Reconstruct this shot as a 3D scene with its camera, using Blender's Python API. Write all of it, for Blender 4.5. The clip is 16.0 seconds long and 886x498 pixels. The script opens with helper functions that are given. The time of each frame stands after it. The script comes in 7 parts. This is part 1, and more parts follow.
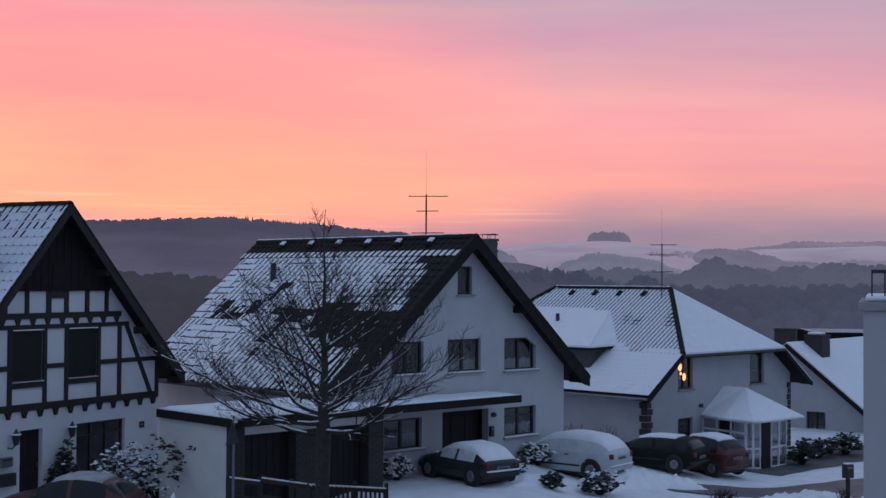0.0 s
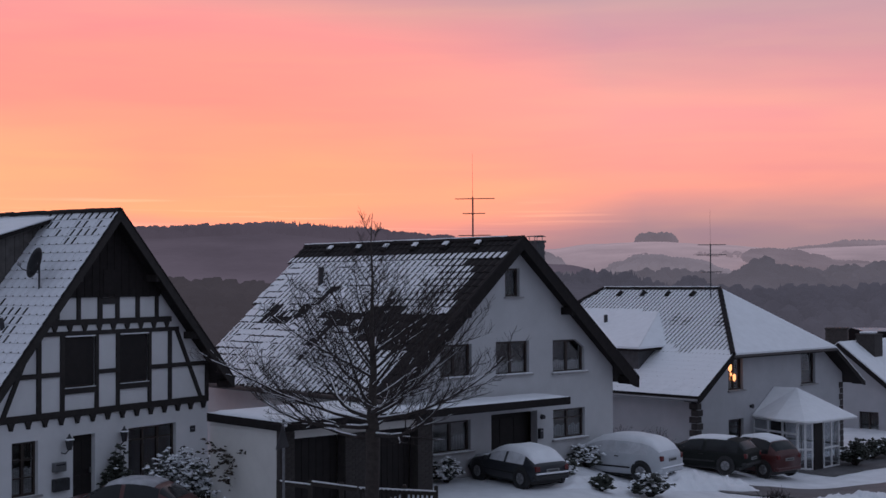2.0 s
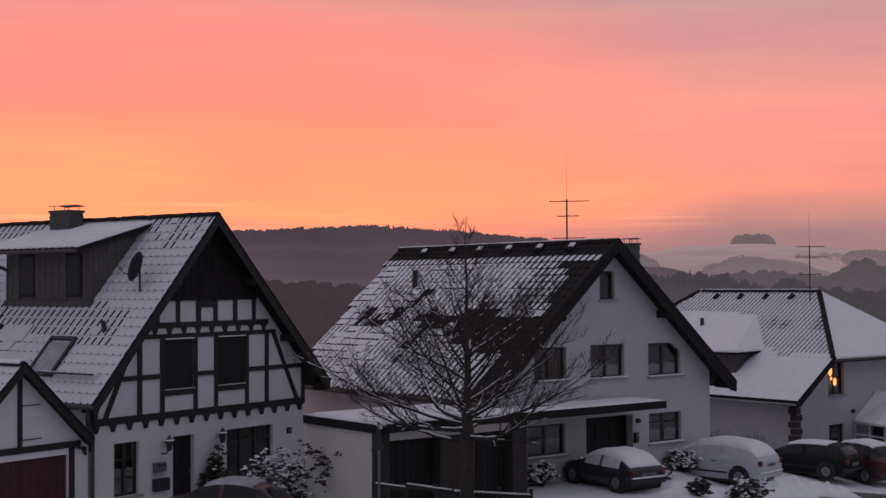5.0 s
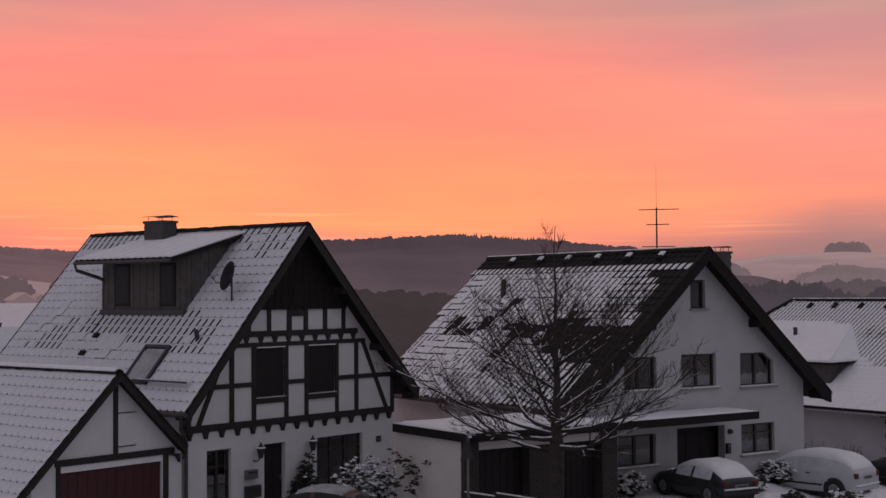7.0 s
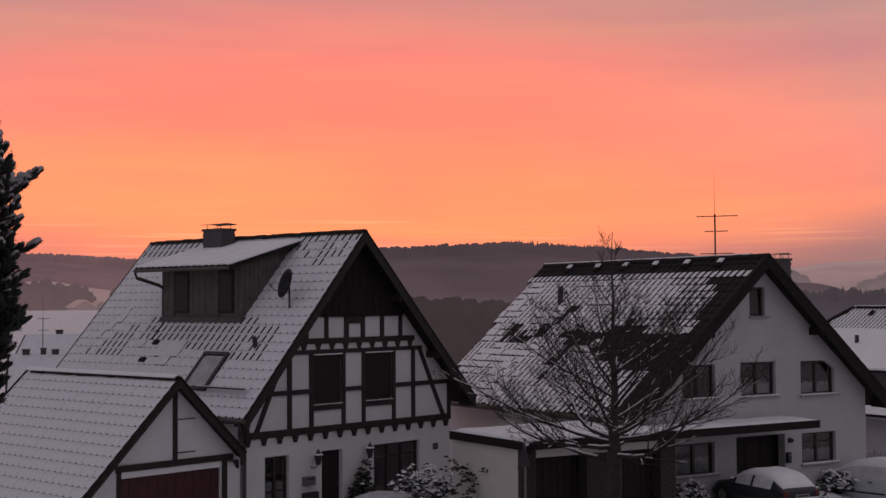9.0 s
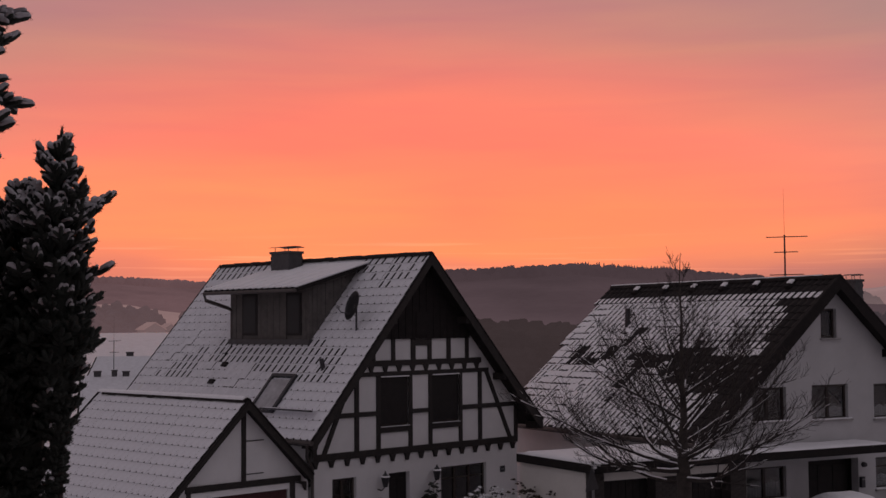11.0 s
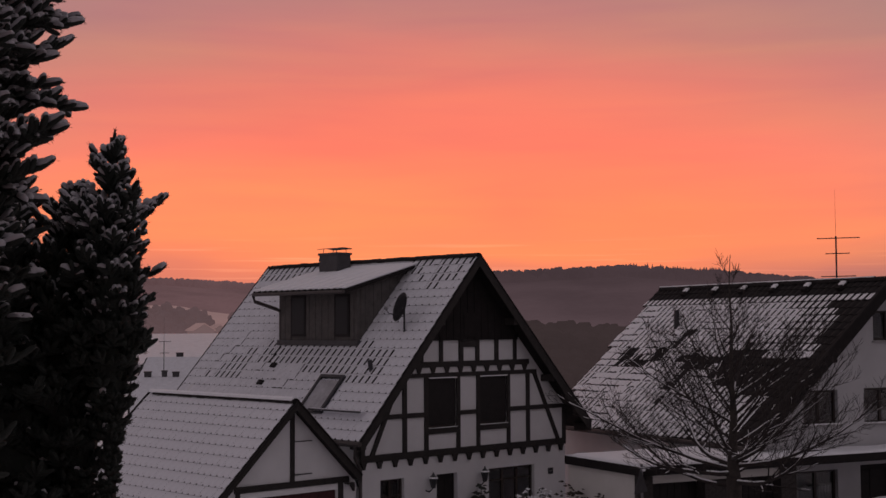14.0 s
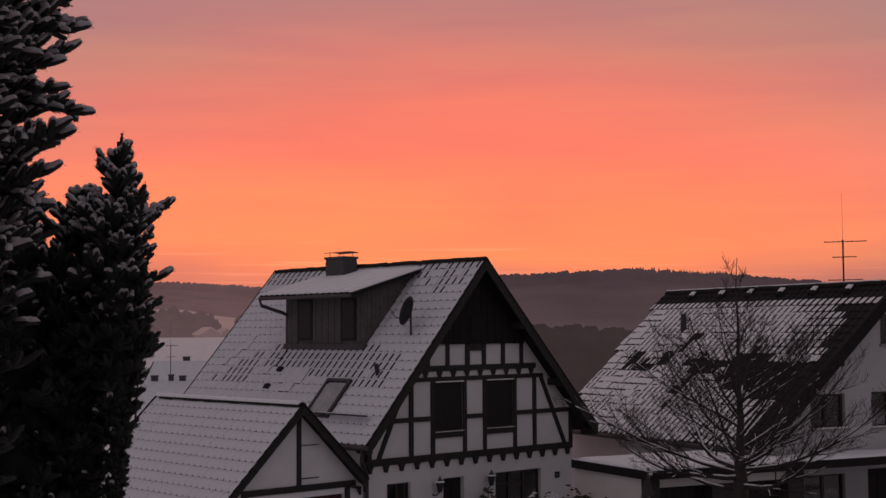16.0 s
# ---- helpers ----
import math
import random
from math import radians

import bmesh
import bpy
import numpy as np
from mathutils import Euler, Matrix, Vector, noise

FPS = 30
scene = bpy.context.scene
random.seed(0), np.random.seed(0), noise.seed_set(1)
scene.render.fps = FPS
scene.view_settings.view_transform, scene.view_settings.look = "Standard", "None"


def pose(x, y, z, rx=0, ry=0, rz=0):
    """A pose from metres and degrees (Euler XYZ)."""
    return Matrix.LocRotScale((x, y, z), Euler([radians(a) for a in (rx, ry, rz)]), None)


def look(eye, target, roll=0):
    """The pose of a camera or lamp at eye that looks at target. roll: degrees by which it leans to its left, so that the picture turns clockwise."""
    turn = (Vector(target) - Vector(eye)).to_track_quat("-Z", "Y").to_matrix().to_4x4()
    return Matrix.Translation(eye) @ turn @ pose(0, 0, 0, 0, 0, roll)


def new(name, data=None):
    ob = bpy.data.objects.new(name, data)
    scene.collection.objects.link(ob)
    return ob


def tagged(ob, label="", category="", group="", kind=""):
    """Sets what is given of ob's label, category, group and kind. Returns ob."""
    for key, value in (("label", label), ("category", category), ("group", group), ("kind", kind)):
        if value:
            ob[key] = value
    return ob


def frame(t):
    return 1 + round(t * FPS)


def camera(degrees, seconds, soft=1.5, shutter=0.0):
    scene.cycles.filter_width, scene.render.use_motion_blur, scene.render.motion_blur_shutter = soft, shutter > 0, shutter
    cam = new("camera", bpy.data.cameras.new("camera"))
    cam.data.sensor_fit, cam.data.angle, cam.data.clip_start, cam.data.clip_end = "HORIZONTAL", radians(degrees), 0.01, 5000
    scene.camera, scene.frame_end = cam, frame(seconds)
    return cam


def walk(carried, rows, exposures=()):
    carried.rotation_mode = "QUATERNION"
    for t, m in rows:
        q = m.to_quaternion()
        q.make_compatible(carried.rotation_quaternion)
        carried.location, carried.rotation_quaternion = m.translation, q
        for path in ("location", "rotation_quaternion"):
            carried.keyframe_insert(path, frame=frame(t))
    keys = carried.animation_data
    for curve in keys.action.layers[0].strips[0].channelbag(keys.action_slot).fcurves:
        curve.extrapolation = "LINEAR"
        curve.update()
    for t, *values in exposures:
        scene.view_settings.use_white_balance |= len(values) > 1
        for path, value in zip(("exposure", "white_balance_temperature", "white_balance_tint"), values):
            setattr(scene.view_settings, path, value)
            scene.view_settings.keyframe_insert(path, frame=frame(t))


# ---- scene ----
cam = camera(37.03, 16.0, soft=1.5)
EYE = 6.6
# seconds, eye x, eye y, yaw, pitch, roll: a hand-held camera turning at one window
ROWS = [
    (0.0, -0.0, -0.0, -0.007, 1.287, -0.291),
    (0.5, -0.002, -0.0, 0.288, 1.245, 0.036),
    (1.0, -0.004, -0.0, 0.808, 1.291, 0.191),
    (1.5, -0.007, -0.0, 1.296, 1.299, 0.249),
    (2.0, -0.011, -0.0, 2.026, 1.398, 0.284),
    (2.5, -0.014, -0.0, 2.761, 1.458, 0.402),
    (3.0, -0.017, -0.0, 3.294, 1.441, 0.565),
    (3.5, -0.02, -0.001, 3.796, 1.382, 0.612),
    (4.0, -0.023, -0.001, 4.412, 1.299, 0.497),
    (6.5, -0.047, -0.004, 8.969, 2.028, 0.375),
    (7.0, -0.051, -0.004, 9.873, 1.964, 0.385),
    (7.5, -0.056, -0.005, 10.75, 1.967, 0.296),
    (8.0, -0.06, -0.006, 11.6, 2.06, 0.194),
    (8.5, -0.062, -0.006, 11.936, 2.151, 0.307),
    (9.0, -0.064, -0.007, 12.306, 2.297, 0.375),
    (9.5, -0.068, -0.008, 13.144, 2.489, 0.34),
    (12.0, -0.084, -0.012, 16.36, 3.646, 0.593),
    (12.5, -0.088, -0.013, 17.053, 3.677, 0.672),
    (13.0, -0.09, -0.014, 17.49, 3.65, 0.729),
    (13.5, -0.09, -0.014, 17.534, 3.521, 0.621),
    (14.0, -0.089, -0.013, 17.214, 3.347, 0.331),
    (14.5, -0.087, -0.013, 16.952, 3.236, 0.261),
    (15.0, -0.089, -0.014, 17.348, 3.26, 0.295),
    (15.5, -0.09, -0.014, 17.459, 3.408, 0.384),
    (16.0, -0.09, -0.014, 17.493, 3.514, 0.363),
]
walk(cam, [(t, pose(x, y, EYE, 90 + pitch, roll, yaw)) for t, x, y, yaw, pitch, roll in ROWS],
     exposures=[(0.0, 0.33, 5000, 0), (2.0, 0.31, 5850, 5), (4.0, 0.21, 6600, 11), (7.0, 0.10, 7250, 16), (9.5, -0.04, 7600, 18), (12.0, -0.26, 7950, 22), (16.0, -0.28, 8000, 22)])

# ---- world and light: dusk, afterglow ahead, blue-grey dome behind ----
GLOW_AZ = 17.0
world = bpy.data.worlds.new("dusk_sky")
scene.world = world
world.use_nodes = True
wn, wl = world.node_tree.nodes, world.node_tree.links
wn.clear()


def wmath(op, a, b=None, clamp=False):
    n = wn.new("ShaderNodeMath")
    n.operation, n.use_clamp = op, clamp
    for i, v in enumerate((a, b)):
        if v is None:
            continue
        if isinstance(v, (int, float)):
            n.inputs[i].default_value = v
        else:
            wl.new(v, n.inputs[i])
    return n.outputs[0]


def wmix(fac, a, b):
    n = wn.new("ShaderNodeMix")
    n.data_type = "RGBA"
    for i, v in ((0, fac), (6, a), (7, b)):
        if isinstance(v, (int, float)):
            n.inputs[i].default_value = v
        elif isinstance(v, tuple):
            n.inputs[i].default_value = (*v, 1)
        else:
            wl.new(v, n.inputs[i])
    return n.outputs[2]


def wramp(fac, stops):
    n = wn.new("ShaderNodeValToRGB")
    while len(n.color_ramp.elements) < len(stops):
        n.color_ramp.elements.new(0.5)
    for e, (p, c) in zip(n.color_ramp.elements, stops):
        e.position, e.color = p, (*c, 1)
    wl.new(fac, n.inputs[0])
    return n.outputs[0]


coord = wn.new("ShaderNodeTexCoord")
split = wn.new("ShaderNodeSeparateXYZ")
wl.new(coord.outputs["Generated"], split.inputs[0])
sx, sy, sz = split.outputs
# streaky cloud: long bands across the sky, slightly tilted
cmap = wn.new("ShaderNodeMapping")
cmap.inputs["Scale"].default_value = (4.0, 4.0, 42.0)
cmap.inputs["Rotation"].default_value = (0, radians(-5), 0)
wl.new(coord.outputs["Generated"], cmap.inputs[0])
cn = wn.new("ShaderNodeTexNoise")
cn.inputs["Scale"].default_value, cn.inputs["Detail"].default_value, cn.inputs["Roughness"].default_value = 1.0, 5.0, 0.5
cn.inputs["Distortion"].default_value = 0.4
wl.new(cmap.outputs[0], cn.inputs["Vector"])
cmap2 = wn.new("ShaderNodeMapping")
cmap2.inputs["Scale"].default_value = (3.0, 3.0, 14.0)
cmap2.inputs["Rotation"].default_value = (0, radians(-6), 0)
wl.new(coord.outputs["Generated"], cmap2.inputs[0])
cn2 = wn.new("ShaderNodeTexNoise")
cn2.inputs["Scale"].default_value, cn2.inputs["Detail"].default_value = 1.3, 4.0
wl.new(cmap2.outputs[0], cn2.inputs["Vector"])
wob = wmath("MULTIPLY", wmath("SUBTRACT", cn2.outputs[0], 0.5), 0.05)
zc = wmath("ADD", sz, wob)
SKY_FRONT = [(0.0, (0.34, 0.18, 0.19)), (0.022, (0.50, 0.21, 0.20)), (0.036, (0.92, 0.30, 0.21)), (0.055, (1.23, 0.365, 0.185)),
             (0.085, (1.34, 0.345, 0.185)), (0.125, (1.24, 0.298, 0.205)), (0.17, (1.03, 0.28, 0.225)), (0.215, (0.74, 0.285, 0.265)), (0.26, (0.56, 0.285, 0.30)), (1.0, (0.28, 0.295, 0.37))]
SKY_SIDE = [(0.0, (0.30, 0.19, 0.20)), (0.03, (0.35, 0.205, 0.212)), (0.05, (0.58, 0.255, 0.225)), (0.075, (0.92, 0.305, 0.225)), (0.12, (0.92, 0.32, 0.27)),
            (0.17, (0.66, 0.31, 0.29)), (0.22, (0.48, 0.30, 0.31)), (1.0, (0.28, 0.295, 0.37))]
SKY_BACK = [(0.0, (0.20, 0.20, 0.25)), (0.15, (0.24, 0.24, 0.30)), (0.45, (0.27, 0.28, 0.35)), (1.0, (0.28, 0.295, 0.37))]
front = wramp(zc, SKY_FRONT)
side = wramp(zc, SKY_SIDE)
back = wramp(sz, SKY_BACK)
toward = wmath("ADD", wmath("MULTIPLY", sx, -math.sin(radians(GLOW_AZ))), wmath("MULTIPLY", sy, math.cos(radians(GLOW_AZ))))
core_dir = wmath("ADD", wmath("MULTIPLY", sx, -math.sin(radians(26.0))), wmath("MULTIPLY", sy, math.cos(radians(26.0))))
glow = wmath("MULTIPLY", wmath("SUBTRACT", toward, 0.915), 1 / 0.07, clamp=True)
fac_front = wmath("ADD", wmath("MULTIPLY", toward, 1.6), -0.45, clamp=True)
sky = wmix(fac_front, back, wmix(glow, side, front))
# cloud bands: greyer pink where thick, yellower where thin
bandf = wmath("ADD", wmath("MULTIPLY", wmath("SUBTRACT", cn.outputs[0], 0.5), 2.0), 0.5, clamp=True)
broad = wmath("ADD", wmath("MULTIPLY", wmath("SUBTRACT", cn2.outputs[0], 0.5), 3.0), 0.5, clamp=True)
tint = wmix(0.5, wmix(bandf, (0.84, 0.80, 0.98), (1.10, 1.14, 0.96)), wmix(broad, (0.95, 0.90, 1.02), (1.05, 1.09, 0.92)))
mul = wn.new("ShaderNodeMix")
mul.data_type, mul.blend_type = "RGBA", "MULTIPLY"
mul.inputs[0].default_value = 1.0
# the yellow heart of the afterglow, low over the hills
core = wmath("MULTIPLY", wmath("MULTIPLY", wmath("SUBTRACT", core_dir, 0.975), 1 / 0.022, clamp=True),
             wmath("SUBTRACT", 1.0, wmath("MULTIPLY", wmath("ABSOLUTE", wmath("SUBTRACT", zc, 0.092)), 26.0), clamp=True), clamp=True)
sky = wmix(wmath("MULTIPLY", core, 0.5), sky, (1.40, 0.49, 0.19))
# thin bright streaks low over the hills
cmap3 = wn.new("ShaderNodeMapping")
cmap3.inputs["Scale"].default_value = (7.0, 7.0, 240.0)
wl.new(coord.outputs["Generated"], cmap3.inputs[0])
cn3 = wn.new("ShaderNodeTexNoise")
cn3.inputs["Scale"].default_value, cn3.inputs["Detail"].default_value = 1.0, 2.0
wl.new(cmap3.outputs[0], cn3.inputs["Vector"])
low_band = wmath("SUBTRACT", 1.0, wmath("MULTIPLY", wmath("ABSOLUTE", wmath("SUBTRACT", sz, 0.05)), 50.0), clamp=True)
streak = wmath("MULTIPLY", wmath("MULTIPLY", wmath("SUBTRACT", cn3.outputs[0], 0.57), 9.0, clamp=True), wmath("MULTIPLY", low_band, glow))
sky = wmix(wmath("MULTIPLY", streak, 0.55), sky, (1.5, 0.62, 0.36))
wl.new(sky, mul.inputs[6])
wl.new(tint, mul.inputs[7])
bg = wn.new("ShaderNodeBackground")
bg.inputs["Strength"].default_value = 1.0
wl.new(mul.outputs[2], bg.inputs["Color"])
wout = wn.new("ShaderNodeOutputWorld")
wl.new(bg.outputs[0], wout.inputs["Surface"])

# the last glow of the sun below the hills, very weak and wide
sun = new("sun", bpy.data.lights.new("sun", "SUN"))
sun.data.energy, sun.data.angle, sun.data.color = 0.05, radians(20), (1.0, 0.6, 0.45)
sun.matrix_world = look((0, 0, 50), (math.sin(radians(GLOW_AZ)) * 100, -math.cos(radians(GLOW_AZ)) * 100, 45))

# ---- materials ----


def mat(name, base, rough=0.8, vary=0.12, scale=6.0, bump=0.0, bump_scale=40.0, metal=0.0, second=None, spec=0.5, emit=None, island=False):
    """A node material: base colour with coarse and fine variation, a little relief."""
    m = bpy.data.materials.new(name)
    m.use_nodes = True
    n, l = m.node_tree.nodes, m.node_tree.links
    b = n["Principled BSDF"]
    b.inputs["Roughness"].default_value, b.inputs["Metallic"].default_value = rough, metal
    b.inputs["Specular IOR Level"].default_value = spec
    tc = n.new("ShaderNodeTexCoord")
    no = n.new("ShaderNodeTexNoise")
    no.inputs["Scale"].default_value, no.inputs["Detail"].default_value = scale, 6.0
    no.inputs["Roughness"].default_value = 0.62
    l.new(tc.outputs["Object"], no.inputs["Vector"])
    ramp = n.new("ShaderNodeValToRGB")
    lo = tuple(c * (1 - vary) for c in base)
    hi = second or tuple(min(1, c * (1 + vary)) for c in base)
    ramp.color_ramp.elements[0].position, ramp.color_ramp.elements[1].position = 0.3, 0.7
    ramp.color_ramp.elements[0].color, ramp.color_ramp.elements[1].color = (*lo, 1), (*hi, 1)
    l.new(no.outputs[0], ramp.inputs[0])
    col = ramp.outputs[0]
    if island:
        info = n.new("ShaderNodeObjectInfo")
        geo = n.new("ShaderNodeNewGeometry")
        add = n.new("ShaderNodeMath")
        add.operation = "ADD"
        l.new(info.outputs["Random"], add.inputs[0])
        l.new(geo.outputs["Random Per Island"], add.inputs[1])
        mr = n.new("ShaderNodeMapRange")
        mr.inputs[2].default_value, mr.inputs[3].default_value, mr.inputs[4].default_value = 2.0, 0.75, 1.25
        l.new(add.outputs[0], mr.inputs[0])
        hs = n.new("ShaderNodeHueSaturation")
        l.new(mr.outputs[0], hs.inputs["Value"])
        l.new(col, hs.inputs["Color"])
        col = hs.outputs[0]
    l.new(col, b.inputs["Base Color"])
    if bump:
        n2 = n.new("ShaderNodeTexNoise")
        n2.inputs["Scale"].default_value, n2.inputs["Detail"].default_value = bump_scale, 4.0
        l.new(tc.outputs["Object"], n2.inputs["Vector"])
        bp = n.new("ShaderNodeBump")
        bp.inputs["Strength"].default_value, bp.inputs["Distance"].default_value = bump, 0.02
        l.new(n2.outputs[0], bp.inputs["Height"])
        l.new(bp.outputs[0], b.inputs["Normal"])
    if emit:
        b.inputs["Emission Color"].default_value, b.inputs["Emission Strength"].default_value = (*emit[0], 1), emit[1]
    return m


def glass_mat(name, tint=(0.9, 0.92, 0.95)):
    m = bpy.data.materials.new(name)
    m.use_nodes = True
    n, l = m.node_tree.nodes, m.node_tree.links
    n.clear()
    out, mix = n.new("ShaderNodeOutputMaterial"), n.new("ShaderNodeMixShader")
    tr, gl, lw = n.new("ShaderNodeBsdfTransparent"), n.new("ShaderNodeBsdfGlossy"), n.new("ShaderNodeLayerWeight")
    pw, fr = n.new("ShaderNodeMath"), n.new("ShaderNodeMath")
    pw.operation, fr.operation = "POWER", "MULTIPLY_ADD"
    pw.inputs[1].default_value, fr.inputs[1].default_value, fr.inputs[2].default_value = 4.0, 0.85, 0.045
    lw.inputs[0].default_value = 0.5
    l.new(lw.outputs["Facing"], pw.inputs[0])
    l.new(pw.outputs[0], fr.inputs[0])
    tr.inputs[0].default_value = (*tint, 1)
    gl.inputs["Roughness"].default_value = 0.03
    l.new(fr.outputs[0], mix.inputs[0])
    l.new(tr.outputs[0], mix.inputs[1])
    l.new(gl.outputs[0], mix.inputs[2])
    l.new(mix.outputs[0], out.inputs[0])
    return m


def painted_haze_mat(name, base, mist, low, high, z0, z1, vary=0.25, scale=0.01, scale2=0.12):
    """Far land: the ground colour, and evening mist put in as emission, mostly stronger towards the valley floor."""
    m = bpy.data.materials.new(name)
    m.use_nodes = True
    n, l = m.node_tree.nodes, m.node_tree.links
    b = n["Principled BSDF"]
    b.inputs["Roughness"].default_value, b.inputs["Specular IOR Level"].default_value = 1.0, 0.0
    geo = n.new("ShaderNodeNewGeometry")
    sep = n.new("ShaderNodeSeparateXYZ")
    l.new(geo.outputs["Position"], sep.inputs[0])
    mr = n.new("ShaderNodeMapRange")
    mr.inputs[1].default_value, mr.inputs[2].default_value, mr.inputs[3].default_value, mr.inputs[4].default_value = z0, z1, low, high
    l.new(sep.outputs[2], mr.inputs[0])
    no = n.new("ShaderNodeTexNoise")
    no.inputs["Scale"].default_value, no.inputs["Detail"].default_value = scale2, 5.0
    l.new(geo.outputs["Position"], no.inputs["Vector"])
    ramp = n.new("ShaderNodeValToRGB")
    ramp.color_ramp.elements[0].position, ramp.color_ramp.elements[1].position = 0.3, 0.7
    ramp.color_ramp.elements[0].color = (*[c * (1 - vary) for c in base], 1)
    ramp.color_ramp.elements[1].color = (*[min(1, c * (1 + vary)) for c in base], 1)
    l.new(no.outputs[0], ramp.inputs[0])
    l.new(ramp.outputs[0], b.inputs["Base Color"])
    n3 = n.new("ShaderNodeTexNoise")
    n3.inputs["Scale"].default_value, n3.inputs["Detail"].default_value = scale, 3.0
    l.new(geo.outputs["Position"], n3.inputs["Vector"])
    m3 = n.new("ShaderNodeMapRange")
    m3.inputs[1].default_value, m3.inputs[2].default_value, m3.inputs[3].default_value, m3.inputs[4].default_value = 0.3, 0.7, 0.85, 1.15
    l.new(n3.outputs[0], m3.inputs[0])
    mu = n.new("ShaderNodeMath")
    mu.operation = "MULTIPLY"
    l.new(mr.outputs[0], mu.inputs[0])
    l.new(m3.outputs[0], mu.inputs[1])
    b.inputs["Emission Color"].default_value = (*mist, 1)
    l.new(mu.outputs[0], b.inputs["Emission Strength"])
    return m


SNOW = mat("snow", (0.80, 0.81, 0.84), 0.7, 0.05, 3.0, 0.25, 25)
ROOF_SNOW = mat("thin_roof_snow", (0.66, 0.67, 0.71), 0.7, 0.09, 4.0, 0.25, 25)
SNOW_GROUND = mat("trodden_snow", (0.74, 0.75, 0.78), 0.75, 0.12, 1.2, 0.6, 9)
TILE = mat("dark_roof_tile", (0.020, 0.017, 0.017), 0.9, 0.3, 8, 0.15, 60, spec=0.25, island=True)
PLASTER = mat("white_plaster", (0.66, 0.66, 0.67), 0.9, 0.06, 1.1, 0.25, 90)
PLASTER_DIMMED = mat("dimmed_white_plaster", (0.47, 0.47, 0.48), 0.9, 0.07, 1.1, 0.3, 90)
PLASTER_GREY = mat("grey_white_plaster", (0.42, 0.42, 0.44), 0.9, 0.08, 1.0, 0.25, 90)
THIN_SNOW = mat("thin_snow_film", (0.36, 0.36, 0.38), 0.6, 0.25, 3.0, 0.2, 20)
PLASTER_CREAM = mat("cream_plaster", (0.62, 0.60, 0.57), 0.9, 0.07, 1.0, 0.2, 90)
TIMBER = mat("black_painted_timber", (0.022, 0.018, 0.017), 0.7, 0.35, 5, 0.3, 40, spec=0.4)
BOARD = mat("dark_brown_boarding", (0.013, 0.010, 0.010), 0.85, 0.35, 5, 0.3, 40, spec=0.3)
BOARD_GREY = mat("weathered_grey_boarding", (0.088, 0.080, 0.076), 0.8, 0.25, 4, 0.3, 40)
SLATE = mat("dark_slate", (0.05, 0.048, 0.052), 0.55, 0.3, 5, 0.2, 50)
DOOR_DARK = mat("dark_door", (0.013, 0.010, 0.010), 0.7, 0.3, 4, 0.1, 30, spec=0.35)
DOOR_RED = mat("dark_red_garage_door", (0.055, 0.009, 0.012), 0.55, 0.2, 3, 0.1, 30)
FRAME_BROWN = mat("dark_brown_window_frame", (0.032, 0.022, 0.018), 0.5, 0.25, 6, 0.1, 40)
FRAME_WHITE = mat("white_window_frame", (0.72, 0.72, 0.73), 0.45, 0.05, 4)
SILL = mat("stone_sill", (0.30, 0.29, 0.29), 0.8, 0.15, 6, 0.2, 50)
GLASS = glass_mat("window_glass", (0.94, 0.95, 0.96))
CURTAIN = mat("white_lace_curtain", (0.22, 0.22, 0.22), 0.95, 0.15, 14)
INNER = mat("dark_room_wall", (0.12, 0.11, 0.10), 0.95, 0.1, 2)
METAL = mat("galvanised_metal", (0.22, 0.22, 0.23), 0.45, 0.15, 8, metal=0.8)
METAL_DARK = mat("dark_metal", (0.05, 0.05, 0.055), 0.5, 0.2, 8, metal=0.5)
COPPER = mat("weathered_gutter", (0.07, 0.06, 0.058), 0.5, 0.2, 8, metal=0.4)
BRICK_DARK = mat("dark_clinker_brick", (0.040, 0.034, 0.032), 0.85, 0.35, 9, 0.4, 50, island=True)
STONE = mat("dark_quoin_stone", (0.048, 0.041, 0.040), 0.85, 0.35, 6, 0.5, 40, island=True)
BARK = mat("grey_brown_bark", (0.046, 0.037, 0.033), 0.9, 0.35, 9, 0.6, 60)
TWIG = mat("twig_bark", (0.034, 0.026, 0.024), 0.9, 0.3, 9)
# fir snow: the dimness of backlit snow is put into this grey
FIR_SNOW = mat("dimmed_fir_snow", (0.50, 0.50, 0.53), 0.8, 0.18, 9.0, 0.3, 40)
NEEDLE = mat("fir_needles", (0.019, 0.026, 0.021), 0.8, 0.4, 7, 0.5, 70)
LEAF = mat("evergreen_shrub_leaf", (0.028, 0.032, 0.024), 0.7, 0.4, 9)
DRYLEAF = mat("withered_leaf", (0.045, 0.034, 0.022), 0.8, 0.4, 9)
PAVING = mat("grey_paving", (0.10, 0.096, 0.10), 0.8, 0.25, 2, 0.3, 20)
WOODFENCE = mat("dark_fence_wood", (0.03, 0.024, 0.02), 0.8, 0.3, 6, 0.3, 40)

# ---- mesh helpers ----


def part(name, bm, material, parent=None, label="", smooth=False):
    """Links a bmesh as one mesh object, under a thing or a part."""
    me = bpy.data.meshes.new(name)
    bm.to_mesh(me)
    bm.free()
    for m in (material if isinstance(material, (list, tuple)) else [material]):
        me.materials.append(m)
    if smooth:
        me.shade_smooth()
    ob = new(name, me)
    ob.parent = parent
    if label:
        ob["label"] = label
    return ob


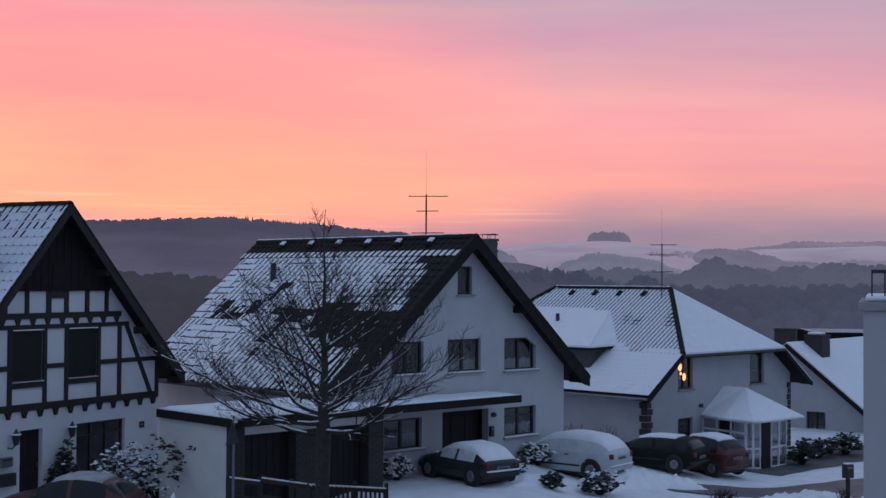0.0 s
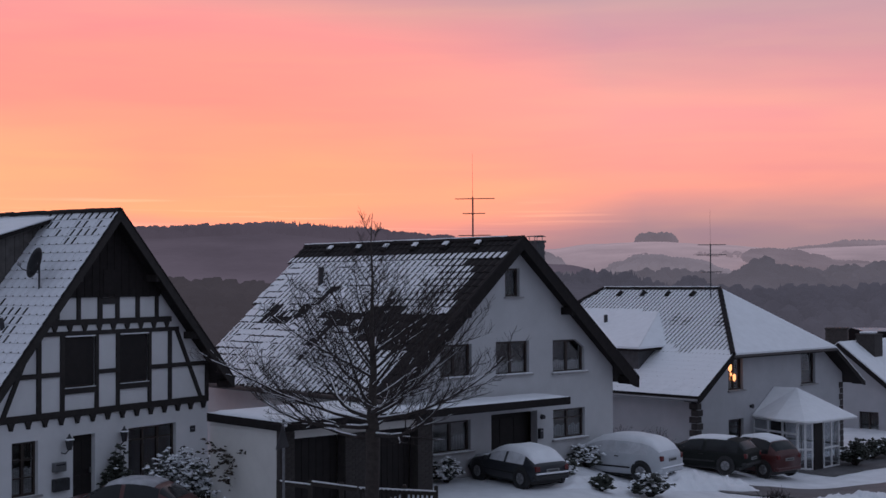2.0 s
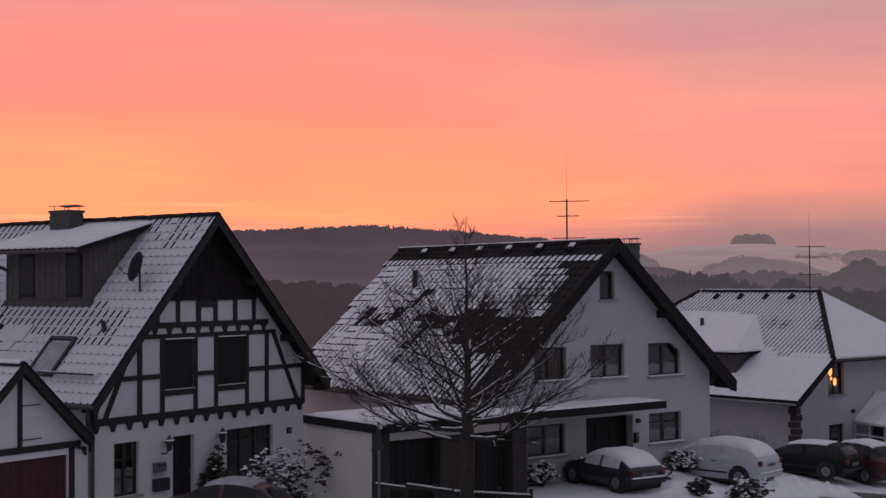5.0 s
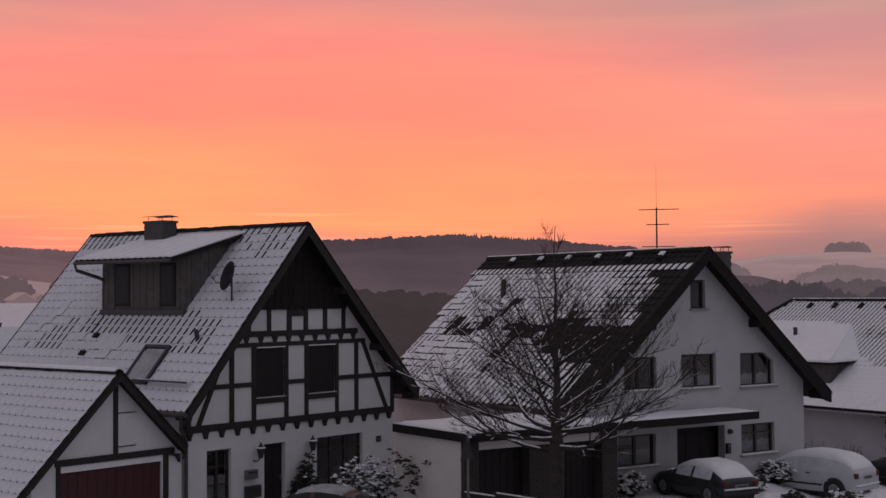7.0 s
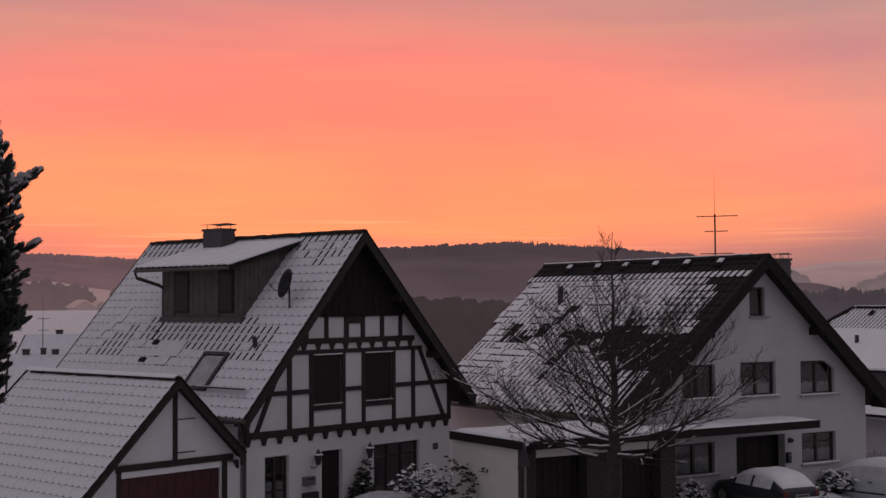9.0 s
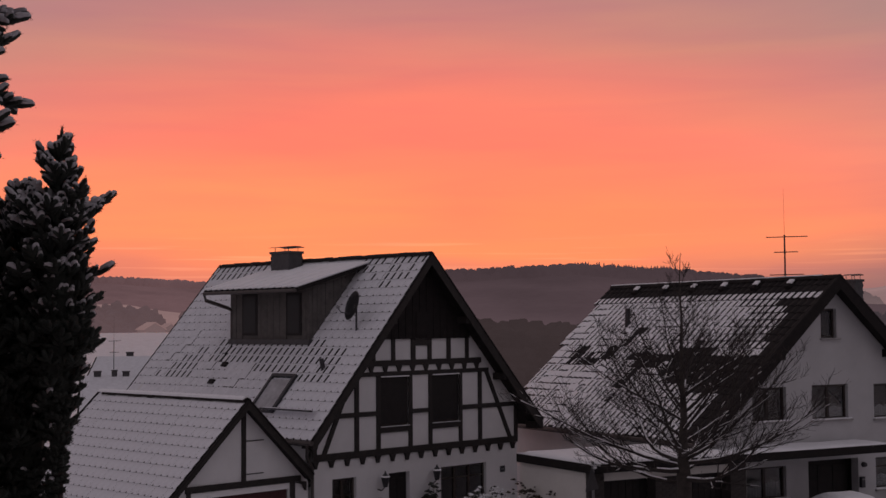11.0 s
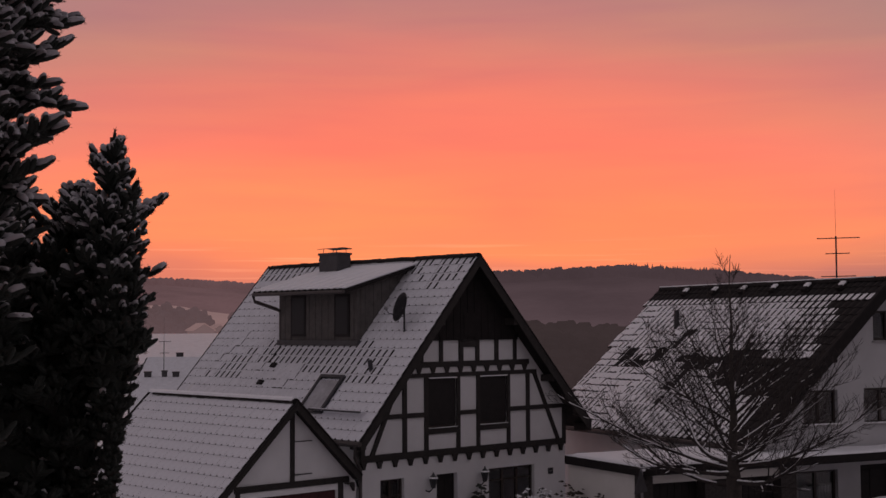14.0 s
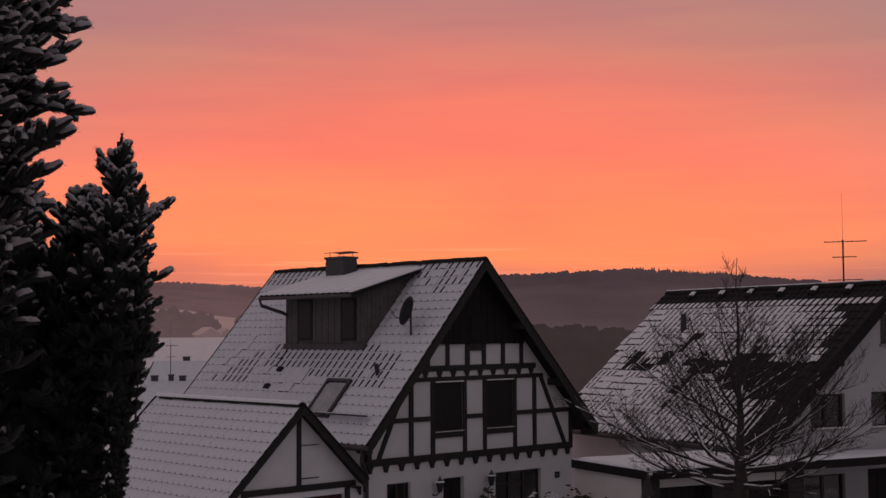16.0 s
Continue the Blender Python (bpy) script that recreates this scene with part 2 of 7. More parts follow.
def raw(name, verts, faces, material, parent=None, label="", index=None, smooth=False):
    me = bpy.data.meshes.new(name)
    me.from_pydata(verts, [], faces)
    for m in (material if isinstance(material, (list, tuple)) else [material]):
        me.materials.append(m)
    if index is not None:
        me.polygons.foreach_set("material_index", index)
    if smooth:
        me.shade_smooth()
    me.update()
    ob = new(name, me)
    ob.parent = parent
    if label:
        ob["label"] = label
    return ob


def thing(name, m, label, category, group="", kind=""):
    e = new(name)
    e.matrix_world = m
    e.empty_display_size = 0.2
    return tagged(e, label, category, group, kind)


def box(bm, x0, x1, y0, y1, z0, z1, m=None, bevel=0.0, mi=0):
    g = bmesh.ops.create_cube(bm, size=1.0)
    vs = g["verts"]
    for v in vs:
        v.co = Vector(((x0 + x1) / 2 + v.co.x * (x1 - x0), (y0 + y1) / 2 + v.co.y * (y1 - y0), (z0 + z1) / 2 + v.co.z * (z1 - z0)))
    fs = {f for v in vs for f in v.link_faces}
    for f in fs:
        f.material_index = mi
    if bevel:
        es = list({e for v in vs for e in v.link_edges})
        r = bmesh.ops.bevel(bm, geom=es, offset=bevel, segments=1, affect="EDGES")
        vs = list({v for f in r["faces"] for v in f.verts} | {v for v in vs if v.is_valid})
    if m:
        bmesh.ops.transform(bm, matrix=m, verts=[v for v in vs if v.is_valid])
    return vs


def boxed(*args, **kw):
    bm = bmesh.new()
    box(bm, *args, **kw)
    return bm


def beam(bm, a, b, width, depth, y=0.0):
    """A straight timber in the facade plane from a to b (u, w), its front at y - depth."""
    a, b = Vector((a[0], 0, a[1])), Vector((b[0], 0, b[1]))
    d = (b - a)
    n = Vector((-d.z, 0, d.x)).normalized() * width / 2
    vs = [bm.verts.new(p + Vector((0, yy, 0))) for yy in (y - depth, y) for p in (a - n, b - n, b + n, a + n)]
    for f in ((0, 1, 2, 3), (7, 6, 5, 4), (0, 4, 5, 1), (1, 5, 6, 2), (2, 6, 7, 3), (3, 7, 4, 0)):
        bm.faces.new([vs[i] for i in f])
    bmesh.ops.recalc_face_normals(bm, faces=bm.faces)


def prism(bm, outline, y0, y1, mi=0):
    """Extrudes an outline of (x, z) along y."""
    a = [bm.verts.new((x, y0, z)) for x, z in outline]
    b = [bm.verts.new((x, y1, z)) for x, z in outline]
    n = len(a)
    fs = [bm.faces.new(a), bm.faces.new(b[::-1])] + [bm.faces.new([a[i], b[i], b[(i + 1) % n], a[(i + 1) % n]]) for i in range(n)]
    for f in fs:
        f.material_index = mi
    bmesh.ops.recalc_face_normals(bm, faces=fs)
    return fs


def tube(bm, pts, radii, sides=6, cap=True):
    """A tapered tube along points."""
    rings = []
    up = Vector((0, 0, 1))
    for i, p in enumerate(pts):
        p = Vector(p)
        d = (Vector(pts[min(i + 1, len(pts) - 1)]) - Vector(pts[max(i - 1, 0)])).normalized()
        s = d.cross(up if abs(d.z) < 0.95 else Vector((1, 0, 0))).normalized()
        t = s.cross(d)
        r = radii[i] if isinstance(radii, (list, tuple)) else radii
        rings.append([bm.verts.new(p + (s * math.cos(k * 2 * math.pi / sides) + t * math.sin(k * 2 * math.pi / sides)) * r) for k in range(sides)])
    for a, b in zip(rings, rings[1:]):
        for k in range(sides):
            bm.faces.new((a[k], a[(k + 1) % sides], b[(k + 1) % sides], b[k]))
    if cap and sides > 2:
        bm.faces.new(rings[0][::-1])
        bm.faces.new(rings[-1])
    return rings


def clip_poly(poly, a, b, c):
    """Keeps the side a*x + b*z <= c of a convex polygon of (x, z)."""
    out = []
    for i, p in enumerate(poly):
        q = poly[(i + 1) % len(poly)]
        dp, dq = a * p[0] + b * p[1] - c, a * q[0] + b * q[1] - c
        if dp <= 0:
            out.append(p)
        if dp * dq < 0:
            k = dp / (dp - dq)
            out.append((p[0] + (q[0] - p[0]) * k, p[1] + (q[1] - p[1]) * k))
    return out


def wall(name, x0, x1, z0, z1, holes, thick, material, parent, cuts=(), label=""):
    """A wall in the plane y = 0 .. thick with rectangular openings right through it; cuts are half planes a, b, c of the roof line."""
    bm = bmesh.new()
    xs = sorted({x0, x1, *[h[0] for h in holes], *[h[1] for h in holes]})
    zs = sorted({z0, z1, *[h[2] for h in holes], *[h[3] for h in holes]})
    for a, b in zip(xs, xs[1:]):
        for c, d in zip(zs, zs[1:]):
            if any(h[0] <= (a + b) / 2 <= h[1] and h[2] <= (c + d) / 2 <= h[3] for h in holes):
                continue
            poly = [(a, c), (b, c), (b, d), (a, d)]
            for cut in cuts:
                poly = clip_poly(poly, *cut)
                if len(poly) < 3:
                    break
            if len(poly) < 3:
                continue
            bm.faces.new([bm.verts.new((x, 0, z)) for x, z in poly])
            bm.faces.new([bm.verts.new((x, thick, z)) for x, z in poly[::-1]])
    for a, b, c, d in holes:
        for q in (((a, 0, c), (a, thick, c), (a, thick, d), (a, 0, d)), ((b, 0, d), (b, thick, d), (b, thick, c), (b, 0, c)),
                  ((a, 0, d), (a, thick, d), (b, thick, d), (b, 0, d)), ((b, 0, c), (b, thick, c), (a, thick, c), (a, 0, c))):
            bm.faces.new([bm.verts.new(p) for p in q])
    for q in (((x0, 0, z0), (x0, thick, z0), (x0, thick, min(z1, z0 + 2.5)), (x0, 0, min(z1, z0 + 2.5))), ((x1, 0, z0), (x1, 0, min(z1, z0 + 2.5)), (x1, thick, min(z1, z0 + 2.5)), (x1, thick, z0))):
        bm.faces.new([bm.verts.new(p) for p in q])
    bmesh.ops.remove_doubles(bm, verts=bm.verts, dist=1e-5)
    return part(name, bm, material, parent, label)


def window(parent, x0, x1, z0, z1, y=0.12, frame=None, lights=2, bar=None, sill=True, curtain=0.0, name="window", chamfer=0.0, snow_sill=True, border=0.07):
    """A framed window set y deep in its opening: frame, mullions, panes, sill, a lace curtain behind."""
    frame = frame or FRAME_BROWN
    bm = bmesh.new()
    b = border
    box(bm, x0, x0 + b, y, y + 0.07, z0, z1)
    box(bm, x1 - b, x1, y, y + 0.07, z0, z1)
    box(bm, x0 + b, x1 - b, y, y + 0.07, z1 - b, z1)
    box(bm, x0 + b, x1 - b, y, y + 0.07, z0, z0 + b)
    if chamfer:
        prism(bm, [(x1 - chamfer, z1), (x1, z1), (x1, z1 - chamfer * 0.55)], y - 0.005, y + 0.075)
    fr = part(name, bm, frame, parent)
    step = (x1 - x0 - 2 * b) / lights
    for i in range(lights):
        a, c = x0 + b + i * step, x0 + b + (i + 1) * step
        if i:
            part("mullion", boxed(a - 0.045, a + 0.045, y - 0.01, y + 0.06, z0 + b, z1 - b), frame, fr)
        part("pane", boxed(a + (0.045 if i else 0), c - (0.045 if i < lights - 1 else 0), y + 0.03, y + 0.036, z0 + b, z1 - b), GLASS, fr)
    for h in bar or ():
        part("glazing_bar", boxed(x0 + b, x1 - b, y - 0.004, y + 0.055, h - 0.02, h + 0.02), frame, fr)
    if sill:
        part("sill", boxed(x0 - 0.06, x1 + 0.12, -0.10, y, z0 - 0.06, z0 - 0.004, bevel=0.01), SILL, fr)
        if snow_sill:
            part("sill_snow", boxed(x0 - 0.04, x1 + 0.10, -0.09, y - 0.01, z0 - 0.004, z0 + 0.03, bevel=0.012), SNOW, fr)
    if curtain:
        bm = bmesh.new()
        nx = 40
        top = z0 + (z1 - z0) * curtain
        lower = [bm.verts.new((x0 + b + (x1 - x0 - 2 * b) * i / nx, y + 0.07 + 0.015 * math.sin(i * 1.9), z0 + b)) for i in range(nx + 1)]
        upper = [bm.verts.new((v.co.x, y + 0.07 + 0.012 * math.sin(i * 1.9 + 0.4), top - 0.09 * abs(math.sin(i * math.pi / 10)))) for i, v in enumerate(lower)]
        for i in range(nx):
            bm.faces.new((lower[i], lower[i + 1], upper[i + 1], upper[i]))
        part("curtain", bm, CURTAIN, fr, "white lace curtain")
    return fr


# ---- roof tiles ----
PROFILE = (0.0, 0.022, 0.036, 0.036, 0.022, 0.004, 0.0)     # a pantile's wave across its width


def tile_data(w, h, state):
    """Verts, faces and material slots (0 tile, 1 snow) of one pantile: x across, y down the slope, z off it.
    state: 0 deep snow, 1 snow with a bare notch at the lower lip, 2 crest melted bare, 3 bare, 4 thin film short of the lip, 5 film with one melted slit."""
    verts, faces, index = [], [], []
    n = len(PROFILE)

    def strip(rows, mi):
        base = len(verts)
        for r in rows:
            verts.extend(r)
        m = len(rows[0])
        for j in range(len(rows) - 1):
            for i in range(m - 1):
                a = base + j * m + i
                faces.append((a, a + m, a + m + 1, a + 1))
                index.append(mi)

    xs = [w * i / (n - 1) for i in range(n)]
    px = list(zip(xs, PROFILE))
    strip([[(x, 0, z) for x, z in px], [(x, h + 0.03, z + 0.03) for x, z in px], [(x, h + 0.03, z - 0.012) for x, z in px]], 0)
    if state == 0:
        strip([[(x, 0, 0.060 + 0.15 * z) for x, z in px], [(x, h * 0.8, 0.066 + 0.15 * z) for x, z in px], [(x, h + 0.006, 0.058 + 0.15 * z) for x, z in px]], 1)
    elif state == 1:
        lowy = [h + (0.036 if i != 3 else -0.018) for i in range(n)]
        strip([[(x, 0, 0.034 + 0.35 * z) for x, z in px], [(x, y, 0.054 + 0.35 * z) for (x, z), y in zip(px, lowy)],
               [(x, y + 0.004, 0.012 + 0.8 * z) for (x, z), y in zip(px, lowy)]], 1)
    elif state == 2:
        sel = (3, 4, 5, 6)
        off = {3: -0.004, 4: 0.016, 5: 0.026, 6: 0.018}
        strip([[(xs[i], 0, PROFILE[i] + off[i]) for i in sel], [(xs[i], h * (1.0 if i in (4, 5) else 0.95), PROFILE[i] + 0.03 + off[i]) for i in sel],
               [(xs[i], h * (1.02 if i in (4, 5) else 0.97), PROFILE[i] + 0.018) for i in sel]], 1)
        sel = (0, 1)
        strip([[(xs[0], 0, 0.020), (xs[1], 0, PROFILE[1] + 0.004)], [(xs[0], h, 0.05), (xs[1], h * 0.97, PROFILE[1] + 0.034)]], 1)
    elif state == 4:
        strip([[(x, 0, 0.024 + 0.6 * z) for x, z in px], [(x, h - 0.028 - 0.012 * (i % 2), 0.048 + 0.6 * z) for i, (x, z) in enumerate(px)],
               [(x, h - 0.022, 0.02 + 0.9 * z) for x, z in px]], 1)
    elif state == 5:
        strip([[(x, 0, 0.024 + 0.6 * z) for x, z in px], [(x, h * 0.3, 0.034 + 0.6 * z) for x, z in px]], 1)
        for cut in (((0, 0.0), (w * 0.10, 0.013), (w * 0.21, 0.026)), ((w * 0.47, 0.036), (w * 0.6, 0.03), (w * 0.8, 0.006), (w, 0.0))):
            strip([[(x, h * 0.3, 0.034 + 0.6 * z) for x, z in cut], [(x, h + 0.034, 0.052 + 0.6 * z) for x, z in cut], [(x, h + 0.038, 0.026 + 0.9 * z) for x, z in cut]], 1)
    return verts, faces, index


def roof_tiles(parent, p0, down, length, v0, v1, w, h, state, tile_mat, snow=None, near=(0, 0), seed=1, taper=0.0):
    """Lays pantiles from the ridge line through p0 (u, z) down the slope, v0..v1 along the ridge.
    near: the stretch along the ridge whose tiles are separate pieces; the rest is one joined mesh."""
    rnd = random.Random(seed)
    d = Vector(down).normalized()
    a = Vector((0, 1, 0))
    n = a.cross(d)
    if n.z < 0:
        n = -n
    rows, cols = int(length / h), int((v1 - v0) / w)
    h, w = length / rows, (v1 - v0) / cols
    mats = [tile_mat, snow or SNOW]
    data = {s: tile_data(w, h, s) for s in range(6)}
    shared = {}
    av, af, ai = [], [], []
    pieces = 0
    for j in range(rows):
        for i in range(cols):
            if v0 + (i + 0.6) * w > v1 - taper * j / rows:
                continue
            s = state((i + 0.5) / cols * (v1 - v0) + v0, (j + 0.5) / rows * length, rnd)
            o = Vector((p0[0], v0 + i * w, p0[1])) + d * (j * h) + n * rnd.uniform(-0.002, 0.002)
            if near[0] <= v0 + i * w < near[1] and pieces < 300:
                if s not in shared:
                    me = bpy.data.meshes.new("tile")
                    me.from_pydata(data[s][0], [], data[s][1])
                    for m in mats:
                        me.materials.append(m)
                    me.polygons.foreach_set("material_index", data[s][2])
                    me.update()
                    shared[s] = me
                ob = new("tile", shared[s])
                ob.parent = parent
                ob.matrix_local = Matrix(((a.x, d.x, n.x, o.x), (a.y, d.y, n.y, o.y), (a.z, d.z, n.z, o.z), (0, 0, 0, 1)))
                pieces += 1
            else:
                b = len(av)
                av.extend([tuple(o + a * x + d * y + n * z) for x, y, z in data[s][0]])
                af.extend([tuple(b + k for k in f) for f in data[s][1]])
                ai.extend(data[s][2])
    if av:
        tagged(raw("roof_tiles", av, af, mats, parent, "", ai), kind="stuff")


def ridge_caps(parent, u, z, v0, v1, material, snow=0.5, step=0.36, seed=3):
    rnd = random.Random(seed)
    n = int((v1 - v0) / step)
    me = {}
    for i in range(n):
        k = rnd.random() < snow
        if k not in me:
            bm = bmesh.new()
            pr = [(-0.15, -0.07), (-0.11, 0.02), (0, 0.065), (0.11, 0.02), (0.15, -0.07)]
            prism(bm, pr, 0, step + 0.03)
            if k:
                prism(bm, [(-0.165, -0.06), (-0.12, 0.05), (-0.06, 0.095), (0.0, 0.115), (0.06, 0.095), (0.12, 0.05), (0.165, -0.06)], 0.03, step - 0.012, 1)
            m = bpy.data.meshes.new("ridge_tile")
            bm.to_mesh(m)
            bm.free()
            m.materials.append(material)
            m.materials.append(SNOW)
            me[k] = m
        ob = new("ridge_tile", me[k])
        ob.parent = parent
        ob.matrix_local = pose(u, v0 + i * step, z + rnd.uniform(-0.01, 0.012), rnd.uniform(-1.5, 1.5), 0, 0)


def ridge_snow(parent, u, z, v0, v1):
    """A thin line of snow along a ridge."""
    bm = bmesh.new()
    prism(bm, [(-0.05, 0.05), (-0.03, 0.085), (0.03, 0.085), (0.05, 0.05)], v0, v1)
    bmesh.ops.transform(bm, matrix=Matrix.Translation((u, 0, z)), verts=bm.verts)
    part("ridge_snow", bm, SNOW, parent)


def slab(name, p0, p1, v0, v1, thick, material, parent, label="", taper=0.0):
    """A roof slope from ridge (u, z) to eave, thickness measured downwards; taper shortens the far end of the eave."""
    bm = bmesh.new()
    prism(bm, [(p0[0], p0[1]), (p1[0], p1[1]), (p1[0], p1[1] - thick), (p0[0], p0[1] - thick)], v0, v1)
    for v in bm.verts:
        if abs(v.co.x - p1[0]) < 1e-4 and abs(v.co.y - v1) < 1e-4:
            v.co.y -= taper
    return part(name, bm, material, parent, label)


def antenna(m, height, bars, label, radial=False):
    """A roof antenna: mast, booms and cross rods."""
    e = thing("roof_antenna", m, label, "antenna", "roof antennas")
    bm = bmesh.new()
    tube(bm, [(0, 0, 0), (0, 0, height)], 0.028, 6)
    part("mast", bm, METAL_DARK, e)
    for z, half, rods, az in bars:
        bm = bmesh.new()
        c, s = math.cos(radians(az)), math.sin(radians(az))
        tube(bm, [(-half * 0.8 * c, -half * 0.8 * s, z), (half * c, half * s, z + 0.01)], 0.016, 5)
        bo = part("boom", bm, METAL_DARK, e)
        for k in range(rods):
            f = -0.75 * half + k * (1.7 * half) / max(1, rods - 1)
            bm = bmesh.new()
            r = 0.30 - 0.02 * k
            tube(bm, [(f * c - r * s, f * s + r * c, z + 0.012), (f * c + r * s, f * s - r * c, z + 0.012)], 0.008, 4)
            part("rod", bm, METAL_DARK, bo)
    bm = bmesh.new()
    tube(bm, [(0, 0, height - 0.05), (0.0, 0.01, height + 1.5)], [0.008, 0.004], 4)
    part("whip", bm, METAL_DARK, e)
    return e


def chimney(name, m, sx, sy, h, label, plate=True, material=None):
    e = thing(name, m, label, "chimney", "chimneys")
    bm = bmesh.new()
    box(bm, -sx / 2, sx / 2, -sy / 2, sy / 2, -1.2, h, bevel=0.012)
    part("shaft", bm, material or SLATE, e)
    for k in range(int(h / 0.12)):
        if k % 2 == 0:
            part("course", boxed(-sx / 2 - 0.008, sx / 2 + 0.008, -sy / 2 - 0.008, sy / 2 + 0.008, k * 0.12, k * 0.12 + 0.1), material or SLATE, e)
    part("collar", boxed(-sx / 2 - 0.04, sx / 2 + 0.04, -sy / 2 - 0.04, sy / 2 + 0.04, h - 0.06, h + 0.02, bevel=0.01), material or SLATE, e)
    if plate:
        for x in (-1, 1):
            for y in (-1, 1):
                bm = bmesh.new()
                tube(bm, [(x * sx * 0.36, y * sy * 0.36, h), (x * sx * 0.36, y * sy * 0.36, h + 0.17)], 0.012, 5)
                part("stay", bm, METAL, e)
        bm = bmesh.new()
        nseg = 10
        w = sx * 0.62
        up = [(-w + 2 * w * i / nseg, h + 0.16 + 0.035 * math.cos((i / nseg - 0.5) * math.pi)) for i in range(nseg + 1)]
        prism(bm, up + [(x, z - 0.015) for x, z in up[::-1]], -sy * 0.52, sy * 0.52)
        part("cover_plate", bm, METAL_DARK, e)
    return e


# ---- ground ----
def smooth(a, b, x):
    t = max(0.0, min(1.0, (x - a) / (b - a)))
    return t * t * (3 - 2 * t)


def ground_z(x, y):
    r = math.hypot(x, y)
    az = math.degrees(math.atan2(-x, y)) if r > 1 else 0.0
    z = -1.1 * smooth(3.0, 13.0, x) * smooth(25, 50, y)
    z += 0.42 * smooth(-5, -2, x) * smooth(4.6, 2.4, x) * smooth(33, 37, y) * smooth(60, 50, y)
    # valley beyond the houses; a gently rising field behind the half-timbered house
    left = smooth(15, 21, az) * smooth(80, 50, abs(az))
    valley = -38 * smooth(85, 420, r)
    field = 5.2 * smooth(95, 240, r) * smooth(420, 330, r)
    z += valley * (1 - left) + left * (field - 38 * smooth(330, 520, r))
    if r < 95:
        z += 0.05 * noise.noise((x * 0.25, y * 0.25, 0)) + 0.02 * noise.noise((x * 1.1, y * 1.1, 3))
    return z


def polar_sheet(name, radii, azimuths, fz, material, label, kind="structure", category=""):
    verts = [(-r * math.sin(radians(a)), r * math.cos(radians(a)), fz(a, r)) for r in radii for a in azimuths]
    n = len(azimuths)
    faces = [(j * n + i + 1, j * n + i, (j + 1) * n + i, (j + 1) * n + i + 1) for j in range(len(radii) - 1) for i in range(n - 1)]
    return tagged(raw(name, verts, faces, material, smooth=True), label, category, "", kind)


radii = [0.01, 4, 8, 12, 16, 20] + [22 + i * 0.7 for i in range(64)] + [70, 75, 82, 90, 100, 115, 130, 150, 180, 210, 250, 300, 330, 360, 420, 480, 540, 700, 1000, 1600, 2600, 4400]
azs = [-180 + i * 5 for i in range(30)] + [-30 + i * 0.5 for i in range(0, 141)] + [42 + i * 6 for i in range(23)] + [180]
polar_sheet("ground", radii, azs, lambda a, r: ground_z(-r * math.sin(radians(a)), r * math.cos(radians(a))) if r < 900 else -38 + 0.0 * r,
            SNOW_GROUND, "snow-covered ground sloping into the valley", category="ground")

# ================= half-timbered house =================
H1 = pose(-13.66, 35.72, 0, 0, 0, 60.49)
h1 = thing("half_timbered_house", H1, "white half-timbered house with black beams and snowy tiled gable roof", "house", "houses along the street")
L1, RZ1, EZ1, EU1, RU1 = 8.8, 8.78, 3.38, -0.44, 4.33
LS1, RS1, OV1 = RU1 - EU1, 5.17, 0.54                # slope runs, gable overhang
K1 = (RZ1 - EZ1) / LS1                     # roof pitch
CUT1 = [(-K1, 1, RZ1 - 0.12 - K1 * RU1), (K1 * 0.92, 1, RZ1 - 0.12 + K1 * 0.92 * RU1)]
WIN1 = [(2.62, 3.82, 3.54, 5.06), (4.80, 6.04, 3.54, 5.06)]
wall("wall", 0, L1, -0.5, 9, [(0.75, 1.68, 0.62, 2.15), (2.98, 3.85, 0.0, 2.14), (5.21, 7.30, 0.45, 2.14)] + WIN1, 0.3, PLASTER, h1, CUT1)
bm = bmesh.new()
for x0, x1 in ((0, 0.3), (L1 - 0.3, L1)):
    box(bm, x0, x1, 0.3, 10.0, -0.5, EZ1 + 0.55)
part("side_wall", bm, PLASTER, h1)
bm = bmesh.new()
prism(bm, [(0, -0.5), (L1, -0.5), (L1, 4.0), (4.4, 8.6), (0, 4.0)], 9.7, 10.0)
part("back_wall", bm, PLASTER, h1)
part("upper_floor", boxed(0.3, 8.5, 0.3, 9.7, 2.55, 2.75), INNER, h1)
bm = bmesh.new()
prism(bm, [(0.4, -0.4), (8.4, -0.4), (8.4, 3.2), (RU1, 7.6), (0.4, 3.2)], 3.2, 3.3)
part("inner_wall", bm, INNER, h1)
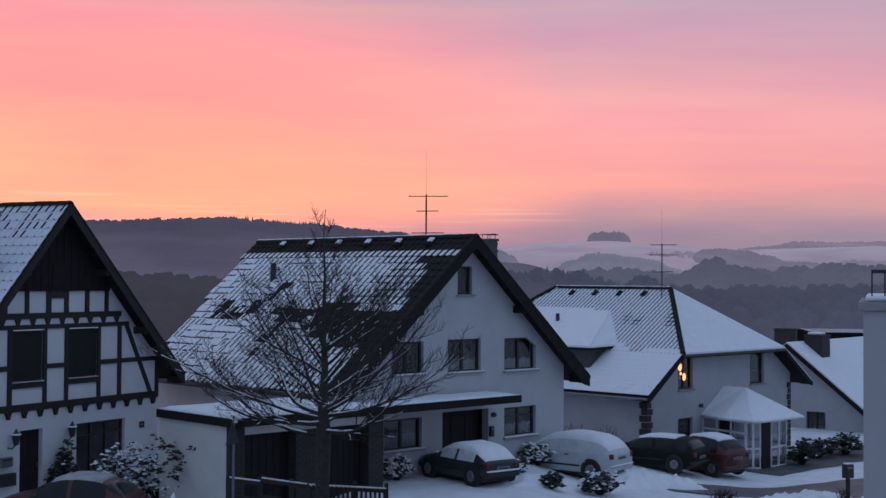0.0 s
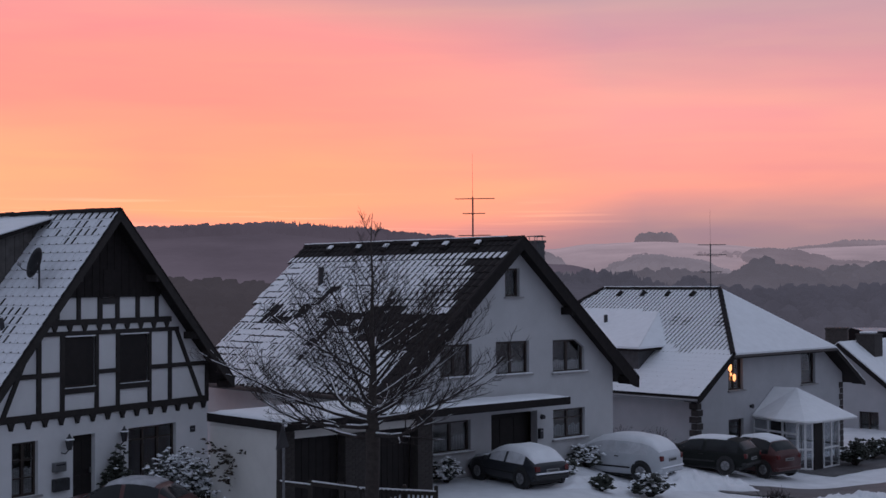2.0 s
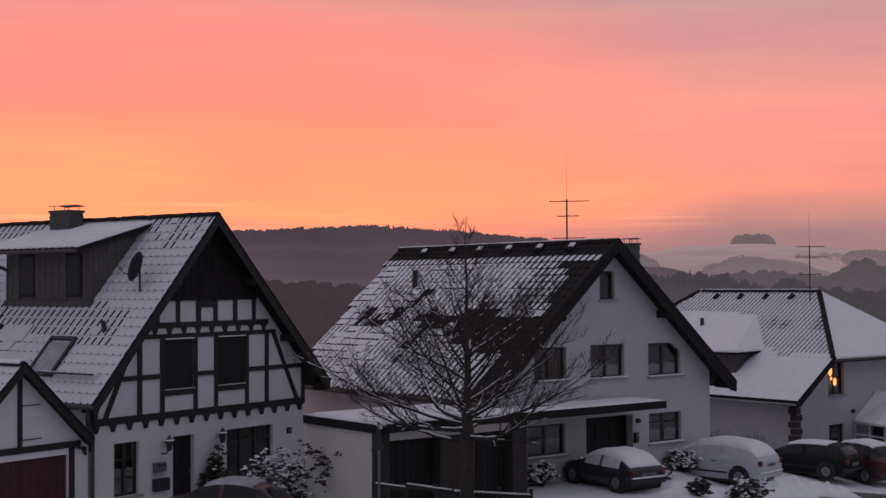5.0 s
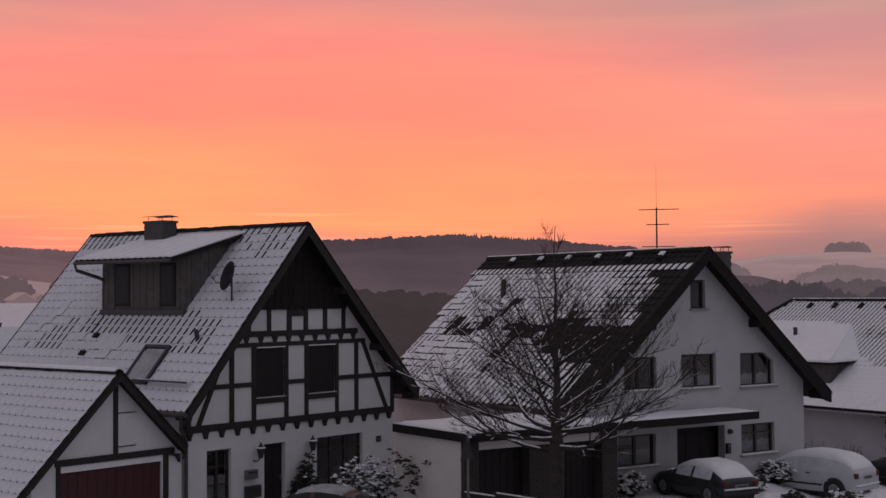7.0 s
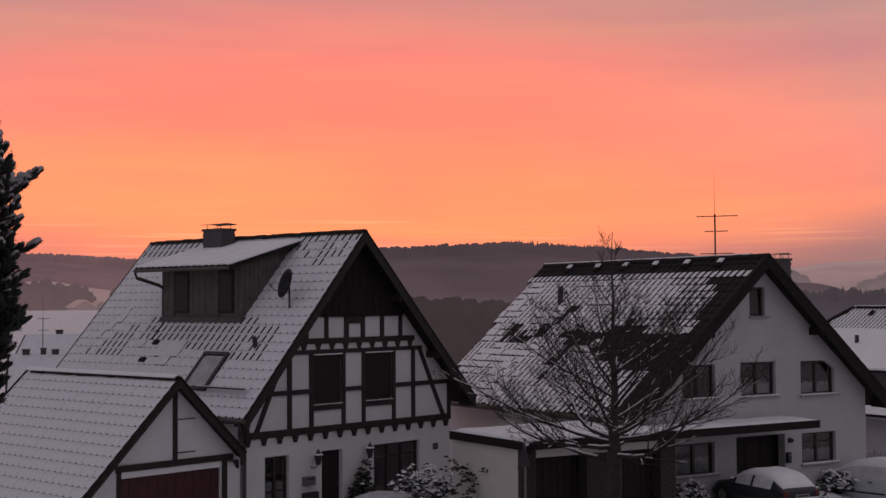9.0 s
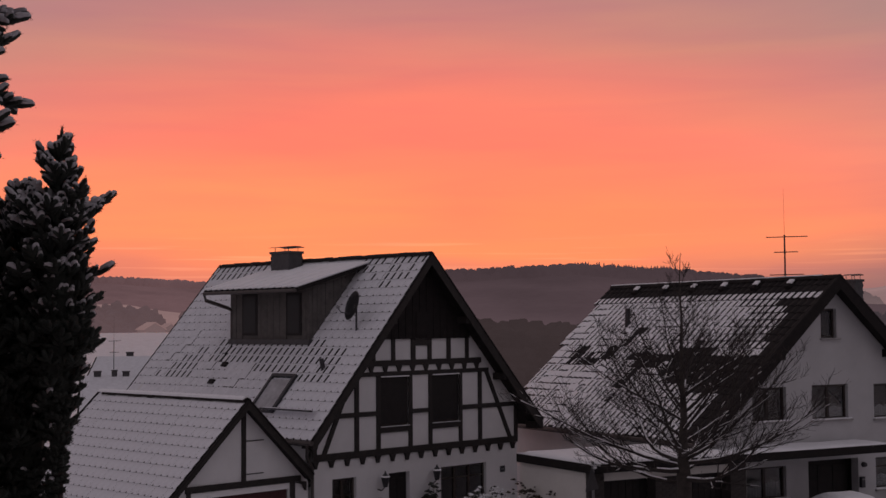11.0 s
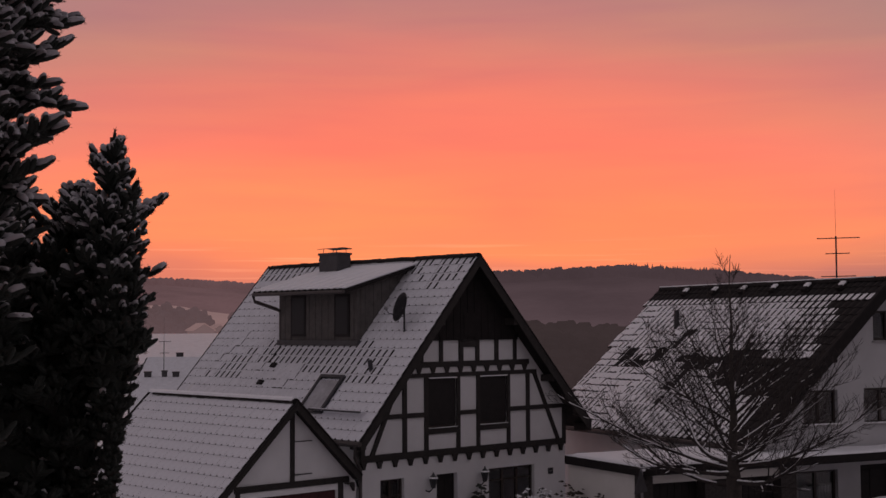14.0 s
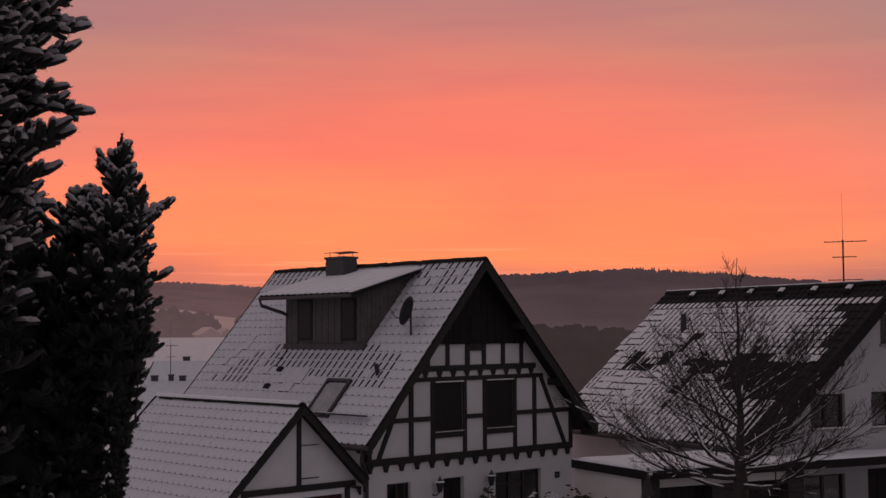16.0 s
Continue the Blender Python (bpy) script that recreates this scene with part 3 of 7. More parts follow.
# timber framing, each beam a piece of its own
B = 0.05
TIMBERS = [((0.0, 2.80), (8.8, 2.80), 0.20), ((1.30, 3.96), (2.50, 3.96), 0.14), ((3.95, 3.96), (4.68, 3.96), 0.13), ((6.14, 3.97), (8.72, 3.97), 0.14), ((0.78, 3.96), (1.30, 3.96), 0.14),
           ((1.75, 5.13), (7.4, 5.13), 0.13), ((2.10, 5.45), (7.05, 5.45), 0.17), ((1.68, 2.9), (1.68, 5.1), 0.15),
           ((2.55, 2.9), (2.55, 5.1), 0.15), ((3.88, 2.9), (3.88, 5.1), 0.14), ((4.74, 2.9), (4.74, 5.1), 0.13), ((6.09, 2.9), (6.09, 5.1), 0.13),
           ((7.0, 2.9), (7.0, 5.1), 0.15), ((2.62, 3.45), (3.82, 3.45), 0.17), ((4.80, 3.45), (6.04, 3.45), 0.17),
           ((0.40, 2.85), (1.50, 5.10), 0.14), ((8.45, 2.85), (7.30, 5.10), 0.14), ((0.07, 2.85), (0.07, 3.9), 0.14), ((8.73, 2.85), (8.73, 3.95), 0.14),
           ((2.36, 5.5), (2.36, 6.2), 0.12), ((3.17, 5.5), (3.17, 6.2), 0.14), ((4.01, 5.5), (4.01, 6.2), 0.17), ((4.72, 5.5), (4.72, 6.2), 0.15), ((5.57, 5.5), (5.57, 6.2), 0.15), ((6.41, 5.5), (6.41, 6.2), 0.14),
           ((4.10, 6.06), (4.64, 6.06), 0.2)]
for i, (a, b, wd) in enumerate(TIMBERS):
    bm = bmesh.new()
    beam(bm, a, b, wd, B + 0.002 * (i % 4))
    part("timber", bm, TIMBER, h1)
# small struts between the two upper rails
for k in range(9):
    u = 2.25 + k * 0.575
    bm = bmesh.new()
    prism(bm, [(u - 0.03, 5.19), (u + 0.05, 5.19), (u + 0.12, 5.37), (u - 0.11, 5.37)], -0.055, 0)
    part("strut", bm, TIMBER, h1)
# carved brackets under the main rail
for k in range(15):
    u = 0.07 + k * 0.605
    bm = bmesh.new()
    prism(bm, [(u - 0.11, 2.71), (u + 0.11, 2.71), (u + 0.06, 2.6), (u + 0.035, 2.5), (u - 0.035, 2.5), (u - 0.06, 2.6)], -0.10, 0)
    part("bracket", bm, TIMBER, h1)
# dark boarded gable top
for k in range(28):
    u0 = 2.30 + k * 0.15
    za, zb = [RZ1 - 0.14 - (K1 * (RU1 - q) if q < RU1 else K1 * 0.92 * (q - RU1)) for q in (u0, u0 + 0.143)]
    if min(za, zb) > 6.2:
        bm = bmesh.new()
        prism(bm, [(u0, 6.17), (u0 + 0.143, 6.17), (u0 + 0.143, zb), (u0, za)], -0.075 - 0.012 * (k % 2), -0.004)
        part("gable_board", bm, BOARD, h1)
part("gable_hatch", boxed(4.08, 4.66, -0.105, -0.09, 6.28, 7.0), BOARD, h1, "dark wooden hatch")
for a in WIN1:
    window(h1, a[0] + 0.02, a[1] - 0.02, a[2] + 0.02, a[3] - 0.02, y=0.035, lights=2, sill=False)
    part("roller_shutter", boxed(a[0] + 0.03, a[1] - 0.03, 0.004, 0.03, 3.62, a[3] - 0.03), DOOR_DARK, h1, "lowered dark shutter")
    part("sill_snow", boxed(a[0], a[1], -0.075, -0.052, 3.535, 3.555, bevel=0.006), SNOW, h1)
    part("head_snow", boxed(a[0] + 0.02, a[1] - 0.02, -0.075, -0.052, 5.03, 5.062), SNOW, h1)
window(h1, 0.75, 1.68, 0.62, 2.15, lights=2, bar=(1.13, 1.64), snow_sill=False, curtain=0.55)
window(h1, 5.21, 7.30, 0.45, 2.14, lights=3, bar=(1.75,), snow_sill=False, curtain=0.0)
bm = bmesh.new()
box(bm, 2.98, 3.85, 0.16, 0.22, 0.0, 2.14)
for x0, x1, z0, z1 in ((3.08, 3.38, 0.2, 0.95), (3.45, 3.75, 0.2, 0.95), (3.08, 3.38, 1.1, 1.95), (3.45, 3.75, 1.1, 1.95)):
    box(bm, x0, x1, 0.145, 0.16, z0, z1, bevel=0.01)
dr = part("door", bm, DOOR_DARK, h1, "dark panelled front door")
part("handle", boxed(3.74, 3.79, 0.09, 0.145, 0.98, 1.14), METAL, dr)


def lantern(parent, u, z):
    bm = bmesh.new()
    tube(bm, [(u - 0.12, 0, z - 0.28), (u - 0.12, -0.16, z - 0.30), (u - 0.02, -0.2, z - 0.2)], 0.02, 6)
    br = part("wall_lantern", bm, METAL_DARK, parent, "black wrought-iron wall lantern")
    bm = bmesh.new()
    tube(bm, [(u, -0.2, z - 0.2), (u, -0.2, z + 0.08)], [0.07, 0.13], 6)
    part("lantern_body", bm, METAL_DARK, br)
    bm = bmesh.new()
    tube(bm, [(u, -0.2, z + 0.08), (u, -0.2, z + 0.2), (u, -0.2, z + 0.27)], [0.15, 0.04, 0.015], 6)
    part("lantern_roof", bm, METAL_DARK, br)
    bm = bmesh.new()
    tube(bm, [(u, -0.2, z + 0.09), (u, -0.2, z + 0.13)], [0.155, 0.12], 6)
    part("lantern_snow", bm, SNOW, br)


lantern(h1, 2.66, 1.98)
lantern(h1, 4.84, 2.0)
pl = part("plate", boxed(7.95, 8.19, -0.02, 0, 1.76, 1.96, bevel=0.005), METAL_DARK, h1, "dark plate beside the window")
part("bar", boxed(8.0, 8.13, -0.025, -0.02, 1.84, 1.88), METAL, pl)
for z0, z1, u0, u1 in ((1.18, 1.45, 2.18, 2.62), (0.62, 0.98, 2.17, 2.75)):
    mb = part("letter_box", boxed(u0, u1, -0.14, 0, z0, z1, bevel=0.01), METAL if z0 > 1 else METAL_DARK, h1)
    part("flap", boxed(u0 + 0.05, u1 - 0.05, -0.15, -0.14, z1 - 0.09, z1 - 0.05), METAL_DARK, mb)
# roof
rf = slab("roof", (RU1, RZ1 - 0.02), (EU1, EZ1 - 0.02), -OV1 + 0.02, 10.4, 0.16, BOARD, h1, "steep gable roof with dark pantiles under snow")
slab("roof_slope", (RU1, RZ1), (RU1 + RS1, EZ1), -OV1 + 0.02, 10.4, 0.16, BOARD, h1)
slab("slope_snow", (RU1 + 0.05, RZ1 + 0.03), (RU1 + RS1, EZ1 + 0.055), -OV1 + 0.05, 10.4, 0.05, SNOW, h1)


def state1(v, s, rnd):
    u = RU1 - s * LS1 / math.hypot(LS1, RZ1 - EZ1)
    n = noise.noise((v * 0.7, s * 0.7, 4.0)) + 0.35 * noise.noise((v * 2.3, s * 1.1, 9.0)) + 0.2 * rnd.uniform(-1, 1)
    if 6.2 < v < 7.1 and 3.3 < s < 4.5 + 0.4 * n:
        return 2 if n > -0.1 else 5
    if 1.6 < v < 6.4 and u < 2.0 and s < 4.85 + 0.5 * n - 0.2 * max(0, v - 5):
        return 5 if n > -0.9 or s < 4.2 else 1                 # melted streaks under the dormer
    if v < 2.6 and s < 1.3 and n > -0.3 + 0.5 * s:
        return 5
    if v > 7.4 and s < 0.75:
        return 5
    if 0.3 < v < 1.9 and 3.8 < s < 5.3 and n > -0.15:
        return 5
    if 6.4 < v < 9.9 and 3.8 < s < 5.3 and n > 0.1:
        return 5
    return 1 if n > -0.55 else 0


roof1 = rf
roof_tiles(roof1, (RU1, RZ1), (-LS1, 0, EZ1 - RZ1), math.hypot(LS1, RZ1 - EZ1), -OV1, 10.42, 0.30, 0.335, state1, TILE, ROOF_SNOW, near=(-0.7, 3.4), seed=11)
ridge_caps(roof1, RU1, RZ1 + 0.02, -OV1, 10.42, TILE, 0.0)
for sgn in (-1, 1):
    bm = bmesh.new()
    run = LS1 if sgn < 0 else RS1
    u1 = RU1 + sgn * run
    prism(bm, [(RU1, RZ1 + 0.02), (u1, EZ1 + 0.02), (u1, EZ1 - 0.26), (u1 - sgn * 0.1, EZ1 - 0.26), (RU1, RZ1 - 0.33)], -OV1 - 0.03, -OV1 + 0.015)
    part("bargeboard", bm, TIMBER, h1)
    bm = bmesh.new()
    hz = 0.07 if sgn > 0 else 0.035
    prism(bm, [(RU1, RZ1 + hz), (u1, EZ1 + hz), (u1, EZ1 + hz - 0.045), (RU1, RZ1 + hz - 0.045)], -OV1 - 0.05, -OV1 + (0.06 if sgn > 0 else -0.005))
    part("verge_tiles", bm, TILE, h1)
    for f in (0.32, 0.66, 0.97):
        uu, zz = RU1 + sgn * run * f, RZ1 - (RZ1 - EZ1) * f - 0.30
        part("purlin", boxed(uu - 0.09, uu + 0.09, -OV1 + 0.03, -0.002, zz - 0.12, zz + 0.1), TIMBER, h1)
bm = bmesh.new()
prism(bm, [(RU1, RZ1 + 0.08), (EU1, EZ1 + 0.08), (EU1, EZ1 - 0.1), (RU1, RZ1 - 0.1)], 10.425, 10.48)
part("verge_tiles", bm, TILE, h1)
bm = bmesh.new()
tube(bm, [(EU1 - 0.07, -0.6, EZ1 - 0.08), (EU1 - 0.07, 10.3, EZ1 - 0.08)], 0.075, 8)
part("gutter", bm, COPPER, h1)
bm = bmesh.new()
tube(bm, [(EU1 - 0.02, -0.35, EZ1 - 0.1), (-0.35, -0.18, EZ1 - 0.5), (-0.08, -0.1, 2.55), (-0.08, -0.1, -0.3)], 0.05, 8)
part("downpipe", bm, COPPER, h1)
# snow guard
bm = bmesh.new()
tube(bm, [(-0.08, 2.3, 4.16), (-0.08, -0.1, 4.16)], 0.03, 6)
sg = part("snow_guard", bm, METAL_DARK, roof1)
part("guard_snow", boxed(-0.10, 0.10, -0.1, 2.3, 4.13, 4.19, bevel=0.02), ROOF_SNOW, sg)
# roof window
d1 = Vector((-LS1, 0, EZ1 - RZ1)).normalized()
SL = Matrix(((0, d1.x, d1.z, RU1), (1, 0, 0, 0), (0, d1.z, -d1.x, RZ1), (0, 0, 0, 1)))     # x along ridge, y down slope, z off slope


def on_slope(v, s, m=SL):
    return m @ Matrix.Translation((v, s, 0))


bm = bmesh.new()
box(bm, -0.58, 0.58, -0.72, -0.62, 0.02, 0.14)
box(bm, -0.58, 0.58, 0.62, 0.72, 0.02, 0.14)
box(bm, -0.58, -0.48, -0.62, 0.62, 0.02, 0.14)
box(bm, 0.48, 0.58, -0.62, 0.62, 0.02, 0.14)
bmesh.ops.transform(bm, matrix=on_slope(2.45, 5.68), verts=bm.verts)
rw = part("roof_window", bm, METAL_DARK, h1, "roof window half covered by snow")
for nm, m, z0, z1, y0 in (("pane", GLASS, 0.075, 0.085, -0.62), ("pane_snow", THIN_SNOW, 0.09, 0.10, -0.52)):
    bm = bmesh.new()
    box(bm, -0.48, 0.48, y0, 0.62, z0, z1)
    bmesh.ops.transform(bm, matrix=on_slope(2.45, 5.68), verts=bm.verts)
    part(nm, bm, m, rw)
# vents on the slope
for v, s in ((0.93, 4.74), (5.89, 4.55), (5.96, 5.27), (7.2, 5.9)):
    bm = bmesh.new()
    if v < 1:
        tube(bm, [(0, 0, -0.05), (0, -0.25, 0.3)], [0.07, 0.07], 8)
    else:
        prism(bm, [(-0.16, 0.0), (0.16, 0.0), (0.12, 0.11), (-0.12, 0.11)], -0.02, 0.15)
    bmesh.ops.transform(bm, matrix=on_slope(v, s), verts=bm.verts)
    part("roof_vent", bm, METAL_DARK if v < 1 else TILE, roof1)

# shed dormer
DU, DV0, DV1, DZ = 1.93, 2.38, 6.35, 6.13
DT = 7.85
bm = bmesh.new()
box(bm, DU - 0.04, DU, DV0, DV1, DZ - 0.1, DT)
dm = part("dormer", bm, BOARD_GREY, h1, "shed dormer clad in weathered grey boards")
for v in (DV0, DV1 - 0.05):
    bm = bmesh.new()
    prism(bm, [(DU, DZ - 0.15), (DU, DT), (3.95, 8.35), (3.95, 8.2)], v, v + 0.05)
    part("cheek", bm, BOARD_GREY, dm)
k = 0
v = DV0
while v < DV1 - 0.05:
    opening = 2.75 < v + 0.08 < 3.55 or 4.95 < v + 0.08 < 5.85
    if not opening:
        part("board", boxed(DU - 0.06 - 0.008 * (k % 2), DU - 0.04, v, v + 0.155, DZ, DT - 0.05), BOARD_GREY, dm)
    v += 0.163
    k += 1
for u in [2.0 + i * 0.17 for i in range(11)]:
    zb, zt = 6.2 + (u - 1.93) * 1.085, 7.80 + (u - 1.93) * 0.245
    if zt - zb > 0.15:
        part("board", boxed(u, u + 0.16, DV0 - 0.02 - 0.008 * (int(u * 6) % 2), DV0, zb, zt), BOARD_GREY, dm)
for v0, v1 in ((2.78, 3.5), (5.0, 5.8)):
    wf = part("window", boxed(DU - 0.075, DU - 0.04, v0, v1, DZ + 0.17, DT - 0.22), DOOR_DARK, dm, "dark dormer window")
    part("pane", boxed(DU - 0.082, DU - 0.077, v0 + 0.08, v1 - 0.08, DZ + 0.25, DT - 0.3), mat("dark_window_glass", (0.010, 0.010, 0.011), 0.3, 0.2, 3, spec=0.3), wf)
bm = bmesh.new()
prism(bm, [(1.15, 7.78), (4.2, 8.62), (4.2, 8.50), (1.15, 7.64)], DV0 - 0.3, DV1 + 0.55)
dr = part("dormer_roof", bm, BOARD, dm)
for i in range(16):
    v = DV0 - 0.32 + i * 0.303
    bm = bmesh.new()
    prism(bm, [(1.10, 7.815 + 0.02 * (i % 2)), (4.2, 8.68), (4.2, 8.62), (1.10, 7.765)], v, v + 0.26)
    bmesh.ops.bevel(bm, geom=bm.edges[:], offset=0.018, segments=1, affect="EDGES")
    part("snow_strip", bm, SNOW, dr)
    bm = bmesh.new()
    tube(bm, [(1.06, v + 0.15, 7.74), (1.4, v + 0.15, 7.83)], 0.05, 6)
    part("tile_end", bm, TILE, dr)
bm = bmesh.new()
prism(bm, [(1.2, 7.80), (4.2, 8.64), (4.2, 8.60), (1.2, 7.77)], DV0 - 0.29, DV1 + 0.54)
part("snow_sheet", bm, SNOW, dr)
bm = bmesh.new()
tube(bm, [(1.08, DV0 - 0.3, 7.68), (1.08, DV1 + 0.5, 7.68), (1.12, DV1 + 0.45, 7.45), (1.75, DV1 + 0.08, 7.2), (1.9, DV1 + 0.06, 7.1), (1.9, DV1 + 0.06, 6.2)], 0.06, 8)
part("gutter", bm, COPPER, dm)
part("dormer_apron", boxed(DU - 0.16, DU - 0.03, DV0 - 0.1, DV1 + 0.1, DZ - 0.12, DZ + 0.05), SLATE, dm)
# satellite dish
dish = thing("satellite_dish", H1 @ Matrix.Translation((2.22, 0.58, 6.45)), "grey satellite dish on a roof mast", "satellite dish")
bm = bmesh.new()
tube(bm, [(0, 0, -0.1), (0, 0, 0.85)], 0.03, 6)
part("mast", bm, METAL_DARK, dish)
bm = bmesh.new()
rings = [[(0.42 * r * math.cos(a), 0.42 * r * math.sin(a) * 1.1, 0.10 * r * r) for a in [k * math.pi / 10 for k in range(20)]] for r in (0.02, 0.35, 0.7, 1.0)]
vr = [[bm.verts.new(p) for p in ring] for ring in rings]
for a, b in zip(vr, vr[1:]):
    for i in range(20):
        bm.faces.new((a[i], a[(i + 1) % 20], b[(i + 1) % 20], b[i]))
bmesh.ops.solidify(bm, geom=bm.faces[:], thickness=0.015)
aim = Vector((-0.95, 0.26, 0.30)).to_track_quat("Z", "Y").to_matrix().to_4x4()
bmesh.ops.transform(bm, matrix=Matrix.Translation((-0.05, 0.02, 0.72)) @ aim, verts=bm.verts)
part("reflector", bm, METAL_DARK, dish, smooth=True)
bm = bmesh.new()
tube(bm, [(-0.02, 0.0, 0.45), (-0.35, 0.30, 0.55), (-0.42, 0.36, 0.66)], 0.015, 5)
part("feed_arm", bm, METAL_DARK, dish)
bm = bmesh.new()
tube(bm, [(-0.38, 0.32, 0.68), (-0.46, 0.39, 0.72)], 0.05, 8)
part("receiver", bm, METAL, dish)
chimney("chimney", H1 @ Matrix.Translation((3.75, 5.85, 8.35)), 0.58, 0.98, 0.74, "dark slate-clad chimney with a curved metal cover plate")

# ================= garage beside it =================
gr = thing("garage", H1, "white garage with a dark red door and snowy tiled roof", "garage")
GU, GZ = -2.51, 4.57
KG = (4.57 - 2.42) / (2.51 - 0.28)
wall("wall", -5.0, -0.16, -0.5, 4.6, [(-4.16, -0.86, -0.4, 2.10)], 0.25, PLASTER, gr, [(-KG, 1, GZ - 0.12 - KG * GU), (KG, 1, GZ - 0.12 + KG * GU)])
part("side_wall", boxed(-5.0, -4.75, 0.25, 7.0, -0.5, 1.9), PLASTER, gr)
part("side_wall", boxed(-0.41, -0.16, 0.25, 7.0, -0.5, 2.2), PLASTER, gr)
for a, b, wd in (((-4.32, 2.30), (-0.45, 2.30), 0.17), ((-2.43, 2.38), (-2.43, 4.35), 0.13), ((-4.22, -0.4), (-4.22, 2.22), 0.12), ((-0.74, -0.4), (-0.74, 2.22), 0.16)):
    bm = bmesh.new()
    beam(bm, a, b, wd, 0.05)
    part("timber", bm, TIMBER, gr)
bm = bmesh.new()
prism(bm, [(-0.66, 2.2), (-0.30, 2.2), (-0.30, 1.95), (-0.40, 2.12)], -0.12, 0)
part("bracket", bm, TIMBER, gr)
for z0 in (3.45, 2.55):
    part("conduit", boxed(-2.33, -1.75, -0.03, 0, z0, z0 + 0.025), METAL_DARK, gr)
gd = part("garage_door", boxed(-4.16, -0.86, 0.1, 0.15, -0.4, 2.03), DOOR_RED, gr, "dark red up-and-over door")
for i in range(11):
    part("plank", boxed(-4.14 + i * 0.3, -4.14 + i * 0.3 + 0.29, 0.08, 0.10, -0.38, 2.0, bevel=0.006), DOOR_RED, gd)
part("lintel", boxed(-4.16, -0.86, -0.01, 0.12, 2.04, 2.2), FRAME_WHITE, gr, "white board over the door")
g_roof = slab("roof", (GU, GZ - 0.03), (-5.75, GZ - 0.03 - KG * (5.75 - 2.51)), -0.30, 7.2, 0.14, BOARD, gr, "tiled roof under even snow")
slab("roof_slope", (GU, GZ), (-0.28, 2.42), -0.30, 7.2, 0.14, BOARD, gr)
slab("slope_snow", (GU + 0.03, GZ + 0.03), (-0.30, 2.46), -0.28, 7.2, 0.05, SNOW, gr)
for u1 in (-5.75, -0.24):
    bm = bmesh.new()
    z1 = GZ - KG * abs(u1 - GU)
    prism(bm, [(GU, GZ + 0.03), (u1, z1 + 0.03), (u1, z1 - 0.2), (GU, GZ - 0.23)], -0.36, -0.305)
    part("bargeboard", bm, TIMBER, gr)
    bm = bmesh.new()
    hz = 0.07 if u1 > GU else 0.03
    prism(bm, [(GU, GZ + hz), (u1, z1 + hz), (u1, z1 + hz - 0.05), (GU, GZ + hz - 0.05)], -0.40, -0.305)
    part("verge_tiles", bm, TILE, gr)
bm = bmesh.new()
prism(bm, [(GU, GZ + 0.10), (-5.75, GZ + 0.10 - KG * 3.24), (-5.75, GZ - 0.1 - KG * 3.24), (GU, GZ - 0.1)], 7.205, 7.28)
part("verge_tiles", bm, TILE, gr)
roof_tiles(g_roof, (GU, GZ), (-3.24, 0, -KG * 3.24), math.hypot(3.24, KG * 3.24), -0.3, 7.2, 0.30, 0.335,
           lambda v, s, rnd: 1, TILE, ROOF_SNOW, near=(-0.4, 6.0), seed=5)
ridge_caps(g_roof, GU, GZ + 0.03, -0.3, 7.2, TILE, 0.0)
bm = bmesh.new()
prism(bm, [(-0.125, 0.005), (-0.11, 0.06), (-0.05, 0.10), (0.05, 0.10), (0.11, 0.06), (0.125, 0.005)], -0.26, 7.16)
bmesh.ops.transform(bm, matrix=Matrix.Translation((GU, 0, GZ + 0.03)), verts=bm.verts)
part("ridge_snow", bm, SNOW, g_roof)

# ================= white gabled house =================
H2 = pose(-2.83, 39.9, 0, 0, 0, 44.06)
h2 = thing("white_gabled_house", H2, "white rendered house with steep dark tiled roof, patchy snow", "house", "houses along the street")
L2, RZ2, EZ2, S2, O2 = 9.9, 7.98, 3.12, 0.79, 0.54
K2 = (RZ2 - EZ2) / (L2 / 2 + S2)
TAPER2 = 0.95                              # the far verge runs in towards the eave
C2 = L2 / 2
OPEN2 = [(4.61, 5.28, 6.09, 7.01), (4.17, 5.71, 3.55, 4.63), (6.84, 8.43, 3.50, 4.60), (1.74, 3.10, 3.58, 4.61), (6.85, 8.43, 1.26, 2.26), (3.95, 6.08, 0.0, 2.30), (1.45, 3.04, 1.24, 2.22)]
# front plaster darker than the sides: their difference in light is put into colour
wall("wall", 0, L2, -0.8, 8.2, OPEN2, 0.3, PLASTER_DIMMED, h2, [(-K2, 1, RZ2 - 0.14 - K2 * C2), (K2, 1, RZ2 - 0.14 + K2 * C2)])
for x0, x1, y1 in ((0, 0.3, 11.0), (L2 - 0.3, L2, 11.0)):
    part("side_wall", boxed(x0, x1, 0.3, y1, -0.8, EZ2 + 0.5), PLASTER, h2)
bm = bmesh.new()
prism(bm, [(0, -0.8), (L2, -0.8), (L2, 3.5), (C2, 7.6), (0, 3.5)], 10.7, 11.0)
part("back_wall", bm, PLASTER, h2)
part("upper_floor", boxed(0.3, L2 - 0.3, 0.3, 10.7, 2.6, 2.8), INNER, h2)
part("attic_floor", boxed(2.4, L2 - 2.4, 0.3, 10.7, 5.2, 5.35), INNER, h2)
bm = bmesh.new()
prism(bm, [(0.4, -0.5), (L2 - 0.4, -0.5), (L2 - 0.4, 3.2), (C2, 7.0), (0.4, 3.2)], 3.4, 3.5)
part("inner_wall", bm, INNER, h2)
window(h2, *OPEN2[0], lights=1, snow_sill=False)
window(h2, *OPEN2[1], lights=2, curtain=0.42)
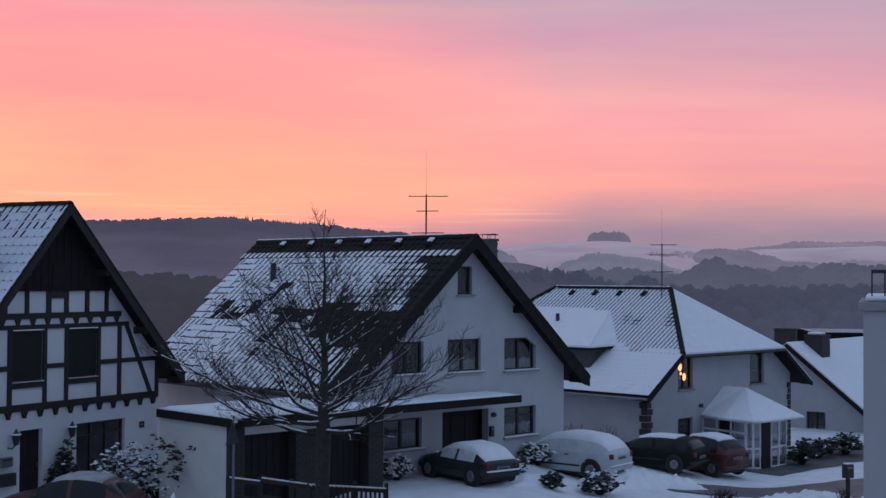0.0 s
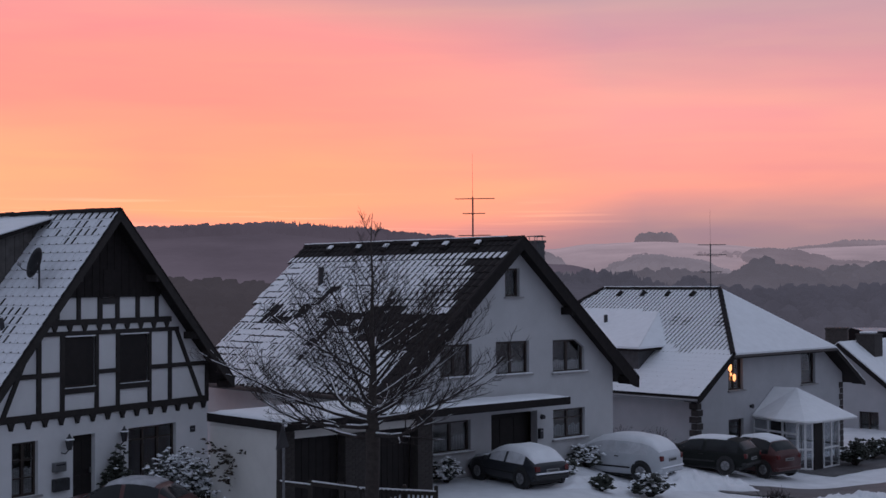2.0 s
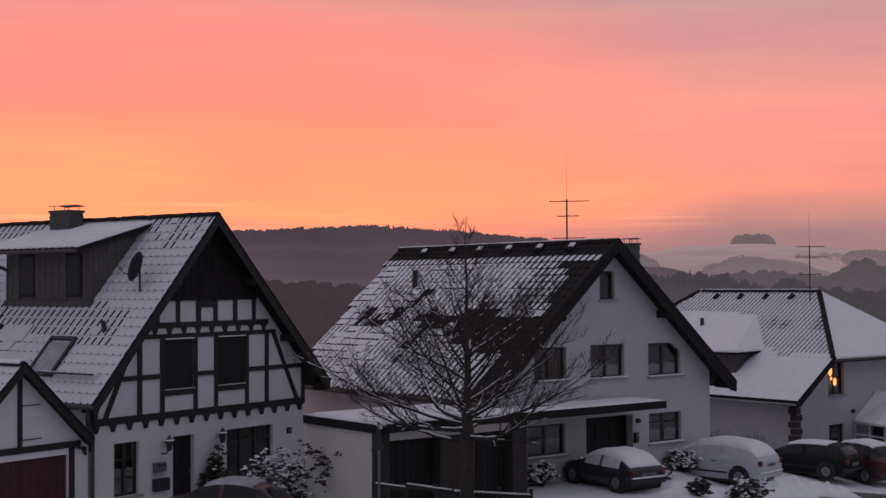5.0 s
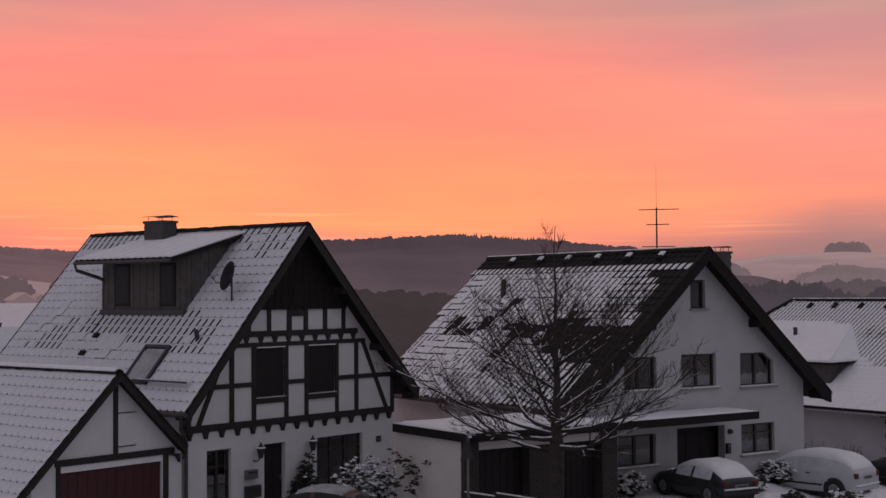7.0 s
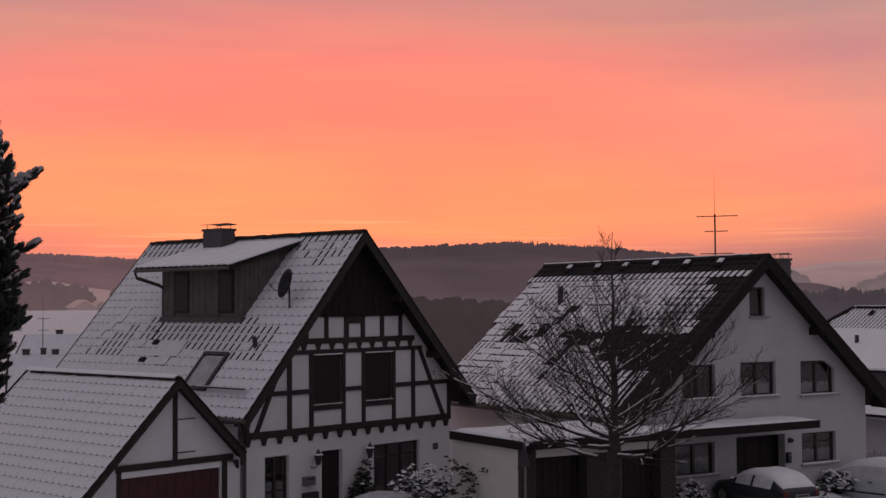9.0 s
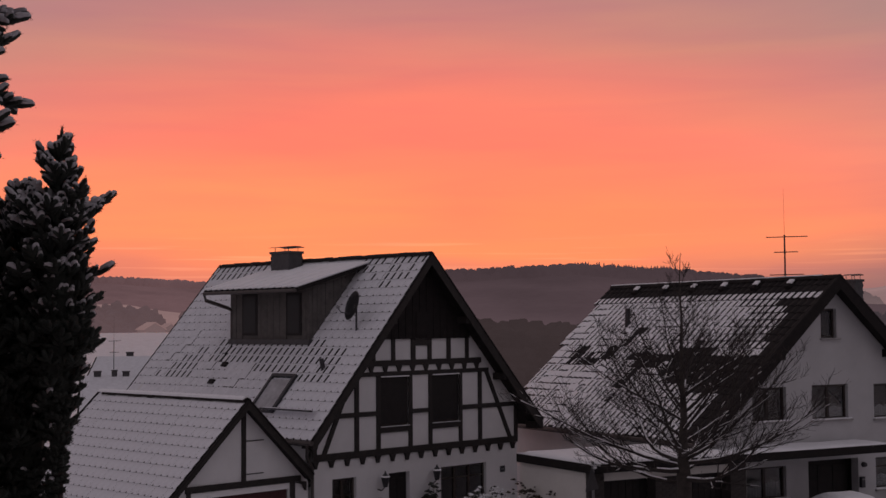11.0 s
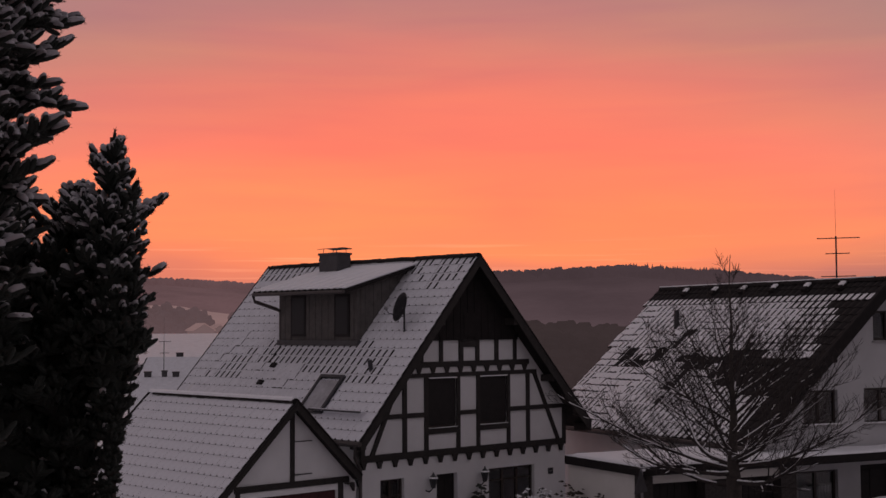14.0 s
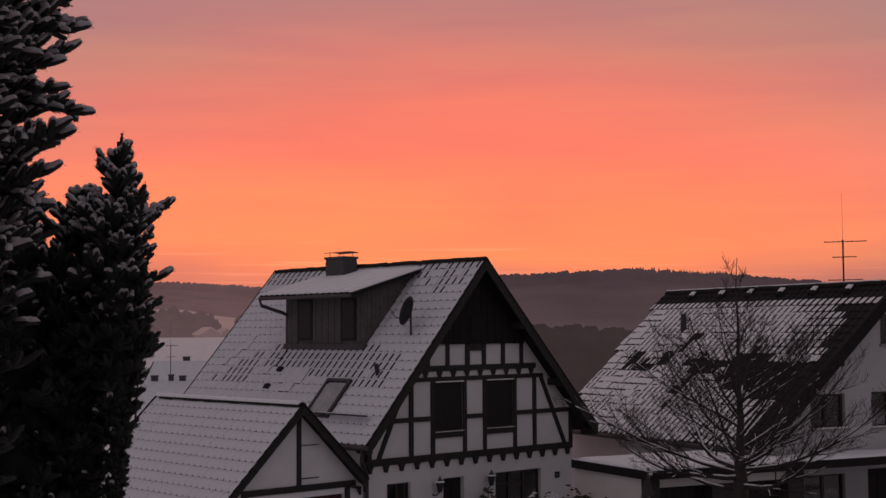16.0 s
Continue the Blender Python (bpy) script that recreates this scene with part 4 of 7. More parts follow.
window(h2, *OPEN2[2], lights=2, curtain=0.42, chamfer=0.5)
window(h2, *OPEN2[3], lights=2)
window(h2, *OPEN2[4], lights=2, bar=(1.95,), curtain=0.5)
window(h2, *OPEN2[6], lights=2, curtain=0.6)
bm = bmesh.new()
prism(bm, [(7.9, 4.64), (8.46, 4.64), (8.46, 4.30)], -0.008, 0.12)
part("window_corner", bm, PLASTER_DIMMED, h2)
bm = bmesh.new()
box(bm, 3.95, 6.08, 0.45, 0.5, 0, 2.3)
for x in (4.05, 4.75, 5.4):
    box(bm, x, x + 0.6, 0.43, 0.45, 0.3, 2.1, bevel=0.01)
ed = part("entrance_door", bm, DOOR_DARK, h2, "dark recessed entrance door")
part("handle", boxed(5.3, 5.34, 0.36, 0.43, 1.0, 1.2), METAL, ed)
part("door_step", boxed(3.9, 6.1, -0.35, 0.45, -0.3, 0.40), PAVING, h2)
bm = bmesh.new()
tube(bm, [(6.29, 0, 2.07), (6.29, -0.12, 2.07)], [0.09, 0.07], 10)
part("door_lamp", bm, METAL_DARK, h2)
lb = part("letter_box", boxed(6.10, 6.26, -0.12, 0, 1.36, 1.70, bevel=0.01), METAL_DARK, h2)
part("flap", boxed(6.12, 6.24, -0.13, -0.12, 1.6, 1.64), METAL, lb)
rf2 = slab("roof", (C2, RZ2 - 0.02), (-S2, EZ2 - 0.02), -O2, 11.48, 0.16, BOARD, h2, "dark pantiled slope with patches of snow", taper=TAPER2)
slab("roof_slope", (C2, RZ2), (L2 + S2, EZ2), -O2, 11.48, 0.16, BOARD, h2)
slab("slope_tiles", (C2 + 0.02, RZ2 + 0.05), (L2 + S2 + 0.04, EZ2 + 0.05), -O2, 11.48, 0.06, TILE, h2)
slab("slope_snow", (C2 + 0.3, RZ2 - 0.25 + 0.09), (L2 + S2, EZ2 + 0.10), -O2 + 0.12, 11.4, 0.05, SNOW, h2)
for sgn in (-1, 1):
    u1 = C2 + sgn * (C2 + S2)
    bm = bmesh.new()
    prism(bm, [(C2, RZ2 + 0.02), (u1, EZ2 + 0.02), (u1, EZ2 - 0.30), (u1 - sgn * 0.3, EZ2 - 0.22), (C2, RZ2 - 0.36)], -O2 - 0.01, -O2 + 0.04)
    part("bargeboard", bm, BOARD, h2)
    bm = bmesh.new()
    prism(bm, [(C2, RZ2 + 0.10), (u1, EZ2 + 0.10), (u1, EZ2 + 0.03), (C2, RZ2 + 0.03)], -O2 - 0.02, -O2 + 0.1)
    part("verge_tiles", bm, TILE, h2)
    bm = bmesh.new()
    prism(bm, [(C2, RZ2 - 0.17), (u1, EZ2 - 0.17), (u1, EZ2 - 0.21), (C2, RZ2 - 0.21)], -O2, -0.002)
    part("soffit", bm, BOARD, h2)
    for f in (0.42, 0.93):
        uu, zz = C2 + sgn * (C2 + S2) * f, RZ2 - (RZ2 - EZ2) * f - 0.34
        part("purlin", boxed(uu - 0.1, uu + 0.1, -O2 + 0.02, -0.002, zz - 0.15, zz + 0.1), BOARD, h2)
bm = bmesh.new()
tube(bm, [(-S2 - 0.06, -O2, EZ2 - 0.08), (-S2 - 0.06, 11.4 - TAPER2, EZ2 - 0.08)], 0.075, 8)
part("gutter", bm, COPPER, h2)


def near_line(v, s, pts):
    """Distance on the slope from (v, s) to a line of points."""
    best = 99.0
    for (a, b), (c, d) in zip(pts, pts[1:]):
        k = max(0.0, min(1.0, ((v - a) * (c - a) + (s - b) * (d - b)) / ((c - a) ** 2 + (d - b) ** 2)))
        best = min(best, math.hypot(v - a - k * (c - a), s - b - k * (d - b)))
    return best


def state2(v, s, rnd):
    n = noise.noise((v * 0.6, s * 0.8, 7.0)) + 0.5 * noise.noise((v * 1.9, s * 1.7, 1.0)) + 0.3 * rnd.uniform(-1, 1)
    if s < 0.72 + 0.08 * n:                       # bare rows under the ridge
        return 3
    if s < 1.05 + 0.25 * n:
        return 2
    # bare strip beside the gable, widest near the ridge
    edge = 1.7 - 0.75 * (s - 0.8) + 0.45 * n if s < 2.6 else 0.3 + 0.4 * n
    if v < edge:
        return 3
    if v < edge + 1.3 + 0.6 * n and s < 3.3:
        return 2
    # broad melted patch in the middle of the flank, thinning towards the far end
    if near_line(v, s, ((-0.5, 4.5), (1.6, 4.55), (3.3, 4.15))) < 0.78 + 0.16 * n:
        return 3
    if near_line(v, s, ((3.0, 4.1), (5.6, 4.0), (5.9, 3.9))) < 0.34 + 0.16 * n:
        return 3
    # two streaks running down from the vent pipe
    if near_line(v, s, ((6.9, 2.5), (7.5, 3.5), (7.8, 4.3))) < 0.26 + 0.12 * n or near_line(v, s, ((5.7, 3.6), (5.4, 4.8), (5.2, 6.5))) < (0.30 if s < 5 else 0.17) + 0.12 * n:
        return 3 if rnd.random() < 0.6 else 2
    if near_line(v, s, ((9.8, 3.7), (8.9, 4.2), (7.8, 4.1))) < 0.32 + 0.15 * n:
        return 2 if n < 0.2 else 3
    if s > 4.8 and v < 2.6 + 0.8 * n:
        return 2 if n > 0.1 else 5
    if s > 4.8 and v < 5.2 + n:
        return 5
    if v < 5.4 + 1.2 * n and s < 3.4:
        return 2 if n > 0.42 else 5
    if v > 7.6 + 0.8 * n and s > 1.3:
        return 5 if n > 0.05 else 4 if n > -0.5 else 0
    return 4 if n < -0.3 else 5


roof_tiles(rf2, (C2, RZ2), (-(C2 + S2), 0, EZ2 - RZ2), math.hypot(C2 + S2, RZ2 - EZ2), -O2, 11.48, 0.30, 0.34, state2, TILE, SNOW, near=(-0.6, 3.0), seed=21, taper=TAPER2)
ridge_caps(rf2, C2, RZ2 + 0.03, -O2, 11.48, TILE, 0.0)
ridge_snow(rf2, C2, RZ2 + 0.03, 0.2, 11.4)
# snow caught behind the vent tiles below the ridge
d2 = Vector((-(C2 + S2), 0, EZ2 - RZ2)).normalized()
SL2 = Matrix(((0, d2.x, d2.z, C2), (1, 0, 0, 0), (0, d2.z, -d2.x, RZ2), (0, 0, 0, 1)))
for v in (1.3, 2.9, 4.5, 6.1, 7.7, 9.4):
    bm = bmesh.new()
    prism(bm, [(-0.14, 0.02), (0.14, 0.02), (0.10, 0.14), (-0.10, 0.14)], 0.2, 0.5)
    bmesh.ops.transform(bm, matrix=SL2 @ Matrix.Translation((v, 0.05, 0.03)), verts=bm.verts)
    vt = part("vent_tile", bm, TILE, rf2)
    bm = bmesh.new()
    box(bm, -0.12, 0.12, 0.16, 0.40, 0.08, 0.16, bevel=0.03)
    bmesh.ops.transform(bm, matrix=SL2 @ Matrix.Translation((v, 0.02, 0.02)), verts=bm.verts)
    part("vent_snow", bm, SNOW, vt)
bm = bmesh.new()
tube(bm, [(0, 0, -0.1), (0, -0.55, 0.5)], 0.10, 8)
bmesh.ops.transform(bm, matrix=SL2 @ Matrix.Translation((8.04, 2.45, 0)), verts=bm.verts)
part("vent_pipe", bm, METAL_DARK, rf2)
chimney("chimney", H2 @ Matrix.Translation((7.05, 0.95, 6.3)), 0.36, 0.5, 1.66, "dark slate-clad chimney behind the ridge")
antenna(H2 @ Matrix.Translation((4.95, 1.87, 8.0)), 1.45, [(1.38, 0.74, 4, -44), (0.88, 0.42, 5, -40), (0.14, 0.6, 4, -46)], "thin metal TV antenna on the roof ridge")

# flat-roofed garage wing and porch canopy
gw = thing("garage_wing", H2, "flat-roofed double garage with a dark fascia and snow on top", "garage")
CV, CU0, CU1, CZ = -1.68, -5.34, 5.88, 2.87
part("side_wall", boxed(CU0 + 0.12, CU0 + 0.36, CV + 0.5, 2.1, -0.6, CZ - 0.22), PLASTER_CREAM, gw, "cream rendered side wall")
part("back_wall", boxed(CU0 + 0.36, -0.05, 1.9, 2.1, -0.6, CZ - 0.22), PLASTER_CREAM, gw)
part("front_infill", boxed(CU0 + 0.45, 0.25, CV + 0.42, CV + 0.6, 2.36, CZ - 0.22), PLASTER_CREAM, gw)
part("flat_roof", boxed(CU0 + 0.05, 0.0, CV + 0.06, 2.1, CZ - 0.22, CZ - 0.02), BOARD, gw)
part("canopy", boxed(0.0, CU1 - 0.05, CV + 0.06, -0.005, CZ - 0.22, CZ - 0.02), BOARD, gw)
for q, nm in (((CU0, CU1, CV, CV + 0.055, CZ - 0.24, CZ - 0.005), "fascia"), ((CU0, CU0 + 0.045, CV + 0.056, 2.1, CZ - 0.24, CZ - 0.005), "fascia"), ((CU1 - 0.045, CU1, CV + 0.056, -0.006, CZ - 0.24, CZ - 0.005), "fascia")):
    part(nm, boxed(*q), BOARD, gw, "dark boarded fascia")


def snow_blanket(name, x0, x1, y0, y1, z, parent, thick=0.09, seed=0):
    bm = bmesh.new()
    nx, ny = max(2, int((x1 - x0) / 0.25)), max(2, int((y1 - y0) / 0.25))
    g = [[None] * (ny + 1) for _ in range(nx + 1)]
    for i in range(nx + 1):
        for j in range(ny + 1):
            e = min(i, nx - i, j, ny - j)
            t = thick * (0.25 if e == 0 else 0.85 if e == 1 else 1.0)
            x, y = x0 + (x1 - x0) * i / nx, y0 + (y1 - y0) * j / ny
            g[i][j] = bm.verts.new((x, y, z + t + 0.025 * noise.noise((x * 1.3, y * 1.3, seed))))
    for i in range(nx):
        for j in range(ny):
            bm.faces.new((g[i][j], g[i + 1][j], g[i + 1][j + 1], g[i][j + 1]))
    rim = [e for e in bm.edges if e.is_boundary]
    r = bmesh.ops.extrude_edge_only(bm, edges=rim)
    for v in r["geom"]:
        if isinstance(v, bmesh.types.BMVert):
            v.co.z = z
    bmesh.ops.recalc_face_normals(bm, faces=bm.faces)
    return part(name, bm, SNOW, parent, smooth=True)


snow_blanket("roof_snow", CU0 + 0.02, -0.02, CV + 0.02, 2.1, CZ - 0.004, gw)
snow_blanket("canopy_snow", 0.0, CU1 - 0.03, CV + 0.02, -0.02, CZ - 0.004, gw, 0.07, 5)
brick_me = {}


def pier(u0, u1, v0, v1, z0, z1, parent):
    """A clinker pier: each visible course of bricks proud of a recessed core."""
    part("pier_core", boxed(u0 + 0.012, u1 - 0.012, v0 + 0.012, v1 - 0.012, z0, z1), BRICK_DARK, parent)
    h = 0.083
    for r in range(int((z1 - z0) / h)):
        z = z0 + r * h
        n = max(1, round((u1 - u0) / 0.25))
        off = 0.5 * (r % 2)
        edges = [u0] + [u0 + (u1 - u0) * (k + off) / n for k in range(0 if off else 1, n)] + [u1]
        for a, b in zip(edges, edges[1:]):
            wd = round(b - a - 0.012, 3)
            if wd < 0.03:
                continue
            if wd not in brick_me:
                bm = boxed(0, wd, 0, 0.02, 0, h - 0.012)
                m = bpy.data.meshes.new("brick")
                bm.to_mesh(m)
                bm.free()
                m.materials.append(BRICK_DARK)
                brick_me[wd] = m
            ob = new("brick", brick_me[wd])
            ob.parent = parent
            ob.location = (a + 0.006, v0 - 0.006, z)


for u0, u1 in ((CU0 + 0.12, -4.72), (-3.0, -1.82), (-0.33, 0.26)):
    pier(u0, u1, CV + 0.35, CV + 0.75, -0.5, CZ - 0.24 if u0 > -1 or u0 < -4.7 else 2.36, gw)
for u0, u1 in ((-4.72, -3.0), (-1.82, -0.33)):
    d = part("garage_door", boxed(u0, u1, CV + 0.75, CV + 0.8, -0.4, 2.36), DOOR_DARK, gw, "dark garage door")
    for i in range(7):
        part("plank", boxed(u0 + 0.01 + i * (u1 - u0) / 7, u0 + (i + 1) * (u1 - u0) / 7 - 0.01, CV + 0.73, CV + 0.75, -0.38, 2.3), DOOR_DARK, d)
part("side_wall", boxed(-0.05, 0.25, CV + 0.75, -0.005, -0.5, CZ - 0.24), PLASTER_CREAM, gw)

# ================= hipped house with glazed porch =================
H3 = pose(8.257, 53.44, 0, 0, 0, 44.92)
h3 = thing("hipped_house", H3, "white house with half-hipped snowy roof and stone quoins", "house", "houses along the street")
W3, RZ3, EZ3, S3, O3, HV, RB = 11.02, 6.19, 1.92, 0.86, 0.66, 2.76, 9.43
C3 = W3 / 2
K3 = (RZ3 - EZ3) / (C3 + S3)
HU = 1.55
HZ = RZ3 - K3 * (C3 - HU)
G3 = -1.3
OPEN3 = [(2.14, 3.20, 2.04, 3.36), (7.61, 8.77, 1.99, 3.38), (2.14, 3.20, -0.55, 0.84), (5.2, 6.3, -1.2, 0.9)]
wall("wall", 0, W3, G3, HZ - 0.1, OPEN3, 0.3, PLASTER_GREY, h3, [(-K3, 1, RZ3 - 0.14 - K3 * C3), (K3, 1, RZ3 - 0.14 + K3 * C3)])
for x0, x1 in ((0, 0.3), (W3 - 0.3, W3)):
    part("side_wall", boxed(x0, x1, 0.3, 12.0, G3, EZ3 + 0.45), PLASTER_GREY, h3)
part("back_wall", boxed(0.3, W3 - 0.3, 11.7, 12.0, G3, EZ3 + 0.45), PLASTER_GREY, h3)
part("upper_floor", boxed(0.3, W3 - 0.3, 0.3, 11.7, 1.3, 1.5), INNER, h3)
bm = bmesh.new()
prism(bm, [(0.4, G3), (W3 - 0.4, G3), (W3 - 0.4, 2.2), (W3 - 2.2, 3.3), (2.2, 3.3), (0.4, 2.2)], 2.2, 2.3)
part("inner_wall", bm, INNER, h3)
lit = window(h3, *OPEN3[0], lights=2, snow_sill=False)
window(h3, *OPEN3[1], lights=1, snow_sill=False)
window(h3, *OPEN3[2], lights=1, bar=(0.5,), snow_sill=False, curtain=0.4)
part("house_door", boxed(5.2, 6.3, 0.1, 0.15, -1.2, 0.9), DOOR_DARK, h3)
bm = bmesh.new()
tube(bm, [(3.7, 0, 1.3), (3.7, -0.14, 1.3)], [0.05, 0.1], 8)
part("wall_lamp", bm, METAL_DARK, h3)
# glowing star lamps hanging in the upper window
GLOW = mat("warm_paper_lamp", (0.9, 0.55, 0.25), 0.8, 0.1, 9, emit=((1.0, 0.36, 0.12), 1.5))
for u, z, s in ((2.36, 2.98, 0.20), (2.66, 2.55, 0.18), (2.42, 2.70, 0.09)):
    st = thing("star_lamp", H3 @ Matrix.Translation((u, 0.06, z)), "glowing orange paper star lamp in the window", "lamp", "window lamps")
    bm = bmesh.new()
    n = 12
    ring = [bm.verts.new((math.cos(k * math.pi / 6) * s * (1.0 if k % 2 else 0.82) * 0.75, 0, math.sin(k * math.pi / 6) * s * (1.0 if k % 2 else 0.82))) for k in range(n)]
    for y in (-0.06, 0.06):
        c = bm.verts.new((0, y, 0))
        for k in range(n):
            bm.faces.new((ring[k], ring[(k + 1) % n], c))
    part("shade", bm, GLOW, st)
    bm = bmesh.new()
    tube(bm, [(0, 0, s * 0.7), (0, 0, 3.3 - z)], 0.006, 4)
    part("cord", bm, METAL_DARK, st)
# stone quoins
for k in range(13):
    z = G3 + k * 0.27
    wq = 0.36 if k % 2 else 0.26
    wq2 = 0.28 if k % 2 else 0.38
    if z < EZ3 - 0.4:
        part("quoin", boxed(-0.03, wq, -0.03, 0.0, z, z + 0.25, bevel=0.012), STONE, h3)
        part("quoin", boxed(-0.035, -0.002, -0.028, wq2, z + 0.003, z + 0.248, bevel=0.012), STONE, h3)
for k in range(12):
    z = G3 + k * 0.27
    part("quoin", boxed(W3 - (0.3 if k % 2 else 0.22), W3 + 0.03, -0.03, 0.0, z, z + 0.25, bevel=0.012), STONE, h3)
# roof: two slopes and half hips, each a thick sheet
def sheet(name, pts, thick, material, parent, label=""):
    bm = bmesh.new()
    top = [bm.verts.new(p) for p in pts]
    bot = [bm.verts.new((p[0], p[1], p[2] - thick)) for p in pts]
    bm.faces.new(top)
    bm.faces.new(bot[::-1])
    for i in range(len(pts)):
        j = (i + 1) % len(pts)
        bm.faces.new((top[i], bot[i], bot[j], top[j]))
    bmesh.ops.recalc_face_normals(bm, faces=bm.faces)
    return part(name, bm, material, parent, label)


BK = 12.4
for sgn in (-1, 1):
    ue, uh = C3 + sgn * (C3 + S3), C3 + sgn * (C3 - HU)
    rf3 = sheet("roof_slope", [(C3, HV, RZ3), (uh, -O3, HZ), (ue, -O3, EZ3), (ue, BK, EZ3), (uh, BK, HZ), (C3, RB, RZ3)], 0.09, BOARD, h3, "roof slope under snow" if sgn < 0 else "")
    if sgn < 0:
        roof3 = rf3
    else:
        sheet("slope_snow", [(C3, HV, RZ3 + 0.07), (uh, -O3, HZ + 0.07), (ue, -O3, EZ3 + 0.07), (ue, BK, EZ3 + 0.07), (uh, BK, HZ + 0.07), (C3, RB, RZ3 + 0.07)], 0.066, SNOW, h3)
    bm = bmesh.new()
    prism(bm, [(uh, HZ + 0.0), (ue, EZ3 + 0.0), (ue, EZ3 - 0.17), (ue - sgn * 0.2, EZ3 - 0.13), (uh, HZ - 0.19)], -O3 - 0.03, -O3 + 0.02)
    part("bargeboard", bm, BOARD, h3)
    bm = bmesh.new()
    prism(bm, [(uh, HZ - 0.17), (ue, EZ3 - 0.10), (ue, EZ3 - 0.13), (uh, HZ - 0.13)], -O3 + 0.02, -0.003)
    part("soffit", bm, BOARD, h3)
for vv, vr in ((-O3, HV), (BK, RB)):
    sheet("half_hip", [(C3, vr, RZ3), (HU, vv, HZ), (W3 - HU, vv, HZ)], 0.14, BOARD, h3)
    sheet("hip_snow", [(C3, vr, RZ3 + 0.08), (HU + 0.05, vv, HZ + 0.08), (W3 - HU, vv, HZ + 0.08)], 0.075, SNOW, h3)
part("hip_gutter", boxed(HU, W3 - HU, -O3 - 0.09, -O3 - 0.01, HZ - 0.09, HZ - 0.01), COPPER, h3)
bm = bmesh.new()
tube(bm, [(-S3 - 0.03, -O3, EZ3 - 0.05), (-S3 - 0.03, BK, EZ3 - 0.05)], 0.05, 8)
part("gutter", bm, METAL, h3)
# hip and ridge caps
def cap_line(parent, a, b, n, material, snow):
    a, b = Vector(a), Vector(b)
    d = (b - a) / n
    for k in range(n):
        bm = bmesh.new()
        p = a + d * k
        tube(bm, [p, p + d * 1.04], [0.10, 0.12], 6)
        part("cap_tile", bm, material, parent)


cap_line(roof3, (C3, HV, RZ3 + 0.04), (HU, -O3, HZ + 0.06), 14, TILE, 0)
cap_line(roof3, (C3, RB, RZ3 + 0.04), (HU, BK, HZ + 0.06), 10, TILE, 0)
ridge_caps(roof3, C3, RZ3 + 0.05, HV, RB, TILE, 0.0)
ridge_snow(roof3, C3, RZ3 + 0.05, HV, RB)


def state3(v, s, rnd):
    n = noise.noise((v * 0.6, s * 0.6, 17.0)) + 0.3 * noise.noise((v * 2.0, s * 1.5, 3.0))
    if s < 0.5:
        return 5
    if v < 5.8 + 0.5 * n and s < 4.3 + 0.7 * n - 0.35 * max(0, v - 2.5):
        return 2 if v < 4.0 and 1.2 < s < 2.6 and n > 0.05 else 5
    if s < 1.5 + 0.3 * n:
        return 5
    return 0


d3 = Vector((-(C3 + S3), 0, EZ3 - RZ3)).normalized()
SLEN3 = math.hypot(C3 + S3, RZ3 - EZ3)
SH = math.hypot(C3 - HU, RZ3 - HZ)


def slope_bounds(s):
    f = min(1.0, s / SH)
    return HV + (-O3 - HV) * f, RB + (BK - RB) * f


# tiles row by row between the hips
w3, h3r = 0.22, 0.28
rnd3 = random.Random(31)
n3 = Vector((0, 1, 0)).cross(d3)
n3 = n3 if n3.z > 0 else -n3
av, af, ai = [], [], []
tdata = {s: tile_data(w3, h3r, s) for s in range(6)}
shared3 = {}
count3 = 0
for j in range(int(SLEN3 / h3r)):
    s = j * h3r
    va, vb = slope_bounds(s + h3r * 0.5)
    for i in range(int((vb - va) / w3)):
        v = va + i * w3
        st = state3(v, s, rnd3)
        o = Vector((C3, v, RZ3)) + d3 * s + n3 * rnd3.uniform(0, 0.002)
        if v < 3.2 and count3 < 300:
            if st not in shared3:
                me = bpy.data.meshes.new("tile")
                me.from_pydata(tdata[st][0], [], tdata[st][1])
                me.materials.append(TILE)
                me.materials.append(SNOW)
                me.polygons.foreach_set("material_index", tdata[st][2])
                me.update()
                shared3[st] = me
            ob = new("tile", shared3[st])
            ob.parent = roof3
            ob.matrix_local = Matrix(((0, d3.x, n3.x, o.x), (1, d3.y, n3.y, o.y), (0, d3.z, n3.z, o.z), (0, 0, 0, 1)))
            count3 += 1
        else:
            b = len(av)
            av.extend([tuple(o + Vector((0, x, 0)) + d3 * y + n3 * z) for x, y, z in tdata[st][0]])
            af.extend([tuple(b + k for k in f) for f in tdata[st][1]])
            ai.extend(tdata[st][2])
tagged(raw("roof_tiles", av, af, [TILE, SNOW], roof3, "", ai), kind="stuff")
# dormer with a snowy lean-to roof on the left slope
bm = bmesh.new()
prism(bm, [(0.42, 2.6), (0.42, 3.66), (2.1, 3.7), (3.5, 4.6), (3.5, 4.2)], 3.3, 8.2)
d3m = part("dormer", bm, SLATE, h3, "slate-clad dormer with a snow-covered hipped roof")
sheet("dormer_roof", [(0.12, 3.0, 3.72), (0.12, 8.6, 3.72), (3.9, 8.6, 5.12), (3.9, 4.9, 5.12)], 0.10, BOARD, d3m)
sheet("dormer_snow", [(0.10, 3.0, 3.81), (0.10, 8.6, 3.81), (3.9, 8.6, 5.21), (3.9, 4.9, 5.21)], 0.085, SNOW, d3m)
sheet("dormer_hip", [(0.12, 3.0, 3.72), (2.0, 3.02, 3.76), (3.9, 4.9, 5.12)], 0.10, BOARD, d3m)
